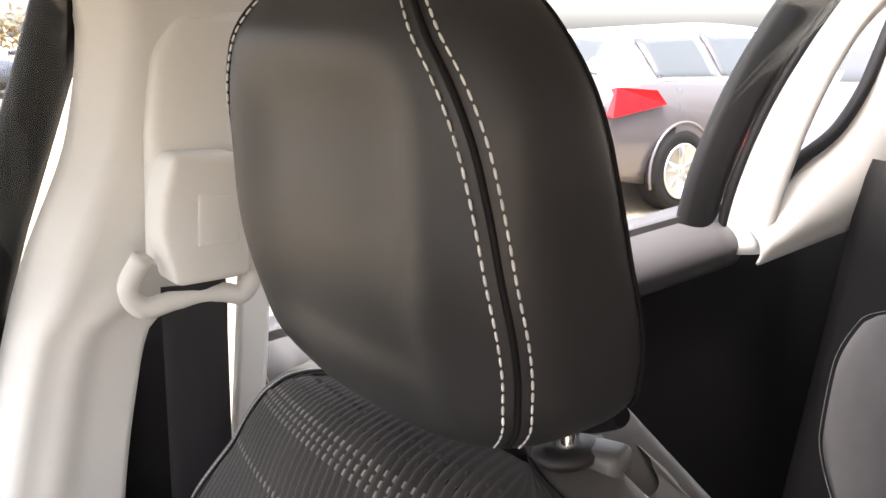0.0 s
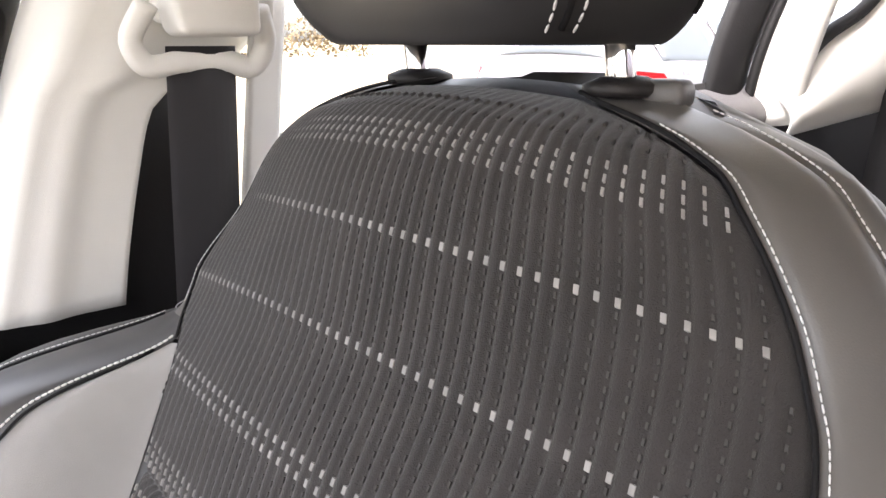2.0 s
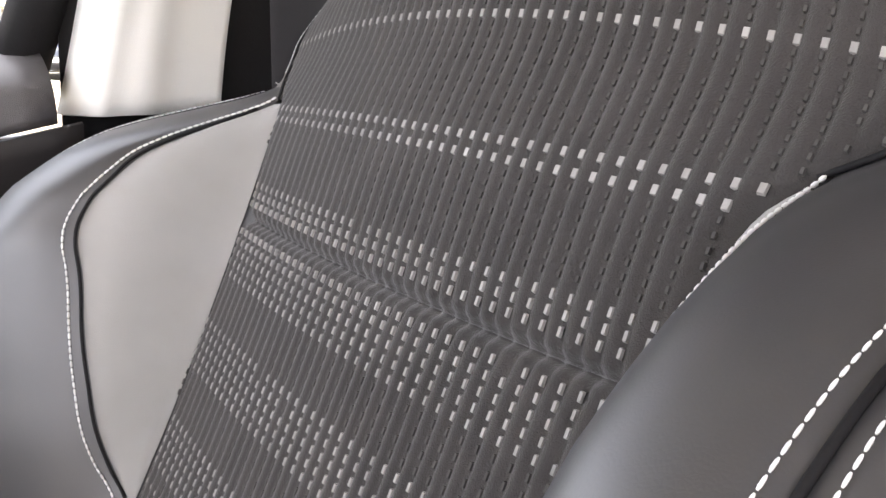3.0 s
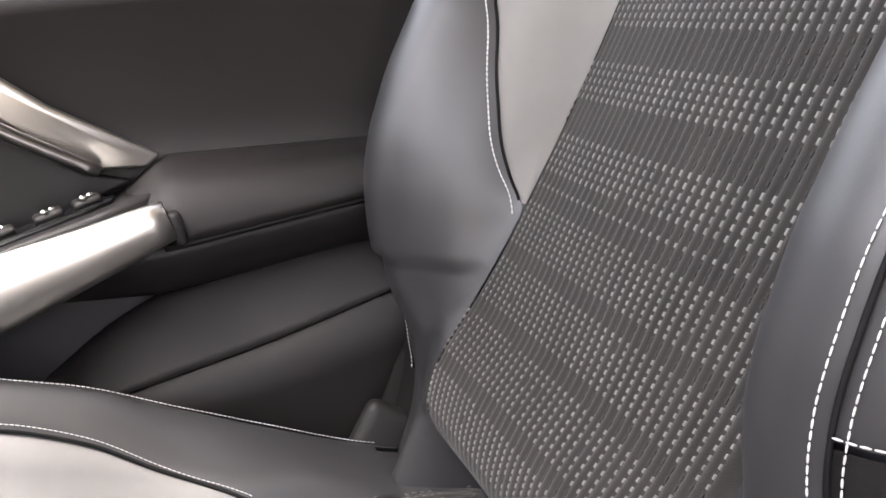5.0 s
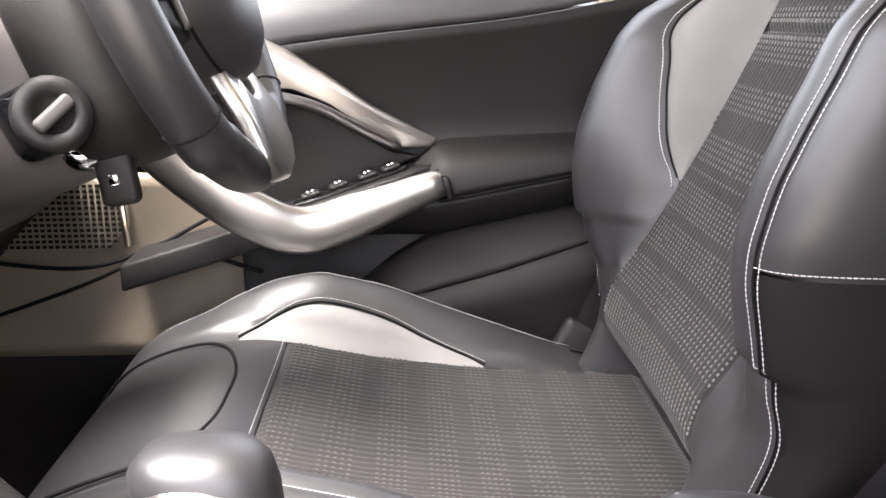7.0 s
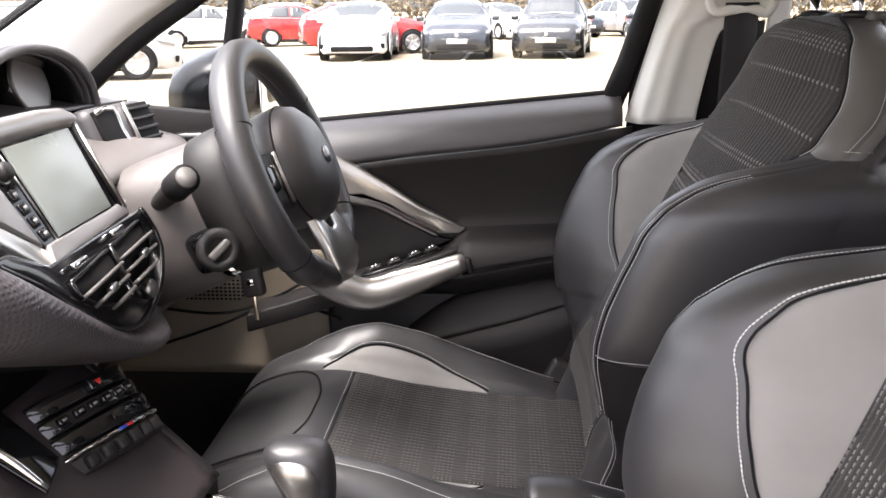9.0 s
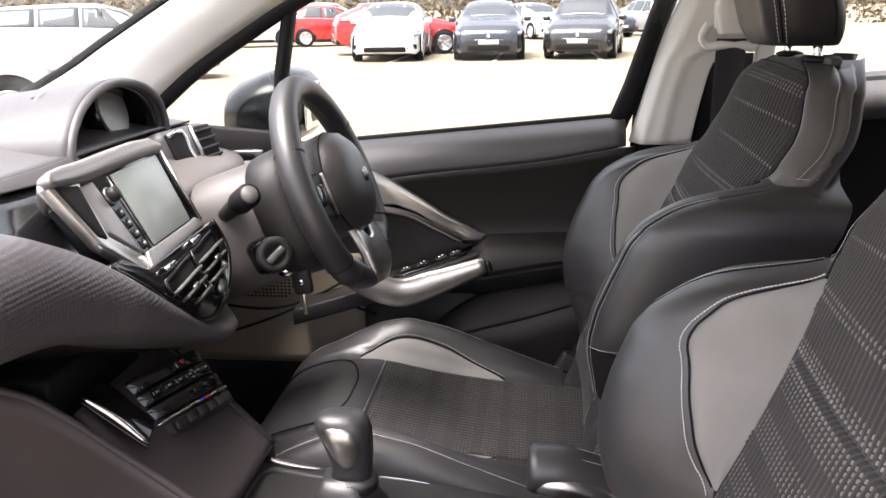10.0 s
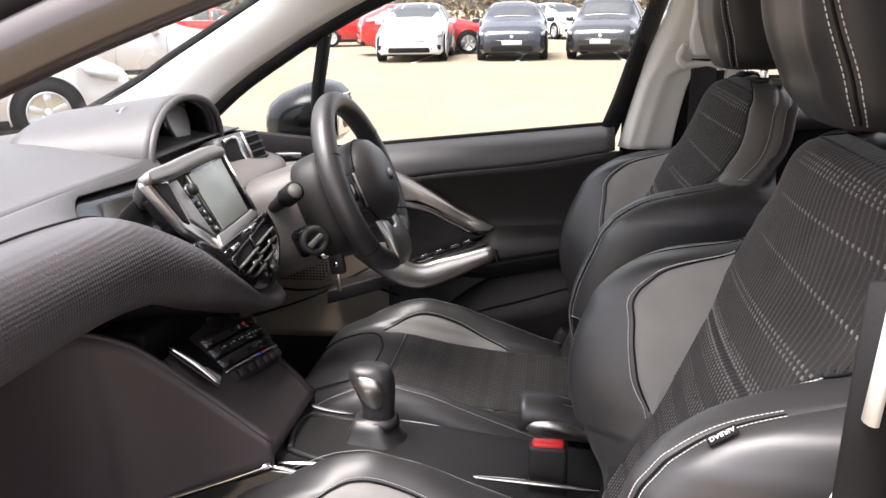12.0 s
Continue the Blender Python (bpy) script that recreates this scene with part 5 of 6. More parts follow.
def centre_vents():
    """Two slatted outlets in a gloss black bowl under the screen; local x along the slats, y up, z towards the cabin."""
    v = thing("centre_vents", "gloss black centre air vents with chrome tabs", "air vent")
    ex = Vector((-0.018, 0.188, 0.013)).normalized()
    up = Vector((-0.35, 0.0, 0.93))
    ey = (up - ex * up.dot(ex)).normalized()
    m = Matrix((ex, ey, ex.cross(ey))).transposed().to_4x4()
    m.translation = (-0.156, 0.075, 0.95)
    v.matrix_basis = m
    bowl = spline([(-0.180, 0.094, 0), (-0.135, 0.054, 0), (-0.100, 0.014, 0), (-0.054, -0.022, 0), (0.0, -0.041, 0), (0.042, -0.041, 0), (0.086, -0.030, 0), (0.116, -0.006, 0), (0.125, 0.018, 0), (0.118, 0.046, 0)], 40)
    out = [Vector((p.x, p.y, 0.001 + 0.16 * min(0.0, p.y))) for p in bowl] + [Vector((-0.095, 0.062, -0.004)), Vector((-0.140, 0.090, -0.004))]
    part("fascia", extrude_outline(out, 0.03, (0, 0, -1), 0.003, 2), GLOSS, v)
    part("fascia_lip", tube([p + Vector((0, 0, 0.001 + 0.16 * min(0.0, p.y))) for p in bowl], 0.0032, 6), GLOSS, v)
    floor = curve1((-0.10, 0.036), (-0.062, 0.004), (-0.02, -0.010), (0.02, -0.014), (0.057, -0.010), (0.085, 0.002), (0.104, 0.018))
    for x0, x1 in ((-0.088, 0.004), (0.010, 0.100)):
        xs = lins(x0, x1, 14)
        roof = [(x, 0.040 - 0.06 * (x + 0.09) * 0.2) for x in xs]
        rim = [Vector((x, y, 0.001)) for x, y in roof] + [Vector((x, floor(x) + 0.002, 0.001)) for x in reversed(xs)]
        outlet = part("outlet", extrude_outline([p - Vector((0, 0, 0.004)) for p in rim], 0.0035, (0, 0, 1), 0.0), RUBBER, v)
        part("rim", tube(rim + [rim[0]], 0.0022, 6), GLOSS, outlet)
        for i in range(3):
            y = 0.028 - 0.0135 * i
            span = [x for x in lins(x0 + 0.003, x1 - 0.003, 20) if floor(x) + 0.004 < y]
            if len(span) > 2:
                part("slat", box((span[-1] - span[0], 0.0036, 0.012), ((span[0] + span[-1]) / 2, y - 0.03 * 0.2, 0.005), 0.001, 1, (-18, 0, -2)), GREYPLASTIC, outlet)
        part("tab", box((0.016, 0.007, 0.008), ((x0 + x1) / 2, 0.012, 0.009), 0.002, 2), GREYMETAL, outlet, "chrome tab")
    for x in (-0.058, 0.040):
        part("top_tab", box((0.030, 0.006, 0.006), (x, 0.048 - 0.02 * (x + 0.06), 0.001), 0.002, 2, (0, 0, -4)), CHROME, v)
    part("thumb_wheel", lathe([(0.0105, 0), (0.0105, 0.006), (0.008, 0.010), (0, 0.011)], 20, at=Matrix.Translation((0.046, -0.022, -0.004))), GREYMETAL, v, "satin grey thumb wheel")
    return v


centre_vents()


def climate_panel():
    c = thing("climate_panel", "gloss black heater panel with chrome rocker switches", "heater panel", (-0.166, 0.018, 0.850))
    c.rotation_euler = (0, 0, radians(-20))
    c.scale = (0.66, 0.66, 0.66)
    m = pose(0, 0, 0, 0, -35, 0)
    def bulge(y):
        return 0.045 * math.sqrt(max(0.0, 1 - (y / 0.098) ** 2)) - 0.040

    def tier(name, z, h, grow, mat):
        """One rounded shelf of the panel, its front bulging out."""
        plan = [(bulge(y) + grow, y) for y in lins(-0.092, 0.092, 24)] + [(-0.05, 0.092), (-0.05, -0.092)]
        return part(name, extrude_outline([m @ Vector((x, y, z - h / 2)) for x, y in plan], h, m.to_3x3() @ Vector((0, 0, 1)), 0.004, 3), mat, c)
    tier("upper_shelf", 0.034, 0.026, -0.004, GLOSS)
    tier("fascia", 0.006, 0.026, 0.002, GLOSS)
    tier("lower_shelf", -0.022, 0.026, 0.008, GLOSS)
    tier("chrome_bar", -0.041, 0.007, 0.014, CHROME)
    tier("rocker_bed", -0.058, 0.026, 0.008, PLASTIC)
    for i in range(6):
        y = -0.060 + 0.024 * i
        part("rocker", box((0.014, 0.018, 0.020), m @ Vector((bulge(y) + 0.010, y, -0.058)), 0.004, 2, (0, -35, 0)), PLASTIC, c)
        part("button", box((0.010, 0.018, 0.012), m @ Vector((bulge(y) + 0.001, y, 0.008)), 0.003, 2, (0, -35, 0)), GLOSS, c)
        part("button_mark", box((0.002, 0.006, 0.003), m @ Vector((bulge(y) + 0.0065, y, 0.008)), 0.0, 1, (0, -35, 0)), GREYMARK, c)
    part("warning_button", box((0.012, 0.026, 0.02), m @ Vector((0.004, 0.01, 0.034)), 0.004, 2, (0, -35, 0)), GLOSS, c)
    part("warning_mark", lathe([(0.006, 0), (0.006, 0.001), (0.004, 0.001)], 3, at=Matrix.Translation(m @ Vector((0.0125, 0.01, 0.034))) @ pose(0, 0, 0, 0, 55, 0)), RED, c)
    part("readout", box((0.006, 0.04, 0.014), m @ Vector((0.011, 0.02, -0.020)), 0.001, 1, (0, -35, 0)), GLOSS, c)
    part("blue_mark", box((0.003, 0.012, 0.004), m @ Vector((0.019, 0.0, -0.041)), 0.0, 1, (0, -35, 0)), BLUE, c)
    part("red_mark", box((0.003, 0.012, 0.004), m @ Vector((0.019, 0.012, -0.041)), 0.0, 1, (0, -35, 0)), RED, c)
    return c


BLUE = material("blue_mark", (0.02, 0.08, 0.6), 0.4, vary=0.03)
climate_panel()


def steering():
    """Local z is the wheel's axle, pointing to the driver; local y up the wheel."""
    w = thing("steering_wheel", "small black leather steering wheel with satin silver lower spoke", "steering wheel")
    c = Vector((-0.0585, 0.36, 1.0145))
    tilt = math.atan2(0.119, 0.307)
    ez = Vector((math.cos(tilt), 0, math.sin(tilt)))
    ey = Vector((-math.sin(tilt), 0, math.cos(tilt)))
    ex = ey.cross(ez)
    m = Matrix((ex, ey, ez)).transposed().to_4x4()
    m.translation = c
    w.matrix_basis = m
    rx, ry, r = 0.160, 0.1495, 0.0175
    n = 96

    def rim_pt(a, g=0.0):
        flat = 0.93 if math.sin(a) < -0.75 else 1.0
        return Vector(((rx + g) * math.cos(a), (ry + g) * math.sin(a) * flat, 0))
    pts = [rim_pt(2 * math.pi * k / n) for k in range(n)]
    rings = []
    for k, p in enumerate(pts):
        d = (pts[(k + 1) % n] - pts[k - 1]).normalized()
        out = d.cross(Vector((0, 0, 1)))
        a = math.degrees(math.atan2(p.y, p.x)) % 360
        fat = 1 + 0.12 * (math.exp(-(((a - 20) / 25) ** 2)) + math.exp(-(((a - 160) / 25) ** 2)))
        rings.append([p + out * math.cos(b) * r * fat + Vector((0, 0, 1)) * math.sin(b) * r * 1.12 for b in (2 * math.pi * j / 16 for j in range(16))])
    bm = bmesh.new()
    R = [[bm.verts.new(p) for p in q] for q in rings]
    for k in range(n):
        for j in range(16):
            bm.faces.new((R[k][j], R[k][(j + 1) % 16], R[(k + 1) % n][(j + 1) % 16], R[(k + 1) % n][j]))
    part("rim", bm, LEATHER, w, "black leather rim")
    for a0, a1 in ((15, 165), (200, 340)):
        dashes("rim_stitch", [[rim_pt(math.radians(a), -r - 0.0006) + Vector((0, 0, -0.002)) for a in lins(a0, a1, 100)]], SAND, w, gap=0.006, length=0.004)
    for a in (28, 152, 215, 325):
        part("rim_joint", tube([rim_pt(math.radians(a)) + (rim_pt(math.radians(a), 1) - rim_pt(math.radians(a))) * r * 1.02 * math.cos(b) + Vector((0, 0, r * 1.14 * math.sin(b))) for b in lins(0, 2 * math.pi, 20)], 0.0009, 5), RUBBER, w)
    # hub
    prof = [(0.0, 0.048), (0.030, 0.047), (0.055, 0.041), (0.072, 0.029), (0.080, 0.010), (0.077, -0.025), (0.070, -0.055)]
    hub = part("airbag_cover", lathe(list(reversed(prof)), 40, at=Matrix.Diagonal((1.04, 0.96, 1, 1))), HUB, w, "smooth dark grey hub pad")
    part("badge", lathe([(0.0, 0.0), (0.011, 0.0), (0.010, 0.003), (0.0, 0.004)], 20, at=Matrix.Translation((0, 0.0, 0.0475))), GREYMETAL, hub)
    part("hub_groove", tube([(0.0815 * math.cos(a), 0.0755 * math.sin(a), 0.012) for a in lins(0, 2 * math.pi, 60)], 0.0016, 6), RUBBER, hub)
    for s in (1, -1):
        arm = [(s * 0.060, 0.032), (s * 0.110, 0.034), (s * 0.150, 0.046), (s * 0.156, 0.010), (s * 0.150, -0.022), (s * 0.105, -0.028), (s * 0.062, -0.040)]
        spoke = part("spoke", extrude_outline([(x, y, -0.012) for x, y in arm], 0.022, (0, 0, 1), 0.005, 3), PLASTIC, w)
        part("spoke_trim", tube(spline([(s * 0.084, 0.030, 0.012), (s * 0.094, 0.004, 0.014), (s * 0.084, -0.030, 0.012)], 16), 0.0028, 8), SILVER, spoke, "thin silver trim")
        part("spoke_keys", box((0.034, 0.030, 0.006), (s * 0.118, 0.004, 0.011), 0.003, 2), GLOSS, spoke)
    # forked silver lower spoke, its feet joined along the rim
    fork = [(-0.046, -0.060), (-0.058, -0.100), (-0.060, -0.132), (-0.040, -0.150), (0.0, -0.156), (0.040, -0.150), (0.060, -0.132), (0.058, -0.100), (0.046, -0.060),
            (0.018, -0.062), (0.016, -0.076), (0.010, -0.086), (0.0, -0.088), (-0.010, -0.086), (-0.016, -0.076), (-0.018, -0.062)]
    b = extrude_outline([(x, y, 0.0) for x, y in fork], 0.014, (0, 0, 1), 0.004, 3)
    for v in b.verts:
        v.co.z += 0.010 * math.sin(math.pi * max(0.0, min(1.0, (-0.06 - v.co.y) / 0.12)))
    part("lower_spoke", b, SILVER, w, "forked satin silver lower spoke")

    # column with shroud, stalks, barrel and key
    s = thing("steering_column", "dark plastic steering column shroud with stalk and ignition", "steering column", c)
    def along(k):
        return -ez * k
    def sleeve(stations):
        return loft([[along(k) + ex * a * math.copysign(abs(math.cos(t)) ** 0.6, math.cos(t)) + ey * (-0.012 + b * math.copysign(abs(math.sin(t)) ** 0.7, math.sin(t))) for t in (2 * math.pi * j / 28 for j in range(28))]
                     for k, a, b in stations])
    part("shroud", sleeve([(0.030, 0.060, 0.066), (0.044, 0.088, 0.088), (0.056, 0.094, 0.094), (0.092, 0.092, 0.092), (0.098, 0.086, 0.086)]), PLASTIC, s)
    part("column_cowl", sleeve([(0.088, 0.080, 0.082), (0.094, 0.086, 0.088), (0.17, 0.086, 0.090), (0.26, 0.082, 0.088)]), TAUPE, s, "taupe plastic cowl")
    sgn = -1 if ex.y > 0 else 1
    root = Vector((-0.215, 0.300, 0.975)) - c
    tip = Vector((-0.144, 0.225, 1.026)) - c
    part("stalk", tube(spline([root, root.lerp(tip, 0.5), tip], 14), lambda k: 0.009 + 0.006 * k, 14), PLASTIC, s)
    part("stalk_knob", tube([root.lerp(tip, 0.72), root.lerp(tip, 0.76), root.lerp(tip, 1.02)], 0.0165, 16), RUBBER, s)
    part("stalk_root", tube([root.lerp(tip, -0.25), root.lerp(tip, 0.02)], 0.022, 16), RUBBER, s)
    r2 = Vector((-0.140, 0.285, 0.932)) - c
    part("cruise_stalk", box((0.05, 0.045, 0.05), r2 + Vector((0.0, 0, 0)), 0.012, 3, (0, -25, 0)), GLOSS, s)
    aim = Vector((0.45, -0.85, 0.20)).to_track_quat("Z", "Y").to_matrix().to_4x4()
    dial = part("cruise_dial", lathe([(0.0, 0), (0.024, 0), (0.026, 0.006), (0.024, 0.012), (0.014, 0.014), (0.013, 0.010), (0.0, 0.010)], 26, at=Matrix.Translation(r2 + Vector((0.014, -0.024, 0.004))) @ aim), PLASTIC, s)
    part("dial_grip", box((0.030, 0.010, 0.010), (0, 0, 0), 0.003, 2), GREYPLASTIC, dial).matrix_basis = Matrix.Translation(r2 + Vector((0.014, -0.024, 0.004))) @ aim @ pose(0, 0, 0.013, 0, 0, 40)
    aim = (tip - root).to_track_quat("Z", "Y").to_matrix().to_4x4()
    part("stalk_flange", lathe([(0.026, -0.012), (0.036, -0.010), (0.038, -0.004), (0.034, 0.002), (0.026, 0.000)], 30, at=Matrix.Translation(root.lerp(tip, 0.02)) @ aim), HUB, s, "round collar")
    part("stalk_tip", lathe([(0.0, 0.0), (0.011, 0.0), (0.0125, 0.002), (0.011, 0.004), (0.0, 0.005)], 20, at=Matrix.Translation(root.lerp(tip, 1.02)) @ aim), GREYPLASTIC, s)
    part("screw_hole", lathe([(0.005, 0), (0.005, 0.002), (0, 0.002)], 14, at=Matrix.Translation(along(0.075) + ex * sgn * 0.084 + ey * -0.01) @ pose(0, 0, 0, 90, 0, 0)), GREYPLASTIC, s)
    k = thing("car_key", "black car key in the ignition with a hanging steel blade", "key", (-0.102, 0.30, 0.900))
    part("ignition_barrel", lathe([(0.016, -0.01), (0.018, 0.0), (0.016, 0.012), (0.009, 0.013)], 20, at=pose(-0.02, 0.0, 0.01, 60, 40, 0)), CHROME, k)
    part("fob", box((0.028, 0.014, 0.040), (0.004, -0.004, -0.012), 0.006, 3, (0, -8, 0)), PLASTIC, k)
    part("fob_badge", box((0.008, 0.002, 0.008), (0.003, -0.0112, -0.012), 0.001, 1, (0, -8, 0)), CHROME, k)
    part("blade", box((0.005, 0.003, 0.034), (0.005, -0.003, -0.046), 0.001, 1, (0, -4, 0)), SAND2, k, "steel key blade")
    return w


HUB = material("hub_pad", (0.045, 0.042, 0.043), 0.40, spec=0.5, bump=0.2, scale=1000, kind="grain", vary=0.1)
SAND = material("sand_thread", (0.45, 0.36, 0.26), 0.7, vary=0.1)
SAND2 = material("brass_steel", (0.6, 0.52, 0.4), 0.3, metal=1.0, vary=0.05)
steering()


# ---- console ----
def console():
    c = thing("centre_console", "dark plastic centre console with chrome edged gear surround", "centre console", (0.1, 0, 0.32))
    o = Vector((-0.1, 0, -0.32))
    # tunnel body
    prof = curve1((-0.42, 0.80), (-0.30, 0.79), (-0.20, 0.77), (-0.15, 0.745), (-0.105, 0.722), (-0.06, 0.712), (0.05, 0.705), (0.2, 0.688), (0.36, 0.670), (0.7, 0.64))
    half = curve1((-0.42, 0.10), (-0.25, 0.10), (-0.1, 0.10), (0.1, 0.085), (0.7, 0.08))
    def f(x, t):
        a = (t - 0.5) * 2
        h, w = prof(x), half(x)
        if abs(a) < 0.5:
            return Vector((x, w * a * 2 * 0.86, h)) + o
        k = (abs(a) - 0.5) * 2
        rr = 0.02
        if k < 0.12:
            b = k / 0.12 * math.pi / 2
            return Vector((x, math.copysign(w * 0.86 + w * 0.14 * math.sin(b), a), h - rr * (1 - math.cos(b)))) + o
        kk = (k - 0.12) / 0.88
        return Vector((x, math.copysign(w + 0.02 * kk, a), h - rr - (h - rr - 0.32) * kk)) + o
    sheet("body", f, lins(-0.42, 0.7, 60), [0, 0.05, 0.1, 0.15, 0.2, 0.22, 0.225, 0.23, 0.235, 0.24, 0.245, 0.25, 0.3, 0.4, 0.5, 0.6, 0.7, 0.75, 0.755, 0.76, 0.765, 0.77, 0.775, 0.78, 0.8, 0.85, 0.9, 0.95, 1.0], PLASTIC, c)
    far = [[(-0.109, 0.078, 0.728), (-0.07, 0.078, 0.719), (-0.026, 0.078, 0.713)], [(0.035, 0.076, 0.706), (0.08, 0.076, 0.701), (0.13, 0.075, 0.695)], [(0.172, 0.072, 0.684), (0.22, 0.072, 0.679), (0.34, 0.072, 0.668)]]
    near = [[(-0.40, -0.128, 0.655), (-0.277, -0.118, 0.684), (-0.19, -0.108, 0.704), (-0.147, -0.104, 0.714), (-0.10, -0.100, 0.735)],
            [(-0.15, -0.100, 0.716), (-0.09, -0.097, 0.722), (-0.026, -0.094, 0.722), (0.02, -0.092, 0.720)], [(0.17, -0.088, 0.712), (0.246, -0.088, 0.708), (0.34, -0.087, 0.70)]]
    for line in far + near:
        part("chrome_edge", tube([p + o for p in spline(line, 16)], lambda k: 0.0055 * (0.35 + 0.65 * math.sin(math.pi * min(1, k * 1.1)) ** 0.5), 8, flat=0.7), CHROME, c)
    part("gloss_inlay", extrude_outline([Vector(p) + o for p in [(-0.40, -0.122, 0.648), (-0.15, -0.102, 0.708), (-0.03, -0.094, 0.716), (0.10, -0.092, 0.712), (0.10, -0.092, 0.690), (-0.05, -0.095, 0.688), (-0.40, -0.122, 0.618)]], 0.02, (0, 1, 0), 0.003), GLOSS, c)
    # face of the centre stack, falling from the heater panel to the gear lever
    def face(y, t):
        x = -0.225 + 0.135 * t + 0.012 * math.sin(math.pi * t)
        z = 0.872 - 0.135 * t - 0.010 * math.sin(math.pi * t)
        return Vector((x, y, z)) + o
    sheet("stack_face", face, lins(-0.115, 0.092, 14), lins(0, 1, 12), KNEE, c)
    sheet("stack_side", lambda k, t: (lambda p: Vector((p.x, p.y, p.z + (0.45 - 0.32 - p.z) * t)))(face(0.092, k) + Vector((0, 0.003, 0))), lins(0, 1, 10), lins(0, 1, 6), DOOR, c)
    part("stack_edge", tube([face(0.092, k) for k in lins(0, 1, 12)], 0.006, 8), DOOR, c)
    inlay = [(-0.36, 0.640), (-0.246, 0.674), (-0.16, 0.706), (-0.085, 0.734), (0.0, 0.728), (0.06, 0.722), (0.06, 0.650), (-0.16, 0.640), (-0.36, 0.560)]
    part("lower_inlay", extrude_outline([Vector((x, -0.133 - 0.06 * max(0.0, -0.16 - x), z)) + o for x, z in inlay], 0.005, (0, -1, 0), 0.002), GLOSS, c, "glossy black inlay")
    part("chrome_edge", tube([p + o for p in spline([(-0.34, -0.150, 0.649), (-0.246, -0.143, 0.680), (-0.16, -0.138, 0.711), (-0.085, -0.134, 0.740)], 20)], lambda k: 0.0022 + 0.0024 * k, 8), CHROME, c, "tapering chrome strip")
    part("chrome_edge", tube([p + o for p in spline([(-0.085, -0.134, 0.738), (-0.03, -0.132, 0.728), (0.06, -0.130, 0.724)], 16)], 0.0030, 8), CHROME, c)
    part("stack_core", box((0.10, 0.20, 0.30), Vector((-0.30, -0.012, 0.755)) + o, 0.006, 2), RUBBER, c)
    tray = [(-0.222, -0.106, 0.878), (-0.160, -0.098, 0.826), (-0.168, -0.058, 0.836), (-0.226, -0.050, 0.880)]
    part("open_tray", extrude_outline([Vector(p) + o for p in tray], 0.004, (0, 0, 1), 0.001), GLOSS, c, "glossy open tray")
    part("tray_trim", tube([p + o for p in spline([(-0.222, -0.104, 0.886), (-0.190, -0.100, 0.862), (-0.160, -0.096, 0.832)], 12)], lambda k: 0.0024 + 0.002 * math.sin(math.pi * k), 8), CHROME, c, "chrome tray edge")
    # raised frame round the gaiter
    loop = spline([(-0.085, -0.055, 0.735), (-0.095, 0.0, 0.737), (-0.085, 0.058, 0.732), (-0.02, 0.064, 0.722), (0.06, 0.062, 0.712), (0.10, 0.05, 0.705), (0.11, 0.0, 0.703), (0.10, -0.058, 0.706), (0.04, -0.068, 0.716), (-0.04, -0.066, 0.728), (-0.085, -0.055, 0.735)], 60)
    part("gaiter_frame", tube([p + o - Vector((0, 0, 0.015)) for p in loop], 0.0055, 10), PLASTIC, c)

    g = thing("gear_lever", "satin silver and black gear knob on a leather gaiter", "gear lever", (0.018, 0.020, 0.682))
    rings = []
    for z, sx, sy in [(0.0, 0.060, 0.055), (0.015, 0.052, 0.047), (0.03, 0.040, 0.036), (0.045, 0.032, 0.03), (0.058, 0.026, 0.024)]:
        rings.append([Vector((sx * math.copysign(abs(math.cos(a)) ** 0.7, math.cos(a)), sy * math.copysign(abs(math.sin(a)) ** 0.7, math.sin(a)), z)) * (1 + 0.05 * math.sin(5 * a + 40 * z) * (z < 0.05)) for a in (2 * math.pi * j / 28 for j in range(28))])
    part("gaiter", loft(rings), LEATHER, g)
    def knob_ring(z, rx, ry, sx, sy=0.0):
        return [Vector((sx + rx * math.copysign(abs(math.cos(a)) ** 0.8, math.cos(a)), sy + ry * math.copysign(abs(math.sin(a)) ** 0.8, math.sin(a)), z)) for a in (2 * math.pi * j / 28 for j in range(28))]
    part("collar", loft([knob_ring(*r) for r in ((0.046, 0.030, 0.027, 0.008), (0.056, 0.028, 0.025, 0.008), (0.060, 0.024, 0.021, 0.007))]), LEATHER, g, "stitched collar")
    part("knob", loft([knob_ring(*r) for r in ((0.056, 0.025, 0.020, 0.007), (0.066, 0.023, 0.018, 0.008), (0.078, 0.024, 0.019, 0.008), (0.092, 0.027, 0.021, 0.006),
                                               (0.106, 0.030, 0.023, 0.003), (0.118, 0.032, 0.024, 0.000), (0.128, 0.031, 0.023, -0.002), (0.135, 0.025, 0.018, -0.002), (0.138, 0.012, 0.009, -0.001))]), LEATHER, g, "dark grey gear knob")
    part("knob_plate", loft([knob_ring(z, rx, ry, sx, -0.0075) for z, rx, ry, sx in ((0.076, 0.008, 0.0120, 0.006), (0.082, 0.013, 0.0150, 0.006), (0.090, 0.0175, 0.0170, 0.005), (0.100, 0.0215, 0.0190, 0.004),
                                                                           (0.112, 0.0235, 0.0205, 0.000), (0.122, 0.0225, 0.0195, -0.003), (0.1295, 0.016, 0.0135, -0.004), (0.132, 0.005, 0.004, -0.004))]), SILVER, g, "satin silver face")

    h = thing("handbrake", "leather covered handbrake lever with satin silver end", "handbrake", (0.295, 0.03, 0.655))
    L = spline([(0.12, 0, 0.04), (0.05, 0, 0.075), (-0.02, 0, 0.095), (-0.068, 0, 0.098)], 24)
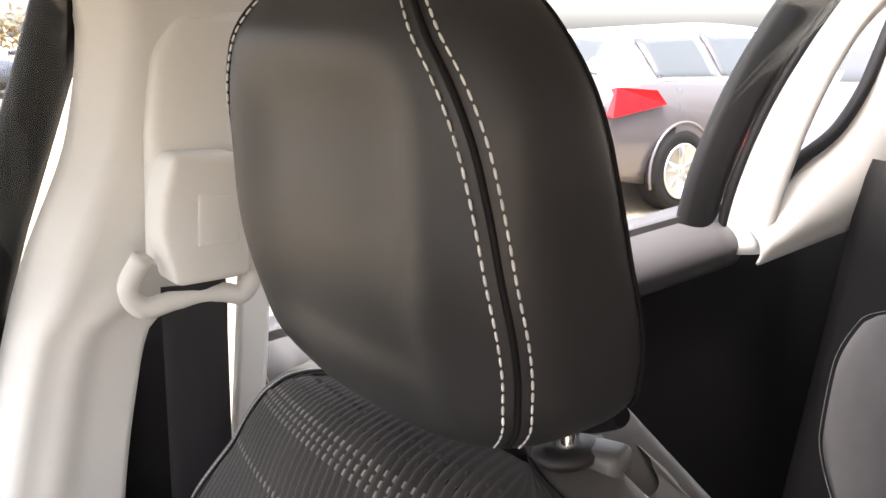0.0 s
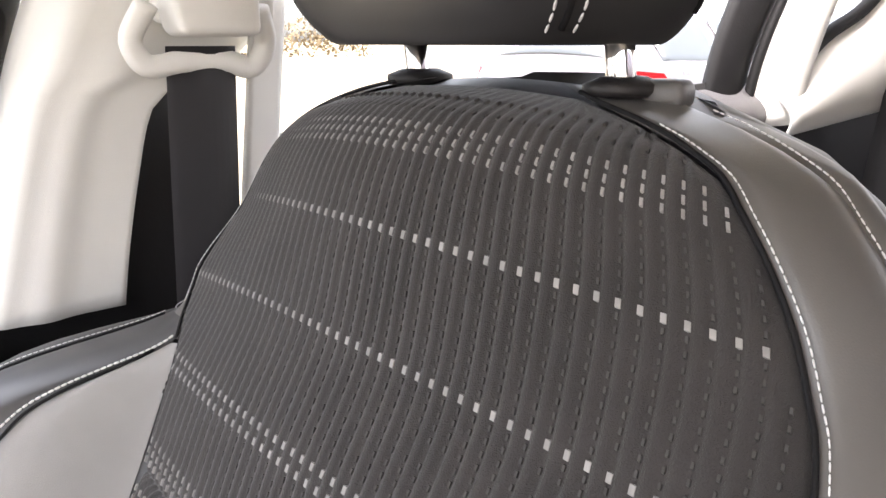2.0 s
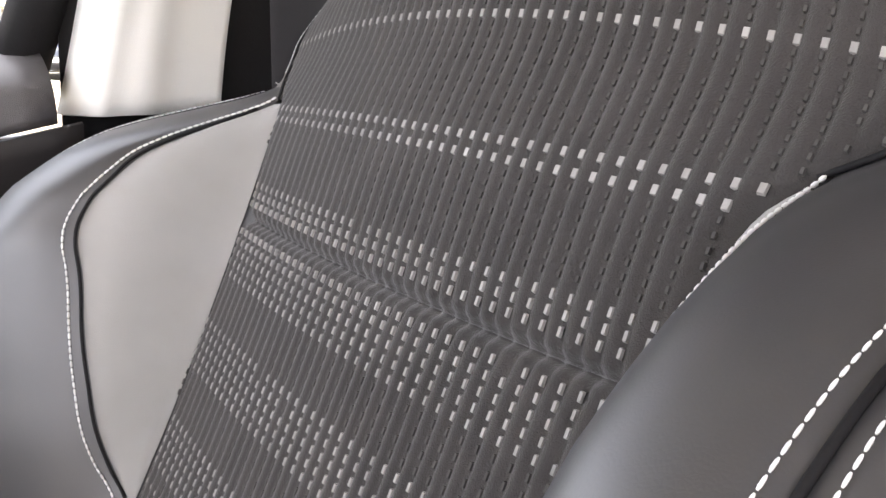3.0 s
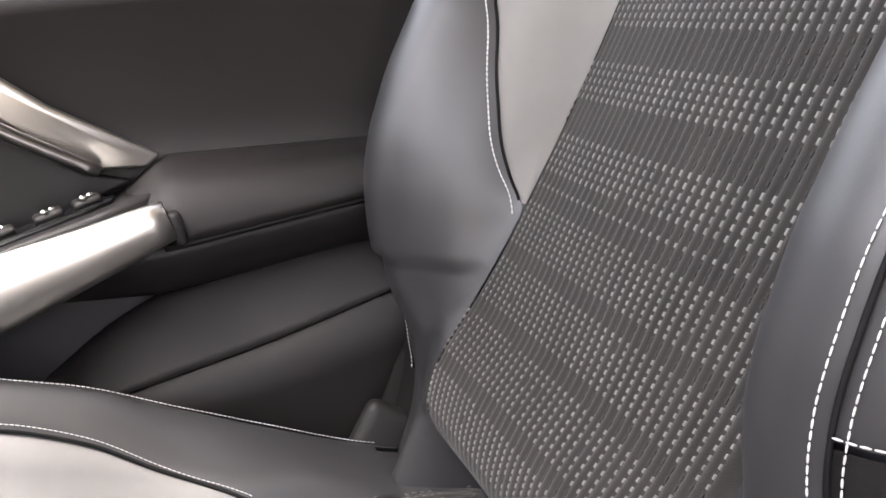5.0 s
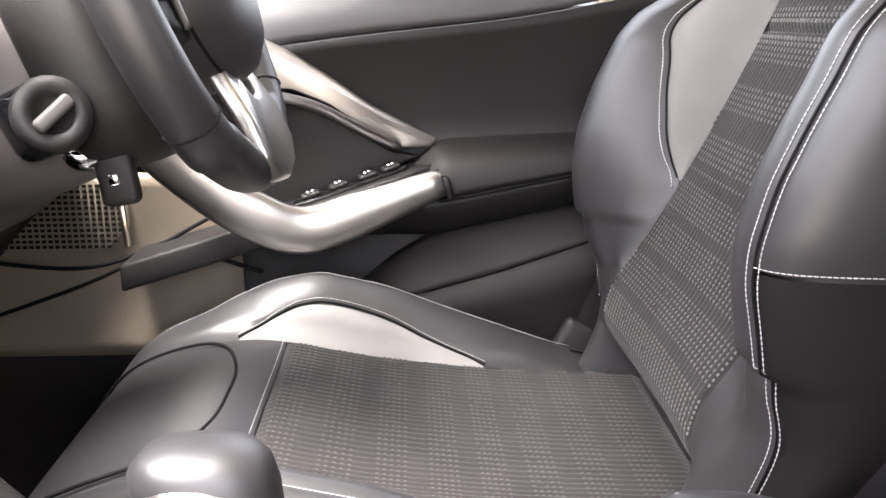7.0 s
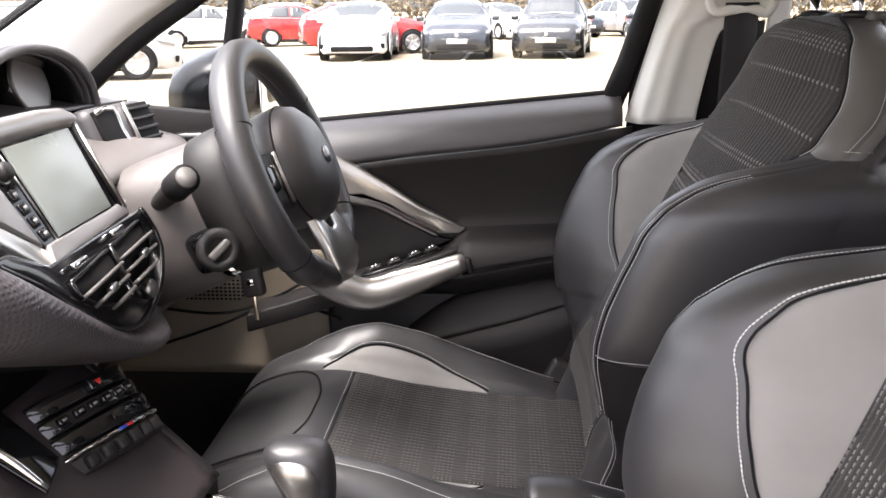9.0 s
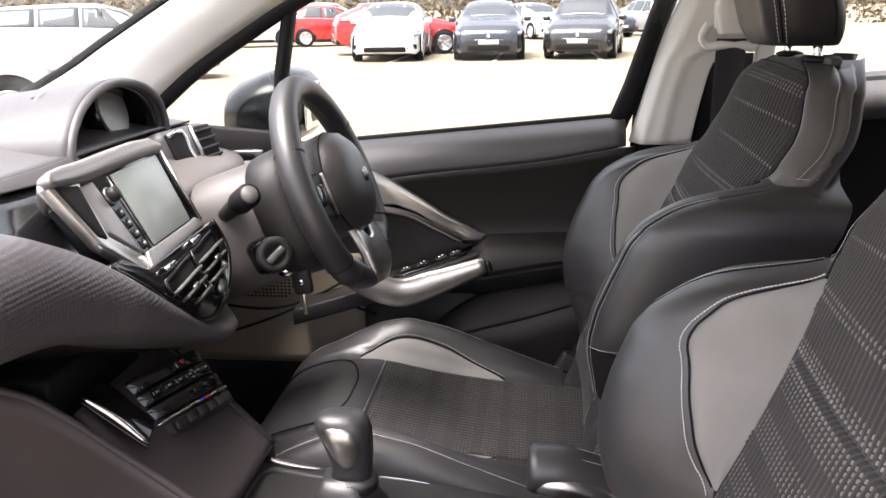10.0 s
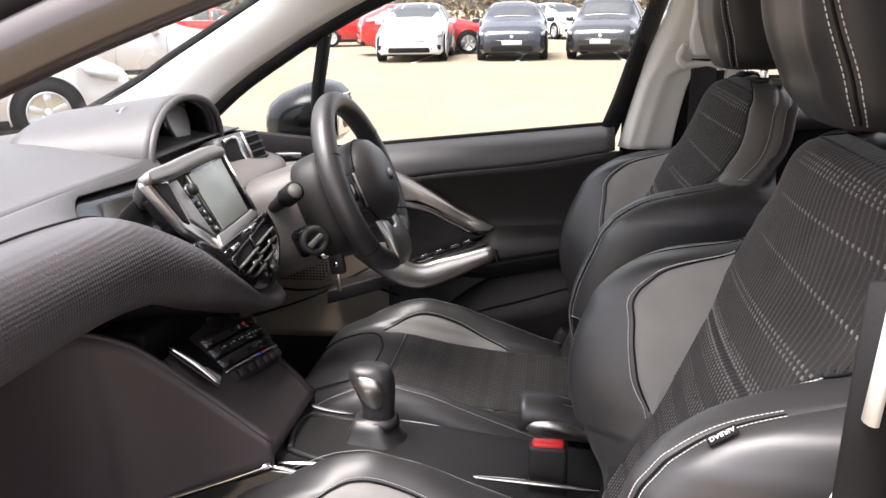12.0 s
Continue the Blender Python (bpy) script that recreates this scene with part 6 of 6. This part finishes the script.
    part("grip", tube(L, lambda k: 0.020 + 0.012 * min(1, k * 1.4) * (1 if k < 0.93 else 1 - ((k - 0.93) / 0.07) ** 2 * 0.45), 18, flat=0.85), LEATHER, h)
    part("end_cap", tube([p + Vector((0.0, -0.013, -0.008)) for p in L[9:23]], lambda k: 0.012 + 0.012 * math.sin(math.pi * k) ** 0.6, 14, flat=0.75), SILVER, h, "satin silver grip insert")
    for s in (1, -1):
        dashes("stitch_line", [[p + Vector((0, s * 0.012, 0.024)) for p in L[6:23]]], THREAD, h)

    b = thing("belt_buckle", "black belt buckle with red release button", "belt buckle", (0.270, -0.055, 0.625))
    part("stalk", box((0.03, 0.016, 0.14), (0.01, 0, -0.02), 0.004, 2, (0, 6, 0)), PLASTIC, b)
    part("case", box((0.052, 0.026, 0.075), (0, 0, 0.085), 0.006, 3), PLASTIC, b)
    part("release", box((0.042, 0.018, 0.016), (0, -0.001, 0.120), 0.004, 2), RED, b, "red release button")
    return c


console()


# ---- outside ----
CONCRETE = material("pale_concrete", (0.225, 0.188, 0.135), 0.9, spec=0.2, bump=0.5, scale=60, vary=0.10, vscale=0.35)
LINE = material("white_road_paint", (0.75, 0.74, 0.70), 0.8, vary=0.12, vscale=2)


def ground():
    bm = bmesh.new()
    bmesh.ops.create_grid(bm, x_segments=40, y_segments=40, size=900)
    return structure(part("ground", bm, CONCRETE, smooth=False), "pale sunlit concrete of the car park", "ground")


ground()
for x in (-9.2, -6.2, -3.3, -0.7, 1.9, 4.5):
    structure(part("trim", box((0.1, 4.8, 0.004), (x - 0.2, 23.6, 0.004), 0), LINE), "white painted parking line", "parking line")


def paint(name, color, metal=0.0):
    return material(name, color, 0.28, metal=metal, coat=1.0, vary=0.04, vscale=1.5, rough_vary=0.03)


P_WHITE = paint("white_paint", (0.75, 0.76, 0.77))
P_DARK = paint("navy_paint", (0.02, 0.024, 0.035), 0.4)
P_BLACK = paint("black_paint", (0.018, 0.018, 0.02), 0.3)
P_RED = paint("red_paint", (0.5, 0.012, 0.012))
P_SILVER = paint("silver_paint", (0.50, 0.49, 0.50), 0.25)
# Mauve silver paint darkened for the shade that the estate stands in.
P_MAUVE_SHADE = paint("shaded_mauve_silver", (0.115, 0.102, 0.110), 0.25)
P_GREY = paint("grey_paint", (0.20, 0.19, 0.21), 0.5)
CARGLASS = material("car_glass", (0.05, 0.055, 0.06), 0.06, spec=0.7, vary=0.1, vscale=1.5, rough_vary=0.02)
LAMP = material("lamp_glass", (0.30, 0.31, 0.33), 0.12, spec=0.7, vary=0.15, vscale=12)
TAIL = material("tail_lamp", (0.55, 0.01, 0.015), 0.15, spec=0.6, vary=0.15, vscale=12)
ALLOY = material("alloy", (0.55, 0.55, 0.56), 0.3, metal=0.9, vary=0.08)
PLATE_W = material("plate_white", (0.75, 0.75, 0.72), 0.5, vary=0.04)
PLATE_Y = material("plate_yellow", (0.75, 0.55, 0.05), 0.5, vary=0.04)


def car_shell(L, W, H, estate):
    """Cross sections from the nose (x = 0) to the tail (x = L): x, low z, shoulder z, roof z, half widths at sill, shoulder, roof."""
    r = 1.0 if estate else 0.9
    return [(0.00, 0.36, 0.56, 0.60, 0.62, 0.60, 0.50), (0.06, 0.22, 0.66, 0.72, 0.80, 0.76, 0.62), (0.30, 0.18, 0.74, 0.84, 0.92, 0.88, 0.72), (0.75, 0.18, 0.82, 0.96, 0.97, 0.95, 0.76),
            (1.10, 0.18, 0.86, 1.02, 0.98, 0.97, 0.78), (1.35, 0.18, 0.90, 1.10, 0.98, 0.98, 0.76), (1.75, 0.18, 0.92, H * 0.91, 0.98, 1.0, 0.66), (2.15, 0.18, 0.93, H * 0.985, 0.98, 1.0, 0.62),
            (2.6, 0.18, 0.95, H, 0.98, 1.0, 0.62), (3.2, 0.18, 0.97, H * 0.985, 0.98, 1.0, 0.62), (L - 0.75, 0.20, 0.99, H * (0.965 if estate else 0.93), 0.97, 0.99, 0.61),
            (L - 0.38, 0.26, 1.0, H * (0.93 if estate else 0.84), 0.94, 0.96, 0.60), (L - 0.14, 0.32, 0.98, 1.12, 0.90, 0.91, 0.72), (L - 0.03, 0.36, 0.84, 0.90, 0.84, 0.85, 0.74), (L, 0.42, 0.62, 0.66, 0.7, 0.7, 0.6)]


def parked_car(name_label, paint_mat, m, L=4.3, W=1.80, H=1.47, estate=False, group="parked cars", plate=True):
    """A parked car; nose at local x = 0, tail at x = L, wheels on z = 0."""
    car = thing("parked_car", name_label, "car", group=group)
    car.matrix_basis = m
    hw = W / 2
    S = car_shell(L, W, H, estate)

    def interp(x):
        for a, b in zip(S, S[1:]):
            if x <= b[0]:
                t = (x - a[0]) / (b[0] - a[0])
                return [p + (q - p) * t for p, q in zip(a, b)]
        return list(S[-1])

    def ring(x, g=0.0):
        _, zl, zs, zr, wl, ws, wr = interp(x)
        half = [(wl * 0.90, zl), (wl, zl + 0.10), (ws * 1.0, zl + (zs - zl) * 0.55), (ws, zs), (ws * 0.985, zs + (zr - zs) * 0.08), (wr + (ws - wr) * 0.35, zs + (zr - zs) * 0.68), (wr, zs + (zr - zs) * 0.93), (wr * 0.6, zr), (0.0, zr + 0.01)]
        pts = [Vector((x, a * hw, z)) for a, z in half]
        return pts + [Vector((p.x, -p.y, p.z)) for p in reversed(pts[:-1])]
    xs = sorted(set([s[0] for s in S] + lins(0.15, L - 0.1, 34)))
    shell = loft([ring(x) for x in xs], closed=True)
    bmesh.ops.recalc_face_normals(shell, faces=shell.faces)
    part("body", shell, paint_mat, car, sharp=50)

    def skin(x, k, s, g=0.006):
        """A point on the upper body: k 0 at the shoulder to 1 at the roof's edge."""
        _, zl, zs, zr, wl, ws, wr = interp(x)
        z = zs + (zr - zs) * (0.10 + 0.78 * k)
        w = ws * 0.985 + (wr - ws * 0.985) * ((0.10 + 0.78 * k) ** 1.25)
        return Vector((x, s * (w * hw + g), z))
    for s in (1, -1):
        for x0, x1 in ((1.62, 2.46), (2.50, 3.22), (3.27, L - 0.55 if estate else L - 0.75)):
            v, f = grid(lambda x, k: skin(x + (0.42 * k if x0 < 1.7 and x < 2.0 else 0) * (1 - (x - x0) / (x1 - x0)), k, s), lins(x0, x1, 8), lins(0.02, 1, 6))
            ob = part_data("side_window", v, f, CARGLASS, car)
            ob.modifiers.new("thickness", "SOLIDIFY").thickness = 0.006
        part("window_trim", tube([skin(x, 0.0, s, 0.010) for x in lins(1.6, L - 0.55, 16)], 0.010, 6), CHROME, car)
        part("sill", box((L - 2.3, 0.04, 0.10), (L / 2, s * hw * 0.955, 0.22), 0.015, 2), RUBBER, car)
        part("door_mirror", box((0.16, 0.20, 0.13), (1.72, s * (hw + 0.09), 0.99), 0.045, 3), paint_mat, car)
        for x in (2.30, 3.10):
            part("door_handle", box((0.17, 0.025, 0.028), (x, s * (hw * 0.995 + 0.004), 0.86), 0.009, 2), paint_mat, car)
        for x in (1.52, 2.48, 3.26):
            part("door_gap", tube([Vector((x, s * (hw * 0.995 + 0.001), z)) for z in lins(0.34, 0.90, 6)], 0.004, 4), RUBBER, car)
        # lamps
        part("headlight", loft([[Vector((x, s * y, z)) for x, y, z in q] for q in (
            [(0.04, hw * 0.50, 0.60), (0.05, hw * 0.50, 0.66), (0.17, hw * 0.90, 0.70), (0.17, hw * 0.90, 0.62)],
            [(0.12, hw * 0.52, 0.62), (0.16, hw * 0.52, 0.69), (0.50, hw * 0.935, 0.77), (0.42, hw * 0.94, 0.68)])]), LAMP, car, "clear headlight")
        part("fog_light", box((0.05, 0.28, 0.12), (0.085, s * hw * 0.74, 0.37), 0.02, 2, (0, 0, s * -22)), RUBBER, car)
        part("day_light", box((0.03, 0.20, 0.025), (0.05, s * hw * 0.66, 0.385), 0.008, 2, (0, 0, s * -22)), LAMP, car)
        tl = [(L - 0.09, hw * 0.50, 0.93), (L - 0.09, hw * 0.50, 0.83), (L - 0.10, hw * 0.93, 0.78), (L - 0.62, hw * 1.01, 0.86), (L - 0.50, hw * 1.005, 0.97), (L - 0.16, hw * 0.90, 1.0)]
        cx = Vector((L - 0.4, s * hw * 0.7, 0.9))
        bm = bmesh.new()
        outer = [bm.verts.new((x + 0.03, s * (y + 0.012), z)) for x, y, z in tl]
        inner = [bm.verts.new(Vector((x, s * y, z)).lerp(cx, 0.35)) for x, y, z in tl]
        bm.faces.new((outer[0], outer[1], outer[2], outer[5]))
        bm.faces.new((outer[5], outer[2], outer[3], outer[4]))
        for k in range(6):
            bm.faces.new((outer[k], outer[(k + 1) % 6], inner[(k + 1) % 6], inner[k]))
        part("tail_light", bm, TAIL, car, "red tail light", smooth=False)
        part("lamp_bar", box((0.012, 0.22, 0.03), (L - 0.055, s * hw * 0.70, 0.885), 0.004, 1, (0, 0, s * 8)), LAMP, car)
        # wheels
        for x in (0.86, L - 0.84):
            wheel = part("wheel", lathe([(0.20, -0.10), (0.315, -0.10), (0.325, -0.07), (0.325, 0.07), (0.315, 0.10), (0.22, 0.10), (0.20, 0.07), (0.20, -0.1)], 36, at=pose(x, s * (hw - 0.10), 0.325, 90 * -s, 0, 0)), RUBBER, car, "black tyre")
            arch = [Vector((x + 0.385 * math.cos(a), s * (hw * 0.985 + 0.004), 0.325 + 0.385 * math.sin(a))) for a in lins(-0.3, math.pi + 0.3, 24)]
            part("wheel_arch", extrude_outline([p for p in arch], 0.05, (0, -s, 0)), RUBBER, car)
            part("arch_lip", tube([p + Vector((0, s * 0.004, 0)) for p in arch], 0.012, 6), paint_mat, car)
            rim = part("alloy_rim", lathe([(0.225, 0.085), (0.22, 0.105), (0.205, 0.108), (0.20, 0.09)], 36, at=pose(x, s * (hw - 0.10 + 0.005), 0.325, 90 * -s, 0, 0)), ALLOY, wheel)
            for k in range(5):
                a = 2 * math.pi * k / 5 + 0.3
                ctr = Vector((x, s * (hw + 0.0), 0.325))
                d = Vector((math.cos(a), 0, math.sin(a)))
                n2 = Vector((-math.sin(a), 0, math.cos(a)))
                out = [ctr + d * 0.04 + n2 * 0.028, ctr + d * 0.205 + n2 * 0.045, ctr + d * 0.205 - n2 * 0.045, ctr + d * 0.04 - n2 * 0.028]
                part("spoke", extrude_outline(out, 0.025, (0, -s, 0), 0.006, 1), ALLOY, wheel)
            part("hub", lathe([(0.05, -0.02), (0.05, 0.008), (0.03, 0.014), (0, 0.014)], 18, at=pose(x, s * (hw - 0.005), 0.325, 90 * -s, 0, 0)), ALLOY, wheel)
    v, f = grid(lambda t, y: (lambda x: Vector((x - 0.012, y * hw * (0.80 - 0.16 * t), interp(x)[3] + 0.004 - 0.05 * y * y)))(1.28 + 0.84 * t), lins(0.0, 1, 10), lins(-1, 1, 12))
    ob = part_data("windscreen", v, f, CARGLASS, car)
    ob.modifiers.new("thickness", "SOLIDIFY").thickness = 0.008
    xa, xb = (L - 0.42, L - 0.12) if estate else (L - 0.72, L - 0.13)
    v, f = grid(lambda t, y: (lambda x: Vector((x + 0.02, y * hw * (0.60 + 0.10 * t), interp(x)[3] - 0.02 - 0.03 * y * y)))(xa + (xb - xa) * t), lins(0.05, 0.9, 8), lins(-1, 1, 10))
    ob = part_data("rear_window", v, f, CARGLASS, car)
    ob.modifiers.new("thickness", "SOLIDIFY").thickness = 0.008
    part("grille", box((0.05, 0.82, 0.13), (0.030, 0, 0.56), 0.02, 2, (0, 10, 0)), RUBBER, car)
    for i in range(4):
        part("grille_bar", box((0.02, 0.76, 0.010), (0.004 + 0.006 * i, 0, 0.515 + 0.03 * i), 0.003, 1), CHROME, car)
    part("badge", lathe([(0.045, 0), (0.045, 0.012), (0, 0.016)], 12, at=pose(0.0, 0, 0.60, 0, -90, 0)), CHROME, car)
    part("lower_intake", box((0.06, 1.05, 0.15), (0.030, 0, 0.32), 0.025, 2), RUBBER, car)
    part("number_plate", box((0.012, 0.50, 0.10), (0.000, 0, 0.455), 0.004, 1), PLATE_W, car)
    part("number_plate", box((0.012, 0.50, 0.11), (L - 0.02, 0, 0.62), 0.004, 1), PLATE_Y, car)
    for i in range(6):
        part("plate_mark", box((0.004, 0.045, 0.06), (L - 0.012, -0.19 + 0.075 * i, 0.62), 0, 1), RUBBER, car)
    part("rear_bumper", box((0.12, W * 0.84, 0.16), (L - 0.07, 0, 0.40), 0.04, 3), RUBBER, car)
    return car


def facing(x, y, turn=0.0):
    """Nose at (x, y), pointing to -y when turn is 0."""
    return pose(x, y, 0, 0, 0, 90 + turn)


white_car = parked_car("white hatchback parked nose out in a row", P_WHITE, facing(-3.62, 21.4, 3))
navy_car = parked_car("dark blue saloon parked nose out in a row", P_DARK, facing(-1.05, 21.6, 2))
parked_car("black crossover parked nose out in a row", P_BLACK, facing(1.12, 21.7, -8), H=1.58)
red_car = parked_car("red hatchback parked behind the white car", P_RED, pose(-2.0, 26.6, 0, 0, 0, 198), L=4.0)
silver_car = parked_car("silver crossover beyond the windscreen", P_SILVER, pose(-4.75, 8.73, 0, 0, 0, 211.5), H=1.6, L=4.5)
parked_car("pale silver estate parked beyond the mirror", P_SILVER, pose(-6.32, 17.07, 0, 0, 0, 203), estate=True, L=4.6)
parked_car("silver estate car with red tail lights parked behind", P_MAUVE_SHADE, pose(9.77, 5.35, 0, 0, 0, 180), estate=True, L=4.55)
parked_car("grey crossover with yellow number plate parked behind", P_GREY, pose(8.75, 2.05, 0, 0, 0, 180), H=1.62, L=4.3)
for car, x, y, turn, text in ((navy_car, 4.3, 21.9, 88, "dark blue saloon at the end of the row"), (white_car, -8.6, 33.0, 200, "white hatchback in the far row"), (red_car, -5.6, 33.5, 200, "red hatchback in the far row"),
                              (white_car, 1.0, 36.5, 120, "white hatchback in the far row"), (navy_car, 3.6, 37.5, 118, "dark blue saloon in the far row"), (silver_car, 6.4, 38.0, 116, "silver crossover in the far row"),
                              (red_car, -12.0, 36.0, 205, "red hatchback in the far row"), (silver_car, -6.6, 38.5, 202, "silver crossover in the far row"), (white_car, -10.5, 43.0, 202, "white hatchback in the far row")):
    copy_thing(car, pose(x, y, 0, 0, 0, turn))["label"] = text


def hedge():
    """A low bare hedge along the far side, many small twigs and leaves."""
    rng = random.Random(5)
    v, f = [], []
    for _ in range(9000):
        c = Vector((rng.uniform(-45, 40), 62 + rng.gauss(0, 0.8), abs(rng.gauss(1.4, 0.9))))
        a, b2 = Vector([rng.uniform(-1, 1) for _ in range(3)]).normalized(), Vector([rng.uniform(-1, 1) for _ in range(3)]).normalized()
        r = rng.uniform(0.12, 0.35)
        k = len(v)
        v += [c - a * r, c + b2 * r * 0.5, c + a * r, c - b2 * r * 0.5]
        f.append((k, k + 1, k + 2, k + 3))
    return tagged(part_data("hedge", v, f, HEDGE, smooth=False), "brown bare hedge along the far edge of the car park", "hedge", kind="stuff")


HEDGE = material("bare_hedge", (0.16, 0.12, 0.07), 0.9, vary=0.4, vscale=1.5)
hedge()
